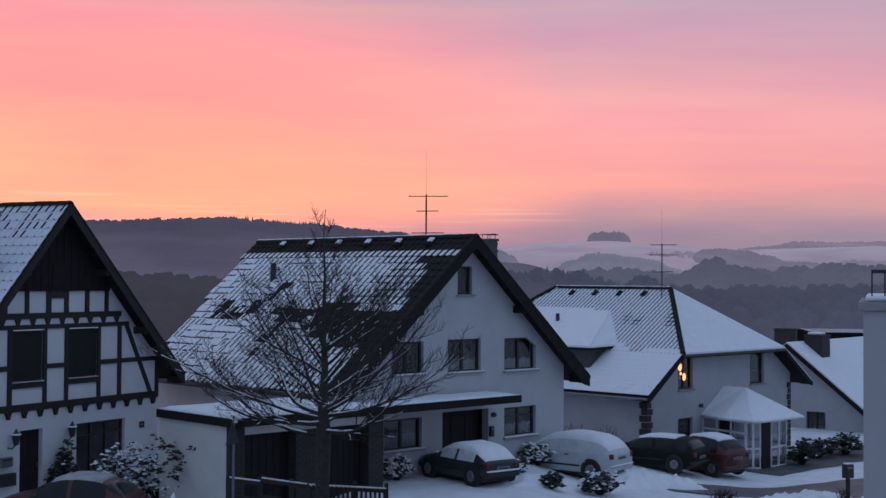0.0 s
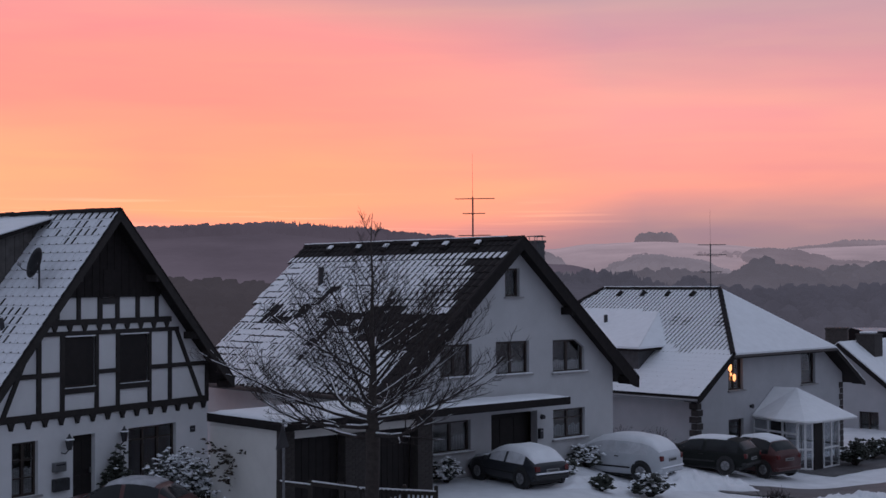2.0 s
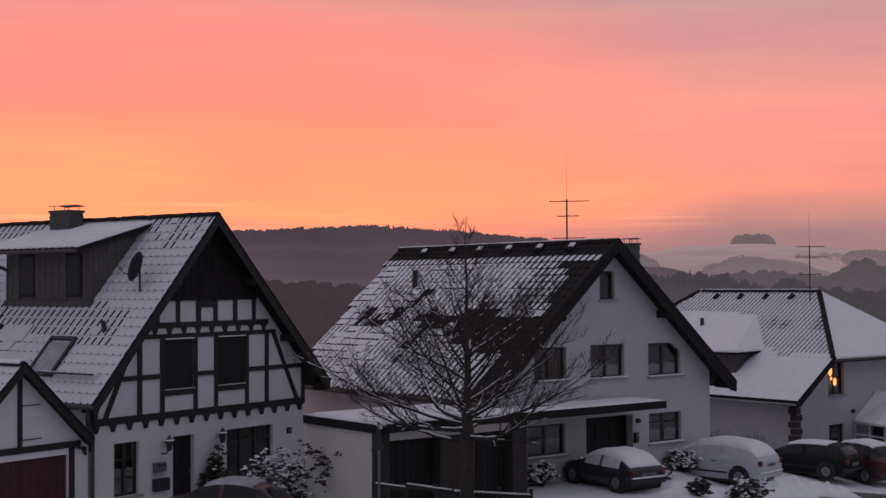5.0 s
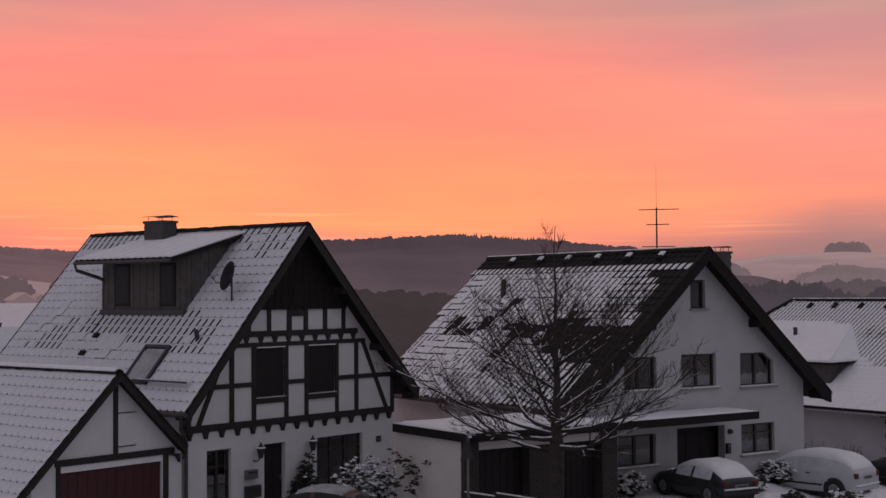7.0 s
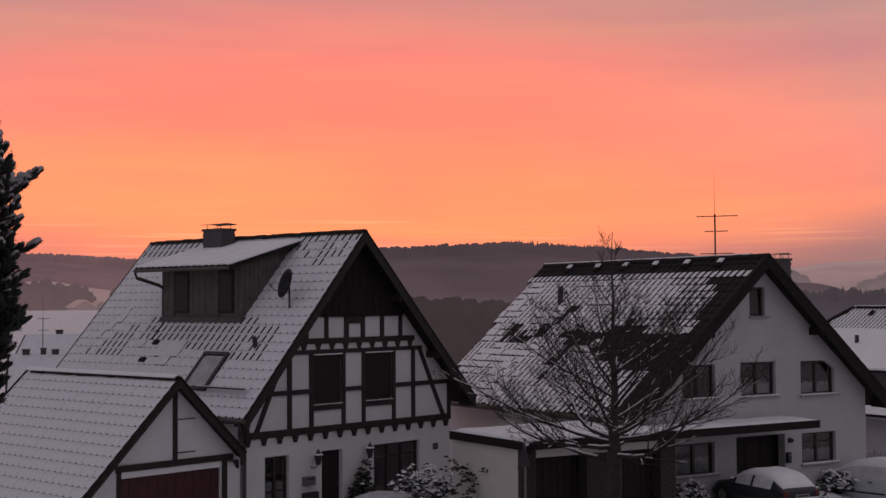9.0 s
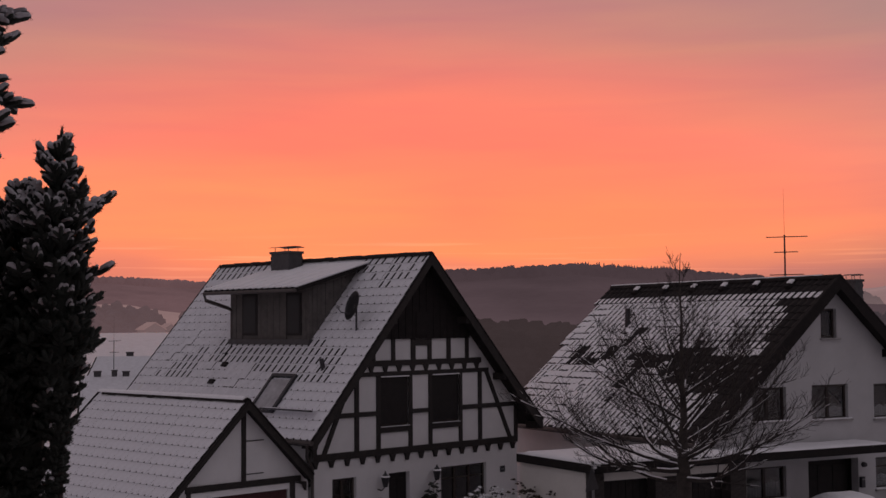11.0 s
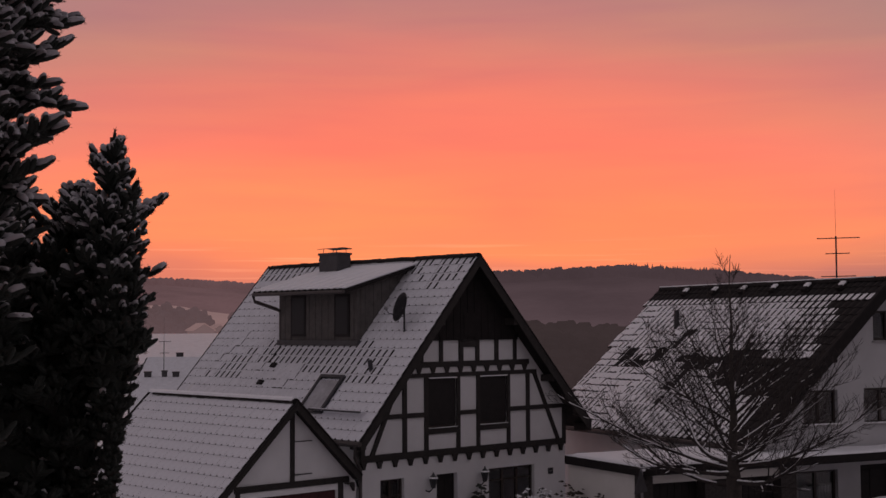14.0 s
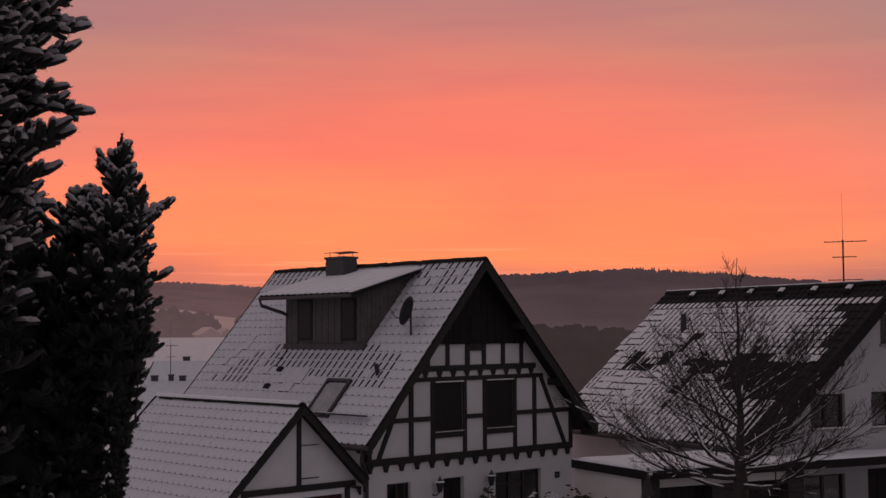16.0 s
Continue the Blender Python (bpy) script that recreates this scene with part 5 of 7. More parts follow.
sheet("hip_snow", [(0.10, 2.98, 3.81), (2.05, 3.0, 3.85), (3.92, 4.9, 5.21)], 0.085, SNOW, d3m)
bm = bmesh.new()
tube(bm, [(2.6, 6.9, 4.4), (2.6, 6.9, 5.05)], 0.09, 8)
part("vent_pipe", bm, METAL_DARK, roof3)
for v in (3.9, 5.3, 6.7, 8.1):
    bm = bmesh.new()
    prism(bm, [(-0.15, 0.02), (0.15, 0.02), (0.0, 0.16)], 0.1, 0.4)
    bmesh.ops.transform(bm, matrix=Matrix(((0, d3.x, n3.x, C3), (1, d3.y, n3.y, v), (0, d3.z, n3.z, RZ3), (0, 0, 0, 1))) @ Matrix.Translation((0, 0.25, 0.03)), verts=bm.verts)
    part("vent_tile", bm, TILE, roof3)
antenna(H3 @ Matrix.Translation((4.83, 2.75, 5.65)), 2.55, [(2.5, 0.66, 3, -44), (2.05, 0.72, 6, -40), (1.3, 0.5, 5, -50), (0.6, 0.45, 3, -42)], "tall thin TV antenna mast on the snowy roof")

# glazed porch
po = thing("glazed_porch", H3, "white-framed glazed porch with a snow-covered hipped roof", "porch")
PE = 0.95
apexA, apexB = (5.45, -0.02, 2.03), (5.75, -0.95, 2.02)
EAVE = [(3.85, -0.02, PE), (3.0, -1.6, PE), (2.95, -3.05, PE), (3.3, -3.3, PE), (6.3, -3.4, PE), (7.0, -1.6, PE), (6.9, -0.02, PE)]
bm = bmesh.new()
ev = [bm.verts.new(p) for p in EAVE]
lo = [bm.verts.new((p[0], p[1], p[2] - 0.09)) for p in EAVE]
A, Bv = bm.verts.new(apexA), bm.verts.new(apexB)
bm.faces.new((ev[0], ev[1], Bv, A))
bm.faces.new((ev[1], ev[2], Bv))
bm.faces.new((ev[2], ev[3], Bv))
bm.faces.new((ev[3], ev[4], Bv))
bm.faces.new((ev[4], ev[5], Bv))
bm.faces.new((ev[5], ev[6], A, Bv))
for i in range(len(ev) - 1):
    bm.faces.new((ev[i], lo[i], lo[i + 1], ev[i + 1]))
bm.faces.new(lo)
bmesh.ops.recalc_face_normals(bm, faces=bm.faces)
part("porch_roof", bm, SNOW, po, "hipped roof under smooth snow")
bm = bmesh.new()
tube(bm, [(p[0], p[1], PE - 0.05) for p in EAVE], 0.05, 6)
part("gutter", bm, FRAME_WHITE, po)
BASE = [(3.95, 0.0), (3.3, -2.5), (3.7, -2.95), (5.6, -3.0), (6.2, -2.5), (6.3, 0.0)]


def glazed(parent, a, b, z0, z1, cols, rails, door=False):
    a, b = Vector((*a, 0)), Vector((*b, 0))
    d = (b - a).normalized()
    m = Matrix(((d.x, -d.y, 0, a.x), (d.y, d.x, 0, a.y), (0, 0, 1, 0), (0, 0, 0, 1)))
    ln = (b - a).length
    bm = bmesh.new()
    box(bm, 0, ln, -0.03, 0.03, z0, z0 + 0.1, m)
    box(bm, 0, ln, -0.03, 0.03, z1 - 0.12, z1, m)
    fr = part("glazed_side" if not door else "porch_door", bm, FRAME_WHITE, parent)
    for k in range(cols + 1):
        x = ln * k / cols
        bm = bmesh.new()
        box(bm, max(0, x - 0.045), min(ln, x + 0.045), -0.028, 0.028, z0 + 0.1, z1 - 0.12, m)
        part("stile", bm, FRAME_WHITE, fr)
    for r in rails:
        bm = bmesh.new()
        box(bm, 0, ln, -0.024, 0.024, r - 0.04, r + 0.04, m)
        part("rail", bm, FRAME_WHITE, fr)
    for k in range(cols):
        bm = bmesh.new()
        box(bm, ln * k / cols + 0.045, ln * (k + 1) / cols - 0.045, -0.004, 0.004, z0 + 0.1, z1 - 0.12, m)
        part("pane", bm, GLASS, fr)


glazed(po, BASE[0], BASE[1], -1.1, PE - 0.06, 3, (-0.25, 0.35))
glazed(po, BASE[1], BASE[2], -1.1, PE - 0.06, 2, (-0.25,))
part("dark_door", boxed(3.75, 4.35, -3.0, -2.95, -1.15, PE - 0.1), DOOR_DARK, po, "dark porch door")
glazed(po, (4.4, -3.0), BASE[3], -1.1, PE - 0.06, 2, (-0.25,))
glazed(po, BASE[3], BASE[4], -1.1, PE - 0.06, 1, (-0.25,))
glazed(po, BASE[4], BASE[5], -1.1, PE - 0.06, 3, (-0.25,))
part("porch_floor", boxed(3.2, 6.4, -3.05, 0, -1.45, -1.12), PAVING, po)

# ================= further neighbours =================
PITCH4 = 0.78
H4 = pose(18.3, 69.6, 0, 0, 0, -40)
h4 = thing("low_house", H4, "low white house with a snowy roof and dark chimney", "house", "houses along the street")
wall("wall", -4.2, 4.4, -3.5, 3.2, [(0.85, 1.9, -1.35, -0.2)], 0.3, PLASTER_GREY, h4, [(-PITCH4, 1, 3.1), (PITCH4, 1, 3.1)])
part("side_wall", boxed(4.1, 4.4, 0.3, 10, -3.5, -1.0), PLASTER_GREY, h4)
part("side_wall", boxed(-4.2, -3.9, 0.3, 10, -3.5, -1.0), PLASTER_GREY, h4)
part("inner_wall", boxed(-3.0, 3.0, 2.0, 2.1, -3.5, 0.0), INNER, h4)
for sg in (-1, 1):
    slab("roof_slope", (0, 3.3), (sg * 5.7, 3.3 - 5.7 * PITCH4), -0.5, 10.5, 0.18, BOARD, h4)
    slab("slope_snow", (0, 3.38), (sg * 5.7, 3.38 - 5.7 * PITCH4), -0.45, 10.5, 0.075, SNOW, h4)
    bm = bmesh.new()
    prism(bm, [(0, 3.3), (sg * 5.7, 3.3 - 5.7 * PITCH4), (sg * 5.7, 3.05 - 5.7 * PITCH4), (0, 3.05)], -0.56, -0.505)
    part("bargeboard", bm, BOARD, h4)
window(h4, 0.85, 1.9, -1.35, -0.2, lights=2, sill=False)
chimney("chimney", pose(20.0, 70.7, 2.75, 0, 0, -40), 1.0, 1.0, 0.95, "squat dark brick chimney with snow on top", plate=False, material=BRICK_DARK)
snow_cap = thing("chimney_snow", pose(20.0, 70.7, 3.722, 0, 0, -40), "small cushion of snow on a chimney", "snow")
part("snow_cushion", boxed(-0.4, 0.3, -0.35, 0.4, 0, 0.12, bevel=0.04), SNOW, snow_cap)
h5 = thing("far_house", pose(22.6, 81.5, 0, 0, 0, -8), "dark-roofed house further down the slope", "house", "houses along the street")
SHINGLE = mat("dark_shingle", (0.014, 0.013, 0.014), 1.0, 0.3, 5, 0.3, 30, spec=0.0)
part("wall", boxed(0.4, 7.6, 0.3, 6, -6, 2.4), SHINGLE, h5)
bm = bmesh.new()
box(bm, 0, 8, 0, 6.4, 2.4, 3.4, bevel=0.12)
part("roof", bm, SHINGLE, h5)
part("roof_snow", boxed(0.2, 7.8, 0.2, 6.2, 3.404, 3.43, bevel=0.01), THIN_SNOW, h5)
chimney("chimney", pose(19.95, 77, 2.95, 0, 0, -20), 1.2, 1.0, 0.85, "squat dark chimney further down the street", plate=False, material=BRICK_DARK)

# white corner of the neighbouring building, with a balcony rail
nb = thing("neighbour_building", pose(4.40, 13.85, 0, 0, 0, -18), "pale rendered corner of a building with a balcony railing", "house")
part("wall", boxed(0, 4.0, 0, 3.5, -1.0, 6.28), PLASTER_GREY, nb)
part("coping", boxed(-0.05, 4.0, -0.05, 3.5, 6.284, 6.38, bevel=0.01), SILL, nb)
part("coping_snow", boxed(0.02, 3.9, 0.0, 3.4, 6.384, 6.44, bevel=0.02), SNOW, nb)
rl = part("railing", boxed(0.08, 3.5, 0.2, 0.24, 6.68, 6.72), METAL_DARK, nb)
for k in range(24):
    part("baluster", boxed(0.08 + k * 0.13, 0.095 + k * 0.13, 0.21, 0.23, 6.43, 6.68), METAL_DARK, rl)

# roofs behind the half-timbered house
for x, y, ln, dp, zr, ze, az in ((-41.1, 80.9, 9, 4.2, 4.6, 2.0, -78), (-38.4, 74.7, 9, 4.2, 3.6, 1.0, -61.5)):
    hb = thing("village_house", pose(x, y, 0, 0, 0, az), "house with a snowy roof beyond the garage", "house", "village roofs")
    bm = bmesh.new()
    prism(bm, [(-dp + 0.4, -1), (dp - 0.4, -1), (dp - 0.4, ze - 0.1), (0, zr - 0.4), (-dp + 0.4, ze - 0.1)], -ln / 2, ln / 2)
    part("wall", bm, PLASTER, hb)
    for sgn in (-1, 1):
        slab("roof_slope", (0, zr), (sgn * dp, ze), -ln / 2 - 0.4, ln / 2 + 0.4, 0.2, TILE, hb)
        slab("slope_snow", (0, zr + 0.05), (sgn * dp, ze + 0.05), -ln / 2 - 0.28, ln / 2 + 0.28, 0.045, ROOF_SNOW, hb)
for x, y, z, w in ((-43.8, 80.7, 4.45, 0.46), (-41.8, 72.95, 3.45, 0.42), (-40.9, 73.4, 3.5, 0.32), (-40.3, 73.75, 3.42, 0.40)):
    chimney("chimney", pose(x, y, z, 0, 0, -62), w, w, 0.46, "small dark chimney on a far snowy roof", plate=False)
antenna(pose(-41.0, 73.5, 3.3, 0, 0, 28), 2.5, [(2.45, 0.42, 4, 0), (1.75, 0.32, 3, 0)], "thin TV antenna on a far roof")

# ================= far land =================
def blend(points, a):
    """Smooth interpolation through a few (azimuth, value) pairs."""
    if a <= points[0][0]:
        return points[0][1]
    for (a0, v0), (a1, v1) in zip(points, points[1:]):
        if a <= a1:
            return v0 + (v1 - v0) * smooth(a0, a1, a)
    return points[-1][1]


CONE = ([(math.cos(k * 1.2566), math.sin(k * 1.2566), 0.0) for k in range(5)] + [(0, 0, 1.0)] + [(0.55 * math.cos(k * 1.2566 + 0.6), 0.55 * math.sin(k * 1.2566 + 0.6), 0.45) for k in range(5)],
        [(k, (k + 1) % 5, 6 + k) for k in range(5)] + [(6 + k, (k + 1) % 5, 6 + (k + 1) % 5) for k in range(5)] + [(6 + k, 6 + (k + 1) % 5, 5) for k in range(5)])
_bm = bmesh.new()
bmesh.ops.create_icosphere(_bm, subdivisions=2, radius=1.0)
_bm.verts.index_update()
BLOB = ([tuple(v.co * (1 + 0.35 * noise.noise(v.co * 1.9))) for v in _bm.verts], [tuple(v.index for v in f.verts) for f in _bm.faces])
_bm.free()


def far_woods(name, material, places, label):
    """Many small trees of one far wood, joined; places give x, y, z, height, conifer or not."""
    verts, faces = [], []
    rnd = random.Random(len(places))
    for x, y, z, h, con in places:
        src = CONE if con else BLOB
        a = rnd.uniform(0, 6.28)
        c, s = math.cos(a), math.sin(a)
        rx = h * (rnd.uniform(0.22, 0.32) if con else rnd.uniform(0.38, 0.55))
        b = len(verts)
        for px, py, pz in src[0]:
            verts.append((x + rx * (px * c - py * s), y + rx * (px * s + py * c), z + (h * pz if con else h * (0.5 + 0.5 * pz))))
        faces.extend([tuple(b + k for k in f) for f in src[1]])
    ob = raw(name, verts, faces, material, smooth=False)
    return tagged(ob, label, "woods", "", "stuff")


def hill(name, label, az0, az1, R, profile, material, depth=500, rough=0.03, seed=1, step=0.25):
    n = int((az1 - az0) / step)
    az = [az0 + (az1 - az0) * i / n for i in range(n + 1)]

    def top(a):
        return EYE + R * math.tan(radians(blend(profile, a) + rough * noise.noise((a * 0.7, seed, 0)) + rough * 0.5 * noise.noise((a * 2.3, seed, 4))))

    rad = [R - depth, R - depth * 0.75, R - depth * 0.5, R - depth * 0.25, R - depth * 0.1, R, R + depth * 0.3]

    def fz(a, r):
        f = (r - (R - depth)) / depth
        if f > 1:
            return top(a) - 25
        return -45 + (top(a) + 45) * (math.sin(f * math.pi / 2) ** 0.85)
    polar_sheet(name, rad, az, fz, material, label, category="hill")
    return top, fz


def wood_on(name, label, material, az0, az1, R0, R1, count, fz, hmin, hmax, conifer, seed, keep=None):
    rnd = random.Random(seed)
    pl = []
    for _ in range(count):
        a, r = rnd.uniform(az0, az1), R0 + (R1 - R0) * rnd.random() ** 0.7
        if keep and not keep(a, r, rnd):
            continue
        z = fz(a, r)
        pl.append((-r * math.sin(radians(a)), r * math.cos(radians(a)), z - 1.0, rnd.uniform(hmin, hmax), rnd.random() < conifer))
    far_woods(name, material, pl[:3500], label)


# mist is painted into these far materials as a faint glow
M_A = painted_haze_mat("wooded_hill_haze_glow", (0.022, 0.018, 0.020), (0.074, 0.056, 0.071), 1.30, 0.78, -30, 62)
M_B = painted_haze_mat("near_wood_haze_glow", (0.018, 0.015, 0.016), (0.050, 0.040, 0.046), 0.9, 0.75, -30, 10, scale2=0.4)
M_L = painted_haze_mat("far_ridge_haze_glow", (0.06, 0.05, 0.055), (0.122, 0.078, 0.092), 1.1, 0.9, -30, 80)
M_C = painted_haze_mat("far_snow_hill_haze_glow", (0.17, 0.165, 0.17), (0.225, 0.148, 0.158), 0.82, 1.10, 10, 85, vary=0.1)
M_E = painted_haze_mat("far_copse_haze_glow", (0.05, 0.045, 0.05), (0.142, 0.105, 0.118), 1.1, 0.95, 0, 100)
M_H = painted_haze_mat("far_ridge_wood_haze_glow", (0.05, 0.045, 0.05), (0.175, 0.125, 0.138), 1.1, 1.0, 0, 100)
M_K = painted_haze_mat("knoll_wood_haze_glow", (0.05, 0.045, 0.05), (0.132, 0.104, 0.118), 1.35, 1.0, -20, 40)
M_N = painted_haze_mat("field_wood_haze_glow", (0.05, 0.045, 0.05), (0.098, 0.070, 0.082), 1.2, 0.9, -10, 25)
M_F = painted_haze_mat("conifer_row_haze_glow", (0.04, 0.035, 0.04), (0.052, 0.046, 0.058), 1.25, 0.75, -30, 20, scale2=0.4)
M_G = painted_haze_mat("valley_wood_haze_glow", (0.05, 0.045, 0.05), (0.080, 0.066, 0.077), 1.35, 0.85, -40, 25)

topA, fzA = hill("hill_wooded", "wooded hill with evening mist painted in", -8, 27, 1500, [(-8, -0.6), (-3, 0.7), (0, 1.30), (2.5, 1.62), (6, 1.90), (9.4, 2.13), (11.7, 2.05), (15, 1.93), (20, 1.9), (24, 1.3), (27, 0.4)], M_A)
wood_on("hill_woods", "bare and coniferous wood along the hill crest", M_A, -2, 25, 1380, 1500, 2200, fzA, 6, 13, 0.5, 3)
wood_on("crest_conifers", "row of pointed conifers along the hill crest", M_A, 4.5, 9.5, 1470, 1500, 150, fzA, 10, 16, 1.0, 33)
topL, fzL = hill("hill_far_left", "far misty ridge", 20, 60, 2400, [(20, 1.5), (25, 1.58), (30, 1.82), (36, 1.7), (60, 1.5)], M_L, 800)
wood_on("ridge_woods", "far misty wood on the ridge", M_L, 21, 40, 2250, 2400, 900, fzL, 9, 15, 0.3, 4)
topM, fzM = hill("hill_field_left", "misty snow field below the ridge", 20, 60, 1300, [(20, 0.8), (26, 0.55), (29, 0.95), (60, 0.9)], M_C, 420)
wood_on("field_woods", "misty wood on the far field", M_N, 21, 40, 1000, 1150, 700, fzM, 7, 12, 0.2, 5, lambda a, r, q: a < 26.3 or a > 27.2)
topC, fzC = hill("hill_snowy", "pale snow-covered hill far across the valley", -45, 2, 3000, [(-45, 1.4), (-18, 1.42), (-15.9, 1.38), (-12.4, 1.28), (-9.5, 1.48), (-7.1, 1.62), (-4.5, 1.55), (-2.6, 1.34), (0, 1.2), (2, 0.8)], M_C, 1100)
rc = random.Random(6)
copse = []
for _ in range(520):
    a = rc.uniform(-8.0, -6.25)
    dome = max(0.0, 1 - abs((a + 7.13) / 0.88) ** 6)
    copse.append((3000 * -math.sin(radians(a)), 3000 * math.cos(radians(a)) + rc.uniform(-20, 20), EYE + 3000 * math.tan(radians(1.60)) - 4 + rc.uniform(0, 16) * dome, rc.uniform(9, 15) * (0.5 + 0.5 * dome), False))
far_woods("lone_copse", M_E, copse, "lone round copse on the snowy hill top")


def wood_patch(name, label, material, outline, count, R, hmin, hmax, conifer, seed):
    """A far wood that climbs its slope: outline gives azimuth, foot and top elevation in degrees, R its distance."""
    rnd = random.Random(seed)
    foot, head = [(a, e) for a, e, _ in outline], [(a, e) for a, _, e in outline]
    pl = []
    for _ in range(count):
        a = rnd.uniform(outline[0][0], outline[-1][0])
        e0, e1 = blend(foot, a), blend(head, a)
        f = rnd.random()
        e = e0 + (e1 - e0) * f
        r = R * (0.97 + 0.06 * f)
        h = rnd.uniform(hmin, hmax)
        top = EYE + r * math.tan(radians(e + 0.03 * noise.noise((a * 2.2, seed, 0))))
        pl.append((-r * math.sin(radians(a)), r * math.cos(radians(a)), top - h, h, rnd.random() < conifer))
    far_woods(name, material, pl, label)


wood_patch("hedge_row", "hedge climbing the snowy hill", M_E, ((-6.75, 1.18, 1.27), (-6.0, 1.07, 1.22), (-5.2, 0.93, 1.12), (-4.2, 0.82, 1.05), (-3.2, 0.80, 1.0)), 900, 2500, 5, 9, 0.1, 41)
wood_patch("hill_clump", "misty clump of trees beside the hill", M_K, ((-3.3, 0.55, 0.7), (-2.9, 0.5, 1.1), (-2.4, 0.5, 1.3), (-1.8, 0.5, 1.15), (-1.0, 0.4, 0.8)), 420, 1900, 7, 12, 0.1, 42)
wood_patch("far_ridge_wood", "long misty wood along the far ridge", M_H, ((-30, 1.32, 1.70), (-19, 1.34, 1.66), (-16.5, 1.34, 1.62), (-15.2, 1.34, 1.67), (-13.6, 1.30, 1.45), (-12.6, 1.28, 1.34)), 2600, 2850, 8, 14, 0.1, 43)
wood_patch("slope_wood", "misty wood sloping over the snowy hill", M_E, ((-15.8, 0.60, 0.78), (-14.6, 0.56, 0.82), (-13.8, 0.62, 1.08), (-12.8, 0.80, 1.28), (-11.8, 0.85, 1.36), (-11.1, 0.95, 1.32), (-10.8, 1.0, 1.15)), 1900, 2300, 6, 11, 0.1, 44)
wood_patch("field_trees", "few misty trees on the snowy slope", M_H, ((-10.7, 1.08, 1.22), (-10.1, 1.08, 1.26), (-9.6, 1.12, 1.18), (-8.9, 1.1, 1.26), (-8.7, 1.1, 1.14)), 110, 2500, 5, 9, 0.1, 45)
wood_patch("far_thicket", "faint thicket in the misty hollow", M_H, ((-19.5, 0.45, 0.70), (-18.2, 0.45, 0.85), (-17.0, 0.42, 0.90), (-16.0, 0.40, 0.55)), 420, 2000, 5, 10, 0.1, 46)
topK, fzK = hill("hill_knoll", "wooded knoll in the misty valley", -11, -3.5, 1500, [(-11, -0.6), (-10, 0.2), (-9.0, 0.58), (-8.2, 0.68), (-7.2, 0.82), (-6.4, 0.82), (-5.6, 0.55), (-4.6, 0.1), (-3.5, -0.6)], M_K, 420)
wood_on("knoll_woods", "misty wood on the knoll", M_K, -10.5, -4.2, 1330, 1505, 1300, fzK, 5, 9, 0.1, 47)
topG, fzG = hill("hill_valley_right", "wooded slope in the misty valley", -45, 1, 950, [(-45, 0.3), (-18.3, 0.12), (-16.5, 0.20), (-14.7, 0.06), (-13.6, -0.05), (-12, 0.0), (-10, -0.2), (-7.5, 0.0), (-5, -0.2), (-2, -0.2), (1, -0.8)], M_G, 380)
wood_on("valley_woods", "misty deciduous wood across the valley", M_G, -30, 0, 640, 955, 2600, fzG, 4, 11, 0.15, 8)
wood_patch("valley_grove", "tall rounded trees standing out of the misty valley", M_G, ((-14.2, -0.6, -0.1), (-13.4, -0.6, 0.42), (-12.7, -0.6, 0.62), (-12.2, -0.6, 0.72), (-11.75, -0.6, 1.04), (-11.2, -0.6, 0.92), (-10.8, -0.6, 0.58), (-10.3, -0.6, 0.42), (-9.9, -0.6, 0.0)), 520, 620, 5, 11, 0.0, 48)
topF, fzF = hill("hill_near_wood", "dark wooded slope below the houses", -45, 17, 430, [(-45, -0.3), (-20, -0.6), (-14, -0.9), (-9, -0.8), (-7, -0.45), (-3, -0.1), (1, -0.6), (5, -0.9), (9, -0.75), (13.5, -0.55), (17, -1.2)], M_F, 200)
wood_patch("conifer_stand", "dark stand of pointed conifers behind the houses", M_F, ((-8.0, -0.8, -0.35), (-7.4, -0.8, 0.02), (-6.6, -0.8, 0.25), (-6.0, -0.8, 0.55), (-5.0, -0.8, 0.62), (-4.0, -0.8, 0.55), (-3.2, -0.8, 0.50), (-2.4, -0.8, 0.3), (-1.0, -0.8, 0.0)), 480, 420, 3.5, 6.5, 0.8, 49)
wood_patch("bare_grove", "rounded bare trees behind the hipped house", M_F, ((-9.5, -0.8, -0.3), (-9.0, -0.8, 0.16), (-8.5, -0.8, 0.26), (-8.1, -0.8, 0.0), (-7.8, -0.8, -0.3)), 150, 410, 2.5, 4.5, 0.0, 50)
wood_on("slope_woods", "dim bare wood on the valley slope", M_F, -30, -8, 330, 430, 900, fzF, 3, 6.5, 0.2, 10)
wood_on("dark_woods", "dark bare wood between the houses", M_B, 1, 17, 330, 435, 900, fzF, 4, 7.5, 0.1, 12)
# farm walls and roofs carry the same painted mist emission
for a, r, z, s in ((27.6, 620, 6, 1.0), (26.9, 640, 6, 0.8), (31.5, 600, 6, 0.9), (-12.9, 800, -16, 0.9), (-10.1, 700, -18, 0.7)):
    fh = thing("farm_house", pose(-r * math.sin(radians(a)), r * math.cos(radians(a)), z, 0, 0, a + 15), "far farm building with a snowy roof", "house", "far farms")
    bm = bmesh.new()
    prism(bm, [(-4.5 * s, -14), (4.5 * s, -14), (4.5 * s, -0.2), (0, 2.2 * s), (-4.5 * s, -0.2)], -7 * s, 7 * s)
    part("wall", bm, M_E, fh)
    for sg in (-1, 1):
        slab("roof", (0, 2.8 * s), (sg * 5.2 * s, -0.4), -7.6 * s, 7.6 * s, 0.4, M_C, fh)

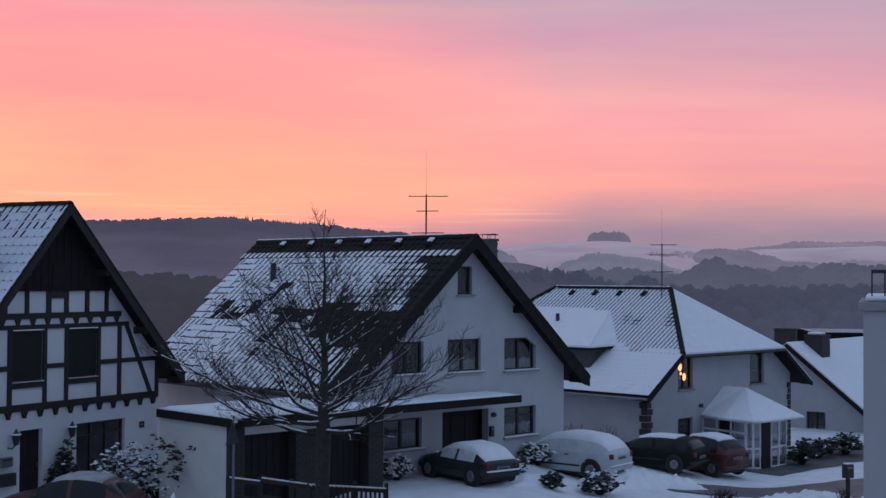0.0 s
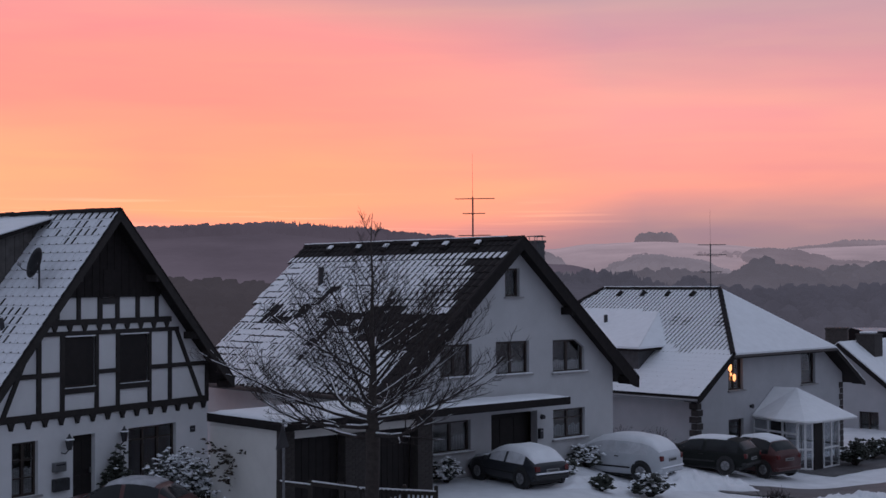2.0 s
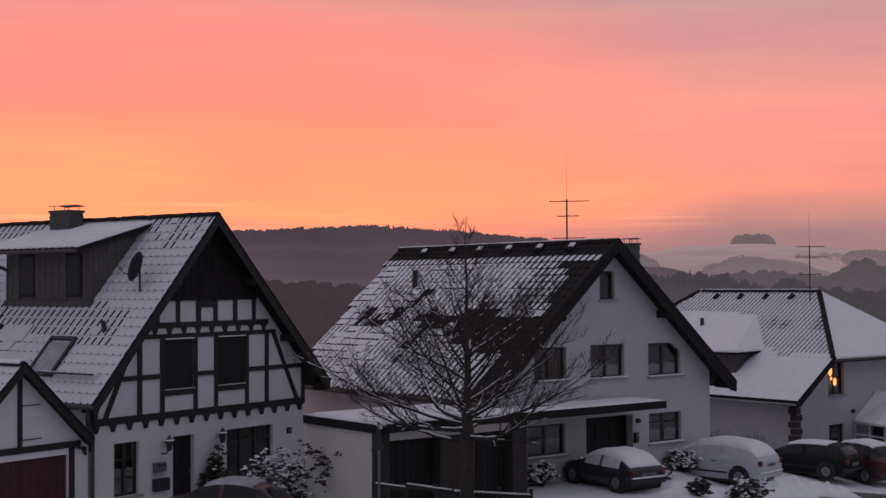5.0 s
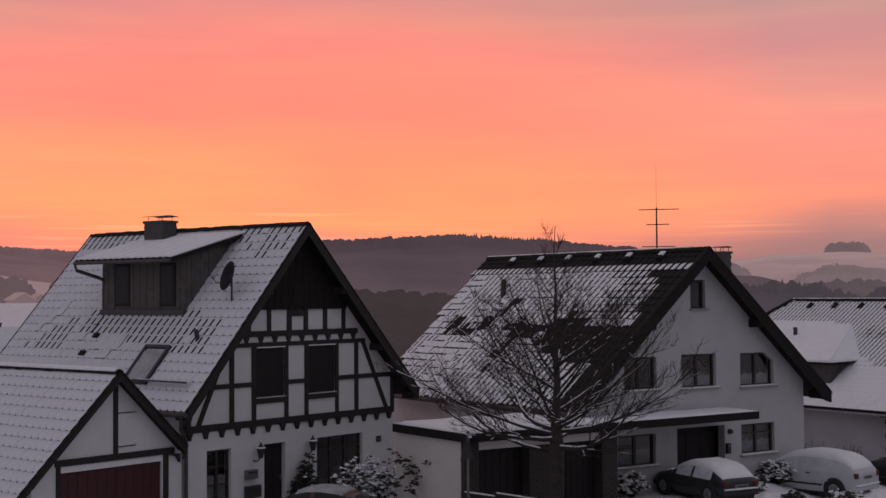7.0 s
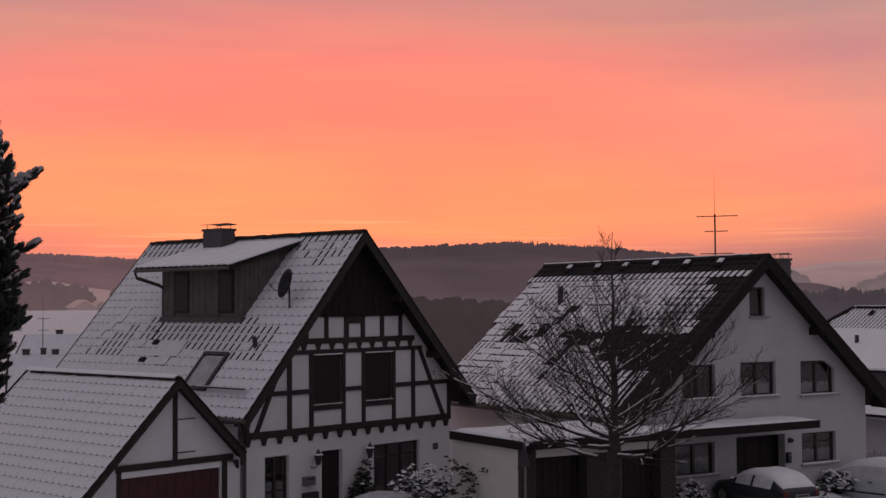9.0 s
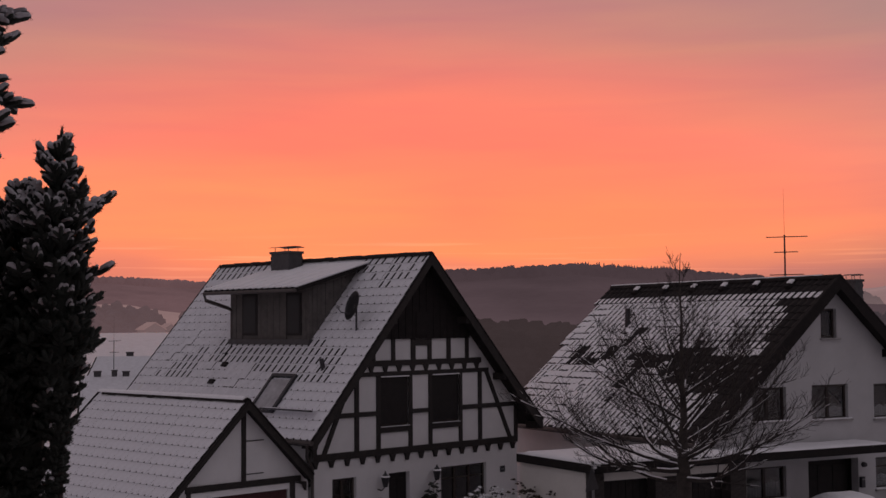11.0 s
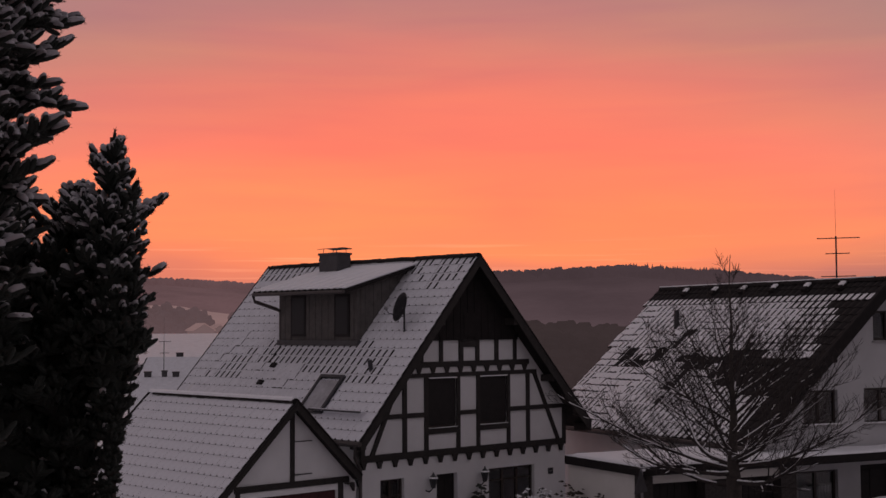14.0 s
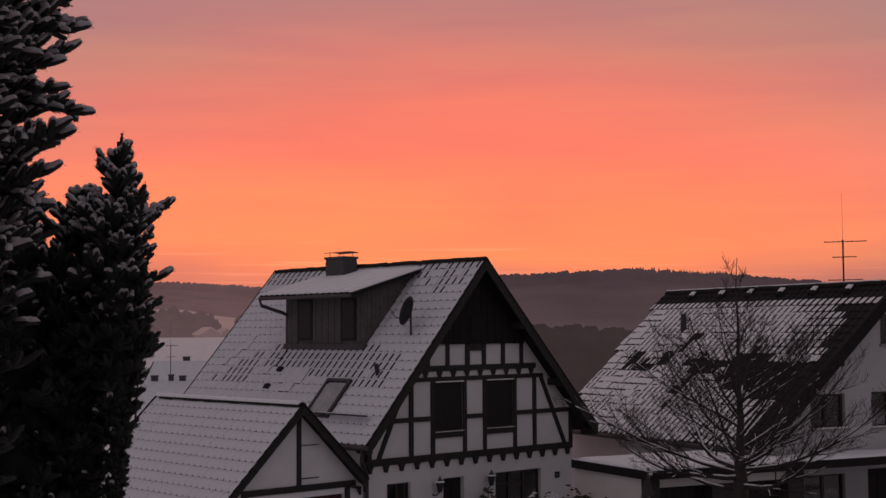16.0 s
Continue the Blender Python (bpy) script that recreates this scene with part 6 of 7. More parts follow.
# ================= street, forecourt, banks =================
def strip(name, a, b, w0, w1, material, label, lift=0.02, step=0.5):
    """A draped band of ground from a to b, w0 to w1 off its line."""
    a, b = Vector((*a, 0)), Vector((*b, 0))
    d = (b - a).normalized()
    s = Vector((d.y, -d.x, 0))
    n, k = int((b - a).length / step), 6
    vs, fs = [], []
    for i in range(n + 1):
        for j in range(k + 1):
            e = 0.25 * noise.noise((i * 0.31, j * 5.0, 2)) if j in (0, k) else 0.0
            p = a + d * (i * step) + s * (w0 + (w1 - w0) * j / k + e)
            vs.append((p.x, p.y, ground_z(p.x, p.y) + lift))
    for i in range(n):
        for j in range(k):
            q = i * (k + 1) + j
            fs.append((q, q + 1, q + k + 2, q + k + 1))
    return tagged(raw(name, vs, fs, material, smooth=True), label, name, "", "structure")


def slush_mat():
    m = mat("slushy_asphalt", (0.055, 0.054, 0.06), 0.5, 0.3, 0.7, 0.4, 14, second=(0.12, 0.12, 0.13))
    return m


strip("road", (-16, 22.7), (34, 67.4), 1.7, 6.9, slush_mat(), "wet asphalt street with slush and tyre-worn snow", lift=0.03)
strip("road", (6.6, 46.0), (40, 64.8), 0.0, 2.3, slush_mat(), "dark wet side street between banks of snow", lift=0.035)
strip("driveway", (13.2, 52.2), (22, 61), -3.2, 0.2, PAVING, "dark wet paving beside the porch", lift=0.025)


def snow_bank(x, y, lx, ly, h, rot, seed, label):
    """An uneven heap of ploughed snow."""
    bm = bmesh.new()
    n, k = 40, 16
    g = []
    for i in range(n + 1):
        row = []
        for j in range(k + 1):
            u, v = i / n * 2 - 1, j / k * 2 - 1
            e = max(0.0, 1 - u * u) * max(0.0, 1 - v * v)
            z = h * e ** 0.6 * (0.75 + 0.5 * noise.noise((u * 3.1, v * 2.0, seed)) + 0.45 * noise.noise((u * 9, v * 5, seed)) + 0.2 * noise.noise((u * 19, v * 9, seed)))
            px, py = u * lx, v * ly
            c, s = math.cos(radians(rot)), math.sin(radians(rot))
            gx, gy = x + px * c - py * s, y + px * s + py * c
            row.append(bm.verts.new((gx - x, gy - y, ground_z(gx, gy) - 0.06 + z)))
        g.append(row)
    for i in range(n):
        for j in range(k):
            bm.faces.new((g[i][j], g[i + 1][j], g[i + 1][j + 1], g[i][j + 1]))
    ob = part("snow_bank", bm, SNOW, None, smooth=True)
    ob.location = (x, y, 0)
    return tagged(ob, label, "snow bank", "snow banks")


snow_bank(6.95, 44.9, 2.6, 0.85, 0.62, 42, 1, "heap of ploughed snow beside the parked cars")
snow_bank(3.6, 41.4, 2.6, 0.7, 0.33, 40, 2, "low heap of ploughed snow along the forecourt")
snow_bank(12.6, 46.0, 2.0, 0.6, 0.40, 28, 3, "snow-covered verge beside the street")
snow_bank(14.3, 44.4, 1.6, 0.7, 0.4, 40, 4, "snow-covered verge beside the street")
snow_bank(-3.9, 33.0, 1.9, 0.8, 1.0, 5, 5, "snow heap at the fence by the tree")
snow_bank(-6.9, 34.5, 1.2, 0.8, 0.9, 10, 6, "snow heap beside the garage wall")

# ================= cars =================
RUBBER = mat("tyre_rubber", (0.02, 0.02, 0.02), 0.85, 0.2, 8)
RIM = mat("wheel_rim", (0.28, 0.28, 0.29), 0.4, 0.2, 8, metal=0.6)
CARGLASS = mat("dark_car_glass", (0.012, 0.013, 0.015), 0.15, 0.2, 3, spec=0.3)
FROST = mat("snow_filmed_car_glass", (0.56, 0.57, 0.60), 0.6, 0.2, 3.0, 0.2, 20)
TRIM = mat("black_plastic_trim", (0.02, 0.02, 0.021), 0.6, 0.2, 9)
REDLENS = mat("tail_light_red", (0.10, 0.012, 0.012), 0.25, 0.2, 9)
PLATE = mat("number_plate", (0.22, 0.22, 0.22), 0.5, 0.1, 5)


def car(x, y, heading, L, W, H, paint, label, kind="hatch", cover=(0.0, 1.0), frosted=True, z=None, snow=None):
    """A parked car: body lofted along its length, panes, wheels, lights, bumpers, and the snow lying on it."""
    gz = ground_z(x, y) if z is None else z
    e = thing("car", pose(x, y, gz, 0, 0, heading), label, "car", "parked cars")
    f, r = L / 2, -L / 2
    belt = 0.61 * H
    # top line from tail to nose, as parts of length and height
    tops = {"hatch": ((0, 0.60), (0.03, 0.67), (0.075, 0.76), (0.15, 0.90), (0.24, 0.97), (0.36, 1.0), (0.47, 0.985), (0.56, 0.93), (0.64, 0.82), (0.72, 0.685), (0.80, 0.645), (0.90, 0.59), (0.96, 0.52), (1.0, 0.40)),
            "estate": ((0, 0.60), (0.02, 0.68), (0.045, 0.80), (0.09, 0.93), (0.16, 0.985), (0.32, 1.0), (0.46, 0.985), (0.55, 0.94), (0.63, 0.82), (0.71, 0.675), (0.80, 0.64), (0.90, 0.59), (0.96, 0.52), (1.0, 0.40)),
            "van": ((0, 0.58), (0.02, 0.66), (0.06, 0.78), (0.12, 0.90), (0.20, 0.965), (0.34, 1.0), (0.50, 0.99), (0.60, 0.945), (0.69, 0.83), (0.77, 0.70), (0.84, 0.655), (0.92, 0.59), (0.97, 0.50), (1.0, 0.40))}[kind]

    def top(t):
        for (a, va), (b, vb) in zip(tops, tops[1:]):
            if t <= b:
                return H * (va + (vb - va) * (t - a) / (b - a))
        return H * tops[-1][1]

    def half(t):
        return W / 2 * (1 - 0.16 * abs(2 * t - 1) ** 5)

    def section(t, grow=0.0):
        """Half a cross-section, sill to roof middle."""
        w, zt = half(t) + grow, top(t) + grow
        zs = 0.20 + 0.10 * abs(2 * t - 1) ** 6
        bl = min(belt + 0.02 * (t - 0.5), zt - 0.05)
        cab = max(0.0, zt - bl - 0.06)
        k = min(1.0, cab / (0.35 * H))
        return [(w * 0.88, zs), (w * 0.975, zs + 0.12), (w, (zs + bl) / 2 + 0.04), (w * 0.985, bl - 0.04), (w * 0.955, bl),
                (w * (0.93 - 0.05 * k), bl + (zt - bl) * 0.30), (w * (0.90 - 0.13 * k), bl + (zt - bl) * 0.68), (w * (0.80 - 0.14 * k), bl + (zt - bl) * 0.90),
                (w * (0.55 - 0.08 * k), bl + (zt - bl) * 0.985), (0.0, zt)]

    def loft(ts, lo, hi, grow, sides=(-1, 1), close=False):
        bm = bmesh.new()
        for sg in sides:
            rows = []
            for t in ts:
                rows.append([bm.verts.new((r + L * t, sg * p[0], p[1])) for p in section(t, grow)[lo:hi]])
            for a, b in zip(rows, rows[1:]):
                for k in range(len(a) - 1):
                    q = (a[k], a[k + 1], b[k + 1], b[k])
                    bm.faces.new(q if sg > 0 else q[::-1])
            if close:
                for row in (rows[0], rows[-1]):
                    m0, m1 = [bm.verts.new((v.co.x, 0, v.co.z)) for v in (row[0], row[-1])]
                    mid = [bm.verts.new((v.co.x, 0, v.co.z)) for v in row[1:-1]]
                    mm = [m0] + mid + [m1]
                    for k in range(len(row) - 1):
                        bm.faces.new((row[k], row[k + 1], mm[k + 1], mm[k]))
        bmesh.ops.remove_doubles(bm, verts=bm.verts, dist=1e-4)
        bmesh.ops.recalc_face_normals(bm, faces=bm.faces)
        return bm

    full = [k / 44 for k in range(45)]
    body = part("body", loft(full, 0, 10, 0.0, close=True), paint, e, smooth=True)
    glass = FROST if frosted else CARGLASS

    def pane(name, t0, t1, lo, hi, sides):
        bm = loft([t0 + (t1 - t0) * k / 8 for k in range(9)], lo, hi, 0.006, sides)
        part(name, bm, glass, e, smooth=True)
    span = {"hatch": (0.16, 0.40, 0.43, 0.64), "estate": (0.08, 0.38, 0.41, 0.62), "van": (0.13, 0.40, 0.43, 0.68)}[kind]
    rear = {"hatch": (0.05, 0.155), "estate": (0.025, 0.085), "van": (0.035, 0.12)}[kind]
    scr = {"hatch": (0.575, 0.70), "estate": (0.565, 0.69), "van": (0.61, 0.75)}[kind]
    for sg in (-1, 1):
        pane("side_window", span[0], span[1], 4, 8, (sg,))
        pane("side_window", span[2], span[3], 4, 8, (sg,))
    pane("rear_window", *rear, 6, 10, (-1, 1))
    pane("windscreen", *scr, 6, 10, (-1, 1))
    # wheels with arches
    wr = 0.29 if kind != "van" else 0.31
    for t in (0.185, 0.815):
        wx, hw = r + L * t, half(t)
        for sgn in (-1, 1):
            bm = bmesh.new()
            m = Matrix.Translation((wx, sgn * (hw - 0.05), wr + 0.01)) @ pose(0, 0, 0, 90, 0, 0)
            bmesh.ops.create_cone(bm, segments=26, radius1=wr + 0.065, radius2=wr + 0.065, depth=0.115, cap_ends=True, matrix=m)
            part("wheel_arch", bm, TRIM, body)
            bm = bmesh.new()
            m = Matrix.Translation((wx, sgn * (hw - 0.075), wr)) @ pose(0, 0, 0, 90, 0, 0)
            bmesh.ops.create_cone(bm, segments=26, radius1=wr, radius2=wr, depth=0.19, cap_ends=True, matrix=m)
            bmesh.ops.bevel(bm, geom=[ed for ed in bm.edges if ed.calc_face_angle(0) > 1], offset=0.03, segments=2, affect="EDGES")
            wh = part("wheel", bm, RUBBER, e)
            bm = bmesh.new()
            m = Matrix.Translation((wx, sgn * (hw + 0.016), wr)) @ pose(0, 0, 0, 90 if sgn < 0 else -90, 0, 0)
            bmesh.ops.create_cone(bm, segments=20, radius1=wr * 0.66, radius2=wr * 0.55, depth=0.03, cap_ends=True, matrix=m)
            part("rim", bm, RIM, wh)
            bm = bmesh.new()
            for k in range(5):
                box(bm, -0.028, 0.028, 0, wr * 0.56, 0.0, 0.022, m @ pose(0, 0, 0, 0, 0, 72 * k))
            part("spokes", bm, METAL, wh)
    for t0, t1, nm in ((-0.004, 0.05, "rear_bumper"), (0.95, 1.0, "front_bumper")):
        bm = bmesh.new()
        xx = r + L * (t0 + t1) / 2
        box(bm, xx - 0.11, xx + 0.11, -W / 2 * 0.9, W / 2 * 0.9, 0.27, 0.45, bevel=0.06)
        part(nm, bm, TRIM if kind != "van" else paint, e)
    for sgn in (-1, 1):
        yy = sgn * (half(0.02) - 0.10)
        part("tail_light", boxed(r - 0.012, r + 0.16, yy - 0.09, yy + 0.09, belt - 0.20, belt - 0.01, bevel=0.03), REDLENS, e)
        part("headlight", boxed(f - 0.26, f - 0.05, sgn * (W / 2 - 0.27) - 0.15, sgn * (W / 2 - 0.27) + 0.15, 0.42 * H, 0.53 * H, bevel=0.04), FROST, e)
        part("mirror", boxed(r + L * 0.635, r + L * 0.635 + 0.12, sgn * (W / 2 + 0.07) - 0.08, sgn * (W / 2 + 0.07) + 0.08, belt + 0.0, belt + 0.13, bevel=0.035), TRIM, e)
        part("door_handle", boxed(r + L * 0.40, r + L * 0.40 + 0.15, sgn * (half(0.4)) - 0.015, sgn * (half(0.4)) + 0.015, belt - 0.12, belt - 0.09), TRIM, e)
        part("side_strip", boxed(r + L * 0.29, r + L * 0.71, sgn * half(0.5) - 0.012, sgn * half(0.5) + 0.012, 0.40, 0.455, bevel=0.008), TRIM, e)
    zp = 0.50 if kind != "van" else 0.66
    pl = part("number_plate", boxed(r - 0.03, r - 0.005, -0.24, 0.24, zp, zp + 0.10), PLATE, e)
    part("bar", boxed(r - 0.034, r - 0.03, -0.19, 0.19, zp + 0.03, zp + 0.07), TRIM, pl)
    part("underbody", boxed(r + 0.3, f - 0.3, -W / 2 + 0.15, W / 2 - 0.15, 0.12, 0.28), TRIM, e)
    # snow lying along the top, thicker in the middle
    t1, t0 = 1 - cover[0] * 0.97 - 0.02, max(0.03, 1 - cover[1])
    bm = bmesh.new()
    rows = []
    steps = [t0 + (t1 - t0) * k / 40 for k in range(41)]
    for n_, t in enumerate(steps):
        sec = section(t, 0.0)[(6 if frosted else 7):]
        pts = [(q[0], q[1]) for q in sec] + [(-q[0], q[1]) for q in sec[-2::-1]]
        row = []
        for k, (py, pz) in enumerate(pts):
            th = 0.012 if k in (0, len(pts) - 1) or n_ in (0, 40) else 0.05 + 0.02 * noise.noise((t * 9, py * 4, L))
            row.append(bm.verts.new((r + L * t, py, pz + th)))
        rows.append(row)
    for a, b in zip(rows, rows[1:]):
        for k in range(len(a) - 1):
            bm.faces.new((a[k], a[k + 1], b[k + 1], b[k]))
    rr = bmesh.ops.extrude_edge_only(bm, edges=[ed for ed in bm.edges if ed.is_boundary])
    for v in rr["geom"]:
        if isinstance(v, bmesh.types.BMVert):
            v.co.z -= 0.04
    bmesh.ops.recalc_face_normals(bm, faces=bm.faces)
    part("snow_cover", bm, snow or SNOW, e, "snow lying on the car", smooth=True)
    if frosted:
        part("bumper_snow", boxed(r - 0.06, r + 0.12, -W / 2 * 0.84, W / 2 * 0.84, 0.452, 0.50, bevel=0.02), SNOW, e)
        for sgn in (-1, 1):
            part("mirror_snow", boxed(r + L * 0.635, r + L * 0.635 + 0.11, sgn * (W / 2 + 0.07) - 0.07, sgn * (W / 2 + 0.07) + 0.07, belt + 0.131, belt + 0.165, bevel=0.015), SNOW, e)
    return e


DARKPAINT = mat("dark_blue_grey_car_paint", (0.022, 0.024, 0.03), 0.3, 0.15, 2)
SILVER = mat("silver_car_paint", (0.50, 0.52, 0.55), 0.35, 0.08, 2)
GREENP = mat("dark_green_car_paint", (0.007, 0.009, 0.008), 0.6, 0.15, 2, spec=0.25)
REDP = mat("dark_red_car_paint", (0.060, 0.014, 0.014), 0.35, 0.15, 2)
car(0.80, 40.9, 127, 3.4, 1.48, 1.17, DARKPAINT, "dark hatchback under fresh snow parked before the house", "hatch", (0.0, 1.0))
car(4.42, 45.4, 143, 3.95, 1.66, 1.44, SILVER, "silver van-like car under snow beside the hedge", "van", (0.0, 1.0))
car(8.03, 50.97, 146, 4.2, 1.66, 1.26, GREENP, "dark green estate car with cleared windows", "estate", (0.42, 0.80), frosted=False)
car(10.25, 52.05, 128, 3.4, 1.58, 1.50, REDP, "dark red small car with snow on its roof", "van", (0.40, 0.86), frosted=False)
car(-9.85, 35.0, 172, 3.9, 1.66, 1.42, REDP, "dark red car with little snow before the half-timbered house", "hatch", (0.44, 0.80), frosted=False, z=-0.02, snow=THIN_SNOW)

# ================= bare tree =================
class Rods:
    """Collects many tapered twigs into one mesh."""

    def __init__(self):
        self.v, self.f = [], []

    def add(self, pts, r0, r1, sides=4):
        base = len(self.v)
        n = len(pts)
        for i, p in enumerate(pts):
            d = (pts[min(i + 1, n - 1)] - pts[max(i - 1, 0)])
            d = d.normalized() if d.length > 1e-6 else Vector((0, 0, 1))
            s = d.cross(Vector((0.3, 0.2, 1)) if abs(d.z) < 0.9 else Vector((1, 0, 0))).normalized()
            t = s.cross(d)
            r = r0[i] if r1 is None else r0 + (r1 - r0) * i / (n - 1)
            for k in range(sides):
                a = k * 2 * math.pi / sides
                q = p + (s * math.cos(a) + t * math.sin(a)) * r
                self.v.append((q.x, q.y, q.z))
        for i in range(n - 1):
            for k in range(sides):
                a, b = base + i * sides + k, base + i * sides + (k + 1) % sides
                self.f.append((a, b, b + sides, a + sides))
        self.f.append(tuple(base + (n - 1) * sides + k for k in range(sides)))


def branch_line(rnd, p, d, length, n, wander, lift):
    """Points and directions of a branch that bends upwards by lift over its length."""
    pts, dirs = [p.copy()], []
    dd = d.normalized()
    for i in range(n):
        dd = (dd + Vector((rnd.gauss(0, 1), rnd.gauss(0, 1), rnd.gauss(0, 0.7))) * wander + Vector((0, 0, lift / n))).normalized()
        pts.append(pts[-1] + dd * (length / n))
        dirs.append(dd.copy())
    return pts, dirs


def grow(rods, snow, rnd, p, d, length, r, level, lift):
    """A branch with side shoots left and right of it, four orders down to the twigs."""
    n = (9, 6, 4, 2)[level]
    pts, dirs = branch_line(rnd, p, d, length, n, (0.075, 0.10, 0.13, 0.10)[level], lift)
    end = max(0.0035, r * (0.22, 0.3, 0.45, 0.7)[level])
    rods.add(pts, r, end, (7, 5, 3, 3)[level])
    if level < 2:
        up = Vector((0, 0, 1))
        for i in range(n):                    # broken lengths of snow on the flatter stretches
            if abs(dirs[i].z) < 0.62 and pts[i].z < 6.0 and rnd.random() < (0.72 if level == 0 else 0.42):
                ri = r + (end - r) * i / n
                q0, q1 = pts[i] + up * ri * 0.8, pts[i + 1] + up * ri * 0.7
                snow.add([q0, q0.lerp(q1, 0.5) + up * 0.006, q1], ri * 0.55 + 0.003, ri * 0.45 + 0.003, 5)
    if level >= 3:
        return
    count = max(3, int(length * (4.2, 5.2, 7.0)[level]))
    flip = rnd.choice((-1, 1))
    for k in range(count):
        f = (0.22, 0.22, 0.15)[level] + (0.77, 0.76, 0.83)[level] * (k + 0.3 + 0.4 * rnd.random()) / count
        i = min(n - 1, int(f * n))
        q = pts[i].lerp(pts[i + 1], f * n - i)
        side = dirs[i].cross(Vector((0, 0, 1)))
        side = side.normalized() if side.length > 0.05 else Vector((1, 0, 0))
        over = side.cross(dirs[i])
        turn = rnd.uniform(-0.75, 0.75)
        flip = -flip
        nd = dirs[i] * 0.82 + (side * flip * math.cos(turn) + over * math.sin(turn)) * rnd.uniform(0.45, 0.85) + Vector((0, 0, 0.12))
        ln = (length * (0.50 - 0.34 * f) * rnd.uniform(0.75, 1.2), length * (0.55 - 0.36 * f) * rnd.uniform(0.7, 1.2), rnd.uniform(0.10, 0.26))[level]
        grow(rods, snow, rnd, q, nd, max(0.14, ln), max(0.0042, r * (1 - 0.75 * f) * 0.48), level + 1, 0.30)


def bare_tree(x, y, label, seed=4):
    rnd = random.Random(seed)
    e = thing("bare_tree", pose(x, y, ground_z(x, y)), label, "tree")
    bm = bmesh.new()
    spine = [(0, 0, -0.3), (0.02, 0, 0.4), (0.0, 0.02, 1.3), (0.03, 0, 2.2), (0.02, 0, 2.8), (0.0, 0, 3.4), (0.04, 0.03, 4.4), (0.0, 0, 5.4), (0.03, 0.03, 6.6), (-0.01, 0, 7.6), (0.03, 0, 8.3)]
    tube(bm, spine, [0.23, 0.19, 0.175, 0.18, 0.19, 0.125, 0.085, 0.055, 0.032, 0.016, 0.006], 12)
    for v in bm.verts:
        v.co += Vector((1, 1, 0)) * 0.016 * noise.noise(v.co * 3)
    part("trunk", bm, BARK, e, smooth=True)
    limbs = []
    for k in range(7):                       # low limbs: out, a little down, then up at the ends
        limbs.append((2.72 + 0.10 * k + rnd.uniform(-0.05, 0.05), k * 137.5 + 170, rnd.uniform(-5, 9), rnd.uniform(3.3, 4.1), rnd.uniform(0.046, 0.060), 0.85))
    for k in range(14):                      # middle limbs, steeper
        limbs.append((2.95 + 0.14 * k, k * 137.5 + 60, 14 + 1.9 * k + rnd.uniform(-6, 6), 4.15 - 0.10 * k + rnd.uniform(-0.2, 0.3), rnd.uniform(0.034, 0.046), 0.5))
    for k in range(15):                      # upper limbs along the leader
        limbs.append((4.1 + 0.26 * k, k * 137.5 + 25, rnd.uniform(40, 58), max(0.45, 2.8 - 0.2 * k), 0.026 - 0.0012 * k, 0.35))
    snow = Rods()
    for z, az, el, ln, r, lift in limbs:
        rods = Rods()
        a, b = radians(az), radians(el)
        grow(rods, snow, rnd, Vector((0, 0, z)), Vector((math.cos(a) * math.cos(b), math.sin(a) * math.cos(b), math.sin(b))), ln, r, 0, lift)
        raw("limb", rods.v, rods.f, TWIG, e)
    tagged(raw("limb_snow", snow.v, snow.f, SNOW, e, "broken lengths of snow on the limbs", smooth=True), kind="stuff")
    return e


bare_tree(-2.96, 32.87, "bare deciduous tree with snow lying on its lower limbs")

# ================= firs close to the window =================
class Needles:
    """Collects single needles, each a narrow spike of two faces."""

    def __init__(self):
        self.v, self.f = [], []

    def clothe(self, rnd, a, b, radius, length, count):
        d = (b - a).normalized()
        s = d.cross(Vector((0, 0, 1)))
        s = s.normalized() if s.length > 0.05 else Vector((1, 0, 0))
        t = s.cross(d)
        for _ in range(count):
            k = rnd.random()
            w = rnd.uniform(0, 6.283)
            o = s * math.cos(w) + t * math.sin(w)
            p = a.lerp(b, k) + o * radius * 0.7
            tip = p + (o * 0.75 + d * 0.75) * length * rnd.uniform(0.7, 1.15)
            e = o.cross(d) * 0.0022
            n = len(self.v)
            self.v.extend([tuple(p - e), tuple(p + e), tuple(tip)])
            self.f.append((n, n + 1, n + 2))


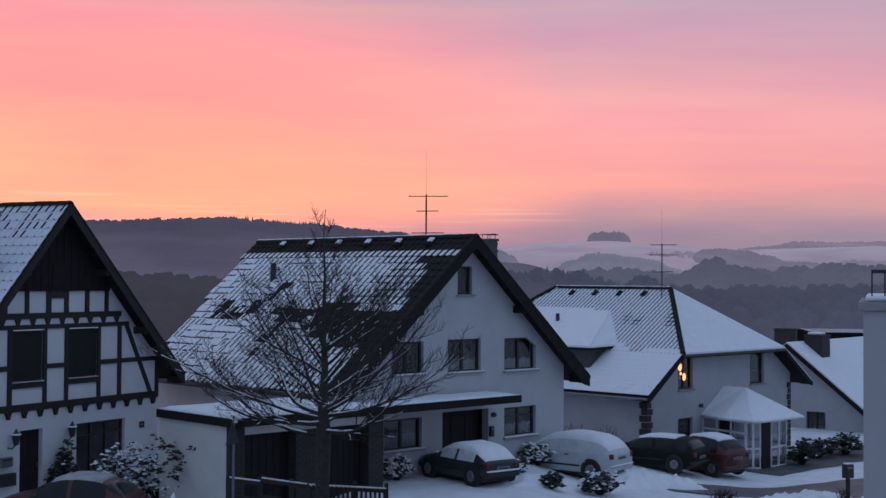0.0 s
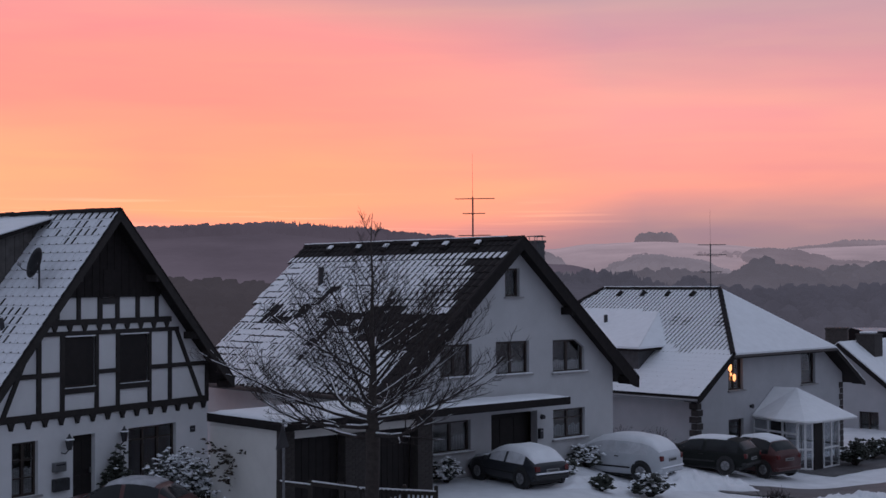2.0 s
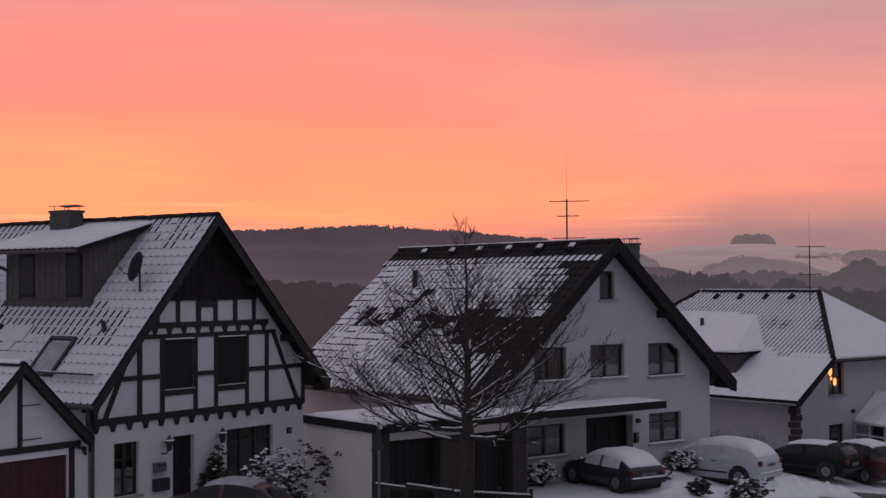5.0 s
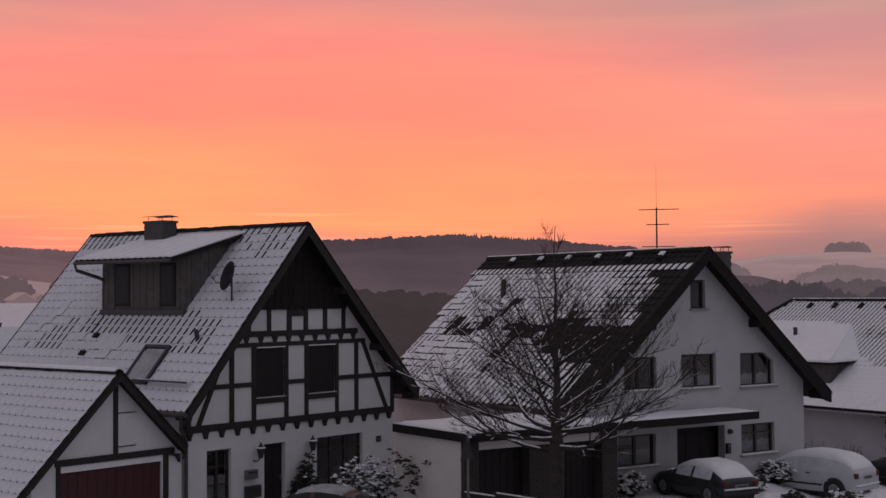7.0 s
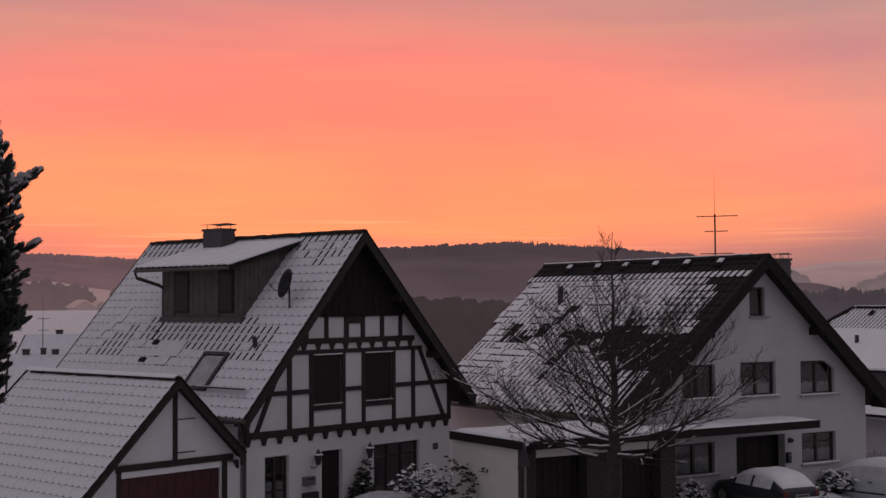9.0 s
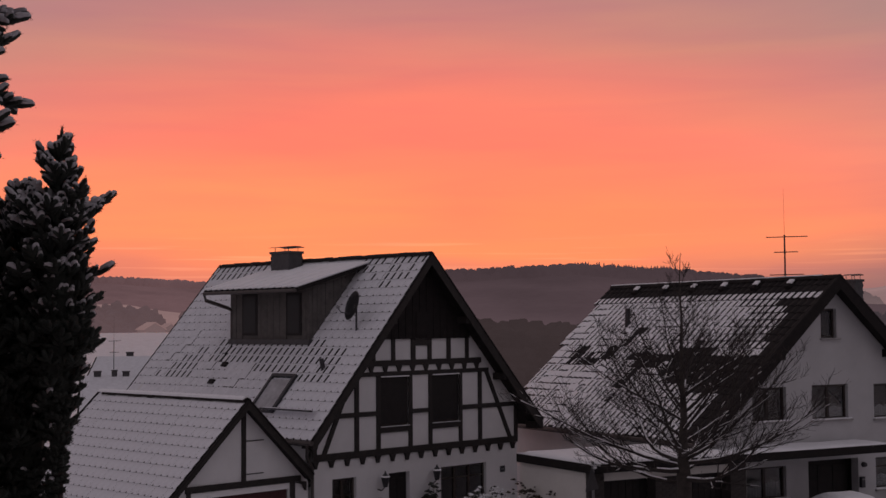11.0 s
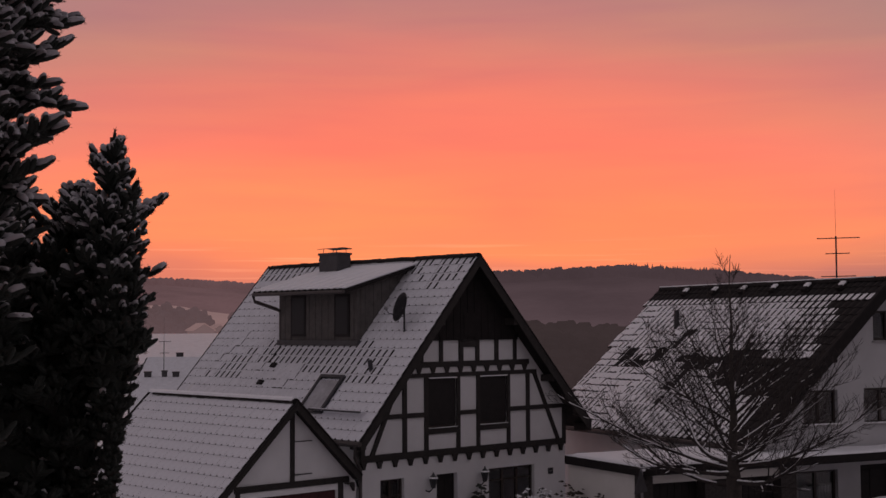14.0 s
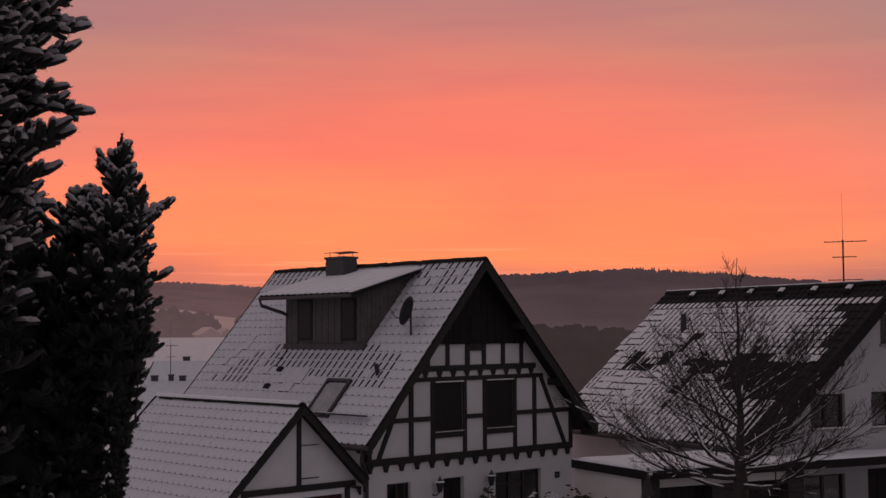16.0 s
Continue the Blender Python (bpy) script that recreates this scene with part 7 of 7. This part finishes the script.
def fir(x, y, top, reach, label, seed, zmin=0.0, detail=5.3, spacing=0.15, per=8, leader=0.3, tilt=12, stout=1.0):
    """A fir: whorls of boughs, each bough set with stout needle-clad fingers, the upper ones loaded with snow."""
    rnd = random.Random(seed)
    gz = ground_z(x, y)
    e = thing("fir_tree", pose(x, y, 0), label, "tree", "firs")
    bm = bmesh.new()
    tube(bm, [(0, 0, gz - 0.2), (0.01, 0, top * 0.5), (0, 0.01, top - 0.5), (0, 0, top - 0.05)], [0.16 * stout, 0.09 * stout, 0.03, 0.012], 8)
    part("trunk", bm, BARK, e)
    rods, snow, needles = Rods(), Rods(), Needles()

    def finger(a, d, ln, r, z0, load):
        """One shoot: stout, upturned and blunt; snow cushions its upper side."""
        b = a + (d + Vector((0, 0, 0.22))).normalized() * ln
        m = a.lerp(b, 0.5) - Vector((0, 0, 0.03 * ln))
        rods.add([a, m, a.lerp(b, 0.88), b], [r * 0.85, r, r * 0.8, r * 0.25], None, 7)
        if z0 > detail:
            needles.clothe(rnd, a, m, r, 0.019, int(ln * 170))
            needles.clothe(rnd, m, b, r, 0.019, int(ln * 170))
        if rnd.random() < load:
            up = Vector((0, 0, r * 0.8))
            k0 = rnd.uniform(0.0, 0.3)
            q = [a.lerp(b, k0) + up * 0.8, a.lerp(b, k0 + 0.12) + up, m.lerp(b, 0.25) + up * rnd.uniform(1.0, 1.5), a.lerp(b, 0.88) + up * 0.9, b + up * 0.4]
            w = r * rnd.uniform(0.95, 1.35)
            snow.add(q, [w * 0.3, w * 0.85, w, w * 0.75, w * 0.2], None, 8)

    finger(Vector((0, 0, top - leader)), Vector((0.08, 0, 1)).normalized(), leader, 0.013, top, 0.0)
    z = top - leader * 0.75
    while z > zmin:
        d = top - z
        rad = reach(z)
        fine = z > detail
        count = 5 if d < 0.5 else per
        start = rnd.uniform(0, 6.283)
        for k in range(count):
            az = start + (k + rnd.uniform(-0.3, 0.3)) * 2 * math.pi / count
            el = radians((42 if d < 0.45 else 26 if d < 0.9 else 12 if d < 2.0 else 0) + rnd.uniform(-tilt, tilt))
            ln = rad * rnd.uniform(0.48, 1.08)
            dirv = Vector((math.cos(az) * math.cos(el), math.sin(az) * math.cos(el), math.sin(el)))
            m = 5
            pts = [Vector((0, 0, z + rnd.uniform(-0.05, 0.05)))]
            dd = dirv.copy()
            for i in range(m):
                dd = (dd + Vector((rnd.uniform(-0.08, 0.08), rnd.uniform(-0.08, 0.08), 0.05))).normalized()
                pts.append(pts[-1] + dd * ln / m)
            rods.add(pts, 0.016, 0.012, 5)
            load = 0.85 if z > 6.98 else 0.35 if z > 6.6 else 0.04
            side = dd.cross(Vector((0, 0, 1))).normalized()
            fl = min(0.17, 0.07 + 0.22 * ln)
            finger(pts[-1] - dd * 0.05, dd, fl * 0.6 + 0.03, 0.016, z, load)
            pairs = max(2, int(ln / (0.042 if fine else 0.075)))
            for j in range(pairs):
                f = 0.18 + 0.78 * (j + rnd.random() * 0.6) / pairs
                i = min(m - 1, int(f * m))
                q = pts[i].lerp(pts[i + 1], f * m - i)
                for sg in (-1, 1):
                    sd = (dirv * rnd.uniform(0.55, 0.9) + side * sg * rnd.uniform(0.55, 1.0) + Vector((0, 0, rnd.uniform(-0.35, 0.75)))).normalized()
                    finger(q, sd, fl * (1.05 - 0.6 * f) * rnd.uniform(0.75, 1.25), rnd.uniform(0.013, 0.0175), z, load)
        z -= spacing * rnd.uniform(0.8, 1.2) if fine else 0.22
    tagged(raw("needle_foliage", rods.v, rods.f, NEEDLE, e, "dark needle-covered shoots", smooth=True), kind="stuff")
    tagged(raw("needles", needles.v, needles.f, NEEDLE, e), kind="stuff")
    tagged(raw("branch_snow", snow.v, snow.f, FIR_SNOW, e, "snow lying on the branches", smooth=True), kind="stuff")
    # solid core added so the inside of the crown reads as dark shade
    bm = bmesh.new()
    rings = []
    zz = top - 0.75
    while zz > zmin:
        r = reach(zz) * 0.42
        rings.append([bm.verts.new((r * (1 + 0.3 * noise.noise((math.cos(k) * 2, math.sin(k) * 2, zz * 2))) * math.cos(k * 0.5236), r * (1 + 0.3 * noise.noise((math.cos(k) * 2, zz * 2, k))) * math.sin(k * 0.5236), zz)) for k in range(12)])
        zz -= 0.25
    for a, b in zip(rings, rings[1:]):
        for k in range(12):
            bm.faces.new((a[k], a[(k + 1) % 12], b[(k + 1) % 12], b[k]))
    part("dark_crown_core", bm, NEEDLE, e)
    return e


def at(az, dist):
    return -dist * math.sin(radians(az)), dist * math.cos(radians(az))


def ramp(z, *pairs):
    """Straight lines through (height, value) pairs."""
    if z <= pairs[0][0]:
        return pairs[0][1]
    for (z0, r0), (z1, r1) in zip(pairs, pairs[1:]):
        if z <= z1:
            return r0 + (r1 - r0) * (z - z0) / (z1 - z0)
    return pairs[-1][1]


fir(*at(31.9, 8.0), 7.77, lambda z: ramp(z, (5.5, 0.04), (5.9, 0.06), (6.1, 0.13), (6.3, 0.20), (6.46, 0.28), (6.62, 0.23), (6.8, 0.26), (7.05, 0.28), (7.18, 0.33), (7.36, 0.25), (7.5, 0.16), (7.6, 0.08), (7.77, 0.02)), "young snow-laden fir tree close to the window", 7, zmin=3.2, spacing=0.085, per=9, stout=0.45)
fir(*at(39.6, 6.8), 10.8, lambda z: ramp(z, (6.6, 0.50), (7.2, 0.58), (7.33, 0.64), (7.45, 0.70), (7.76, 0.74), (8.0, 0.74), (8.3, 0.84), (9.3, 0.74), (10.8, 0.05)), "tall dark fir tree with snow on its branches", 8, zmin=4.0, detail=6.6, spacing=0.06, per=12, tilt=32)
fir(*at(33.3, 8.25), 7.42, lambda z: ramp(z, (5.2, 0.18), (5.7, 0.24), (5.95, 0.34), (6.3, 0.42), (6.7, 0.44), (7.0, 0.40), (7.2, 0.26), (7.35, 0.12), (7.42, 0.04)), "dense dark fir tree with snowy tips", 10, zmin=3.0, leader=0.15, spacing=0.08, per=10)
fir(*at(35.8, 8.4), 7.38, lambda z: min(0.62, 0.06 + 0.62 * max(0.0, 7.36 - z) ** 0.7), "dense dark fir tree between its neighbours", 9, zmin=2.8, leader=0.15, spacing=0.09, per=10)
fir(*at(38.6, 8.6), 7.2, lambda z: min(0.75, 0.10 + 0.55 * max(0.0, 7.1 - z) ** 0.8), "dark fir tree at the back of the group", 12, zmin=2.8, leader=0.2, spacing=0.14)

# ================= shrubs, fence, sign =================
def shrub(x, y, r, h, label, leaf, snow_share, seed, twigs=60, z=None, leafy=True):
    """A bush of thin stems with small leaf clumps, some capped with snow."""
    rnd = random.Random(seed)
    e = thing("shrub", pose(x, y, ground_z(x, y) if z is None else z), label, "shrub", "garden shrubs")
    rods = Rods()
    lv, lf, sv, sf = [], [], [], []
    for k in range(twigs):
        az, el = rnd.uniform(0, 6.283), rnd.uniform(0.35, 1.45)
        ln = rnd.uniform(0.6, 1.05)
        d = Vector((math.cos(az) * math.cos(el) * r * 1.25, math.sin(az) * math.cos(el) * r * 1.25, math.sin(el) * h)) * ln
        mid = d * 0.5 + Vector((rnd.uniform(-0.08, 0.08), rnd.uniform(-0.08, 0.08), 0.08 * h))
        if leaf is DRYLEAF and leafy:              # arching stems with drooping ends
            mid = Vector((d.x * 0.5, d.y * 0.5, 0.9 * h * ln))
            d = Vector((d.x * 1.15, d.y * 1.15, h * ln * rnd.uniform(0.55, 1.05)))
        rods.add([Vector((rnd.uniform(-0.1, 0.1) * r, rnd.uniform(-0.1, 0.1) * r, -0.05)), mid * 0.55, mid, mid.lerp(d, 0.5) + Vector((0, 0, 0.05)), d], 0.013, 0.005, 3)
        if not leafy:
            for q in range(3):
                p0 = mid.lerp(d, rnd.random())
                rods.add([p0, p0 + Vector((rnd.uniform(-0.15, 0.15), rnd.uniform(-0.15, 0.15), rnd.uniform(0.05, 0.22)))], 0.006, 0.003, 3)
            continue
        for q in range(16 if leaf is DRYLEAF else 8):
            p0 = mid.lerp(d, rnd.uniform(0.1, 1.0)) + Vector((rnd.uniform(-1, 1), rnd.uniform(-1, 1), rnd.uniform(-0.6, 0.6))) * 0.12
            s = rnd.uniform(0.04, 0.08) if leaf is DRYLEAF else rnd.uniform(0.05, 0.115)
            is_snow = rnd.random() < snow_share and p0.z > 0.25 * h
            V, F = (sv, sf) if is_snow else (lv, lf)
            if is_snow:
                s *= 0.85
            b = len(V)
            for vx, vy, vz in ((1, 0, 0), (-1, 0, 0), (0, 1, 0), (0, -1, 0), (0, 0, 0.8), (0, 0, -0.35)):
                V.append((p0.x + s * (vx + rnd.uniform(-0.3, 0.3)), p0.y + s * (vy + rnd.uniform(-0.3, 0.3)), p0.z + s * (vz + rnd.uniform(-0.2, 0.2)) * 0.8))
            F.extend([tuple(b + i for i in t) for t in ((0, 2, 4), (2, 1, 4), (1, 3, 4), (3, 0, 4), (2, 0, 5), (1, 2, 5), (3, 1, 5), (0, 3, 5))])
    tagged(raw("stem_tangle", rods.v, rods.f, TWIG, e), kind="stuff")
    if lf:
        tagged(raw("foliage", lv, lf, leaf, e), kind="stuff")
    if sf:
        tagged(raw("leaf_snow", sv, sf, SNOW, e), kind="stuff")
    return e


shrub(-9.2, 38.9, 1.1, 1.75, "evergreen shrub heaped with snow before the house wall", LEAF, 0.72, 1, 130)
shrub(-8.2, 38.2, 0.95, 1.55, "evergreen shrub heaped with snow before the house wall", LEAF, 0.72, 2, 100)
shrub(-7.0, 37.5, 0.95, 2.0, "withered shrub with curled brown leaves", DRYLEAF, 0.04, 3, 70)
shrub(-6.5, 37.3, 0.6, 1.5, "withered shrub with curled brown leaves", DRYLEAF, 0.06, 13, 35)
shrub(-11.2, 39.4, 0.45, 1.75, "dark climbing shrub beside the front door", LEAF, 0.05, 4, 60)
shrub(-1.36, 40.7, 0.5, 0.75, "small shrub covered with snow beside the garage", LEAF, 0.65, 5, 60)
shrub(3.25, 45.0, 0.65, 0.75, "low shrub covered with snow between the cars", LEAF, 0.68, 6, 70)
shrub(4.9, 41.1, 0.6, 0.75, "low shrub dusted with snow on the verge", LEAF, 0.45, 7, 60)
shrub(3.32, 40.2, 0.32, 0.5, "small dark shrub in the snow", LEAF, 0.12, 8, 40)
shrub(2.4, 42.3, 0.35, 0.5, "low shrub covered with snow by the drive", LEAF, 0.6, 14, 40)
shrub(8.7, 41.2, 0.6, 0.6, "dry bare shrub at the street edge", DRYLEAF, 0, 9, 60, leafy=False)
shrub(6.3, 50.4, 1.1, 1.35, "bare twiggy shrub by the side wall", DRYLEAF, 0, 10, 90, leafy=False)
shrub(4.9, 50.0, 0.9, 1.3, "bare twiggy shrub by the side wall", DRYLEAF, 0, 15, 70, leafy=False)
shrub(16.3, 57.5, 0.8, 0.9, "snow-dusted garden shrub near the porch", LEAF, 0.14, 11, 70)
shrub(17.8, 58.6, 0.9, 1.0, "snow-dusted garden shrub near the porch", LEAF, 0.14, 12, 80)
shrub(15.0, 55.2, 0.7, 1.1, "dark evergreen shrub by the porch", LEAF, 0.08, 16, 60)
shrub(13.2, 43.6, 0.45, 0.7, "small dry shrub on the snowy verge", DRYLEAF, 0, 17, 40, leafy=False)

fence = thing("fence", pose(-5.4, 33.55, 0), "dark wooden fence with snow along its rails", "fence")
for k in range(6):
    x = k * 0.8
    part("post", boxed(x - 0.05, x + 0.05, -0.05, 0.05, -0.3, 1.58 - 0.03 * k), WOODFENCE, fence)
for x0, x1, z0, z1 in ((0.05, 0.82, 1.56, 1.47), (0.86, 2.0, 1.55, 1.40), (2.05, 4.0, 1.39, 1.30)):
    for dz, snowy in ((0, True), (-0.42, False), (-0.8, False)):
        bm = bmesh.new()
        beam(bm, (x0, z0 + dz - 0.06), (x1, z1 + dz - 0.06), 0.10, 0.05, y=-0.02)
        rl = part("rail", bm, WOODFENCE, fence)
        if snowy:
            bm = bmesh.new()
            beam(bm, (x0, z0 + 0.008), (x1, z1 + 0.008), 0.03, 0.05, y=-0.02)
            part("rail_snow", bm, SNOW, rl)
for k in range(17):
    x = 2.08 + k * 0.115
    pk = part("picket", boxed(x, x + 0.06, -0.1, -0.075, 0.0, 1.36 - 0.004 * k), WOODFENCE, fence)
    part("picket_snow", boxed(x + 0.005, x + 0.055, -0.1, -0.078, 1.362 - 0.004 * k, 1.385 - 0.004 * k), SNOW, pk)

sign = thing("road_sign", pose(-5.2, 33.1, 0, 0, 0, 68), "triangular road sign seen from behind on a steel pole", "sign")
bm = bmesh.new()
tube(bm, [(0, 0, -0.2), (0, 0, 3.16)], 0.035, 8)
part("pole", bm, METAL, sign)
bm = bmesh.new()
prism(bm, [(-0.46, 2.46), (0.18, 2.46), (-0.11, 3.0), (-0.17, 3.0)], -0.06, -0.045)
part("plate", bm, METAL_DARK, sign)
part("plate_snow", boxed(-0.03, 0.05, -0.09, -0.03, 2.98, 3.05, bevel=0.01), SNOW, sign)

post = thing("letter_box_post", pose(13.55, 44.3, ground_z(13.55, 44.3), 0, 0, 25), "dark box on a post beside the street", "letter box")
part("pole", boxed(-0.05, 0.05, -0.05, 0.05, -0.2, 0.95), WOODFENCE, post)
part("box", boxed(-0.17, 0.17, -0.12, 0.12, 0.95, 1.4, bevel=0.02), METAL_DARK, post)
part("box_snow", boxed(-0.15, 0.15, -0.1, 0.1, 1.402, 1.45, bevel=0.025), SNOW, post)
part("flap", boxed(-0.13, 0.13, -0.135, -0.12, 1.27, 1.33), METAL, post)

# unseen house of the camera's window, added to close the view and shade firs
own = thing("unseen_viewers_house", pose(-1.5, -0.9, 0), "unseen rendered house wall with the open window looked out of", "house")
wall("wall", -9, 9, -0.5, 10.5, [(0.6, 2.4, 5.6, 7.6)], 0.35, PLASTER_GREY, own)
bm = bmesh.new()
prism(bm, [(-9.5, 10.6), (9.5, 10.6), (9.5, 10.8), (-9.5, 10.8)], -9.5, 0.9)
part("roof_eave", bm, BOARD, own)
for x0, x1 in ((-9, -8.7), (8.7, 9)):
    part("side_wall", boxed(x0, x1, -9, -0.004, -0.5, 10.5), PLASTER_GREY, own)
part("back_wall", boxed(-9, 9, -9.3, -9, -0.5, 10.5), PLASTER_GREY, own)
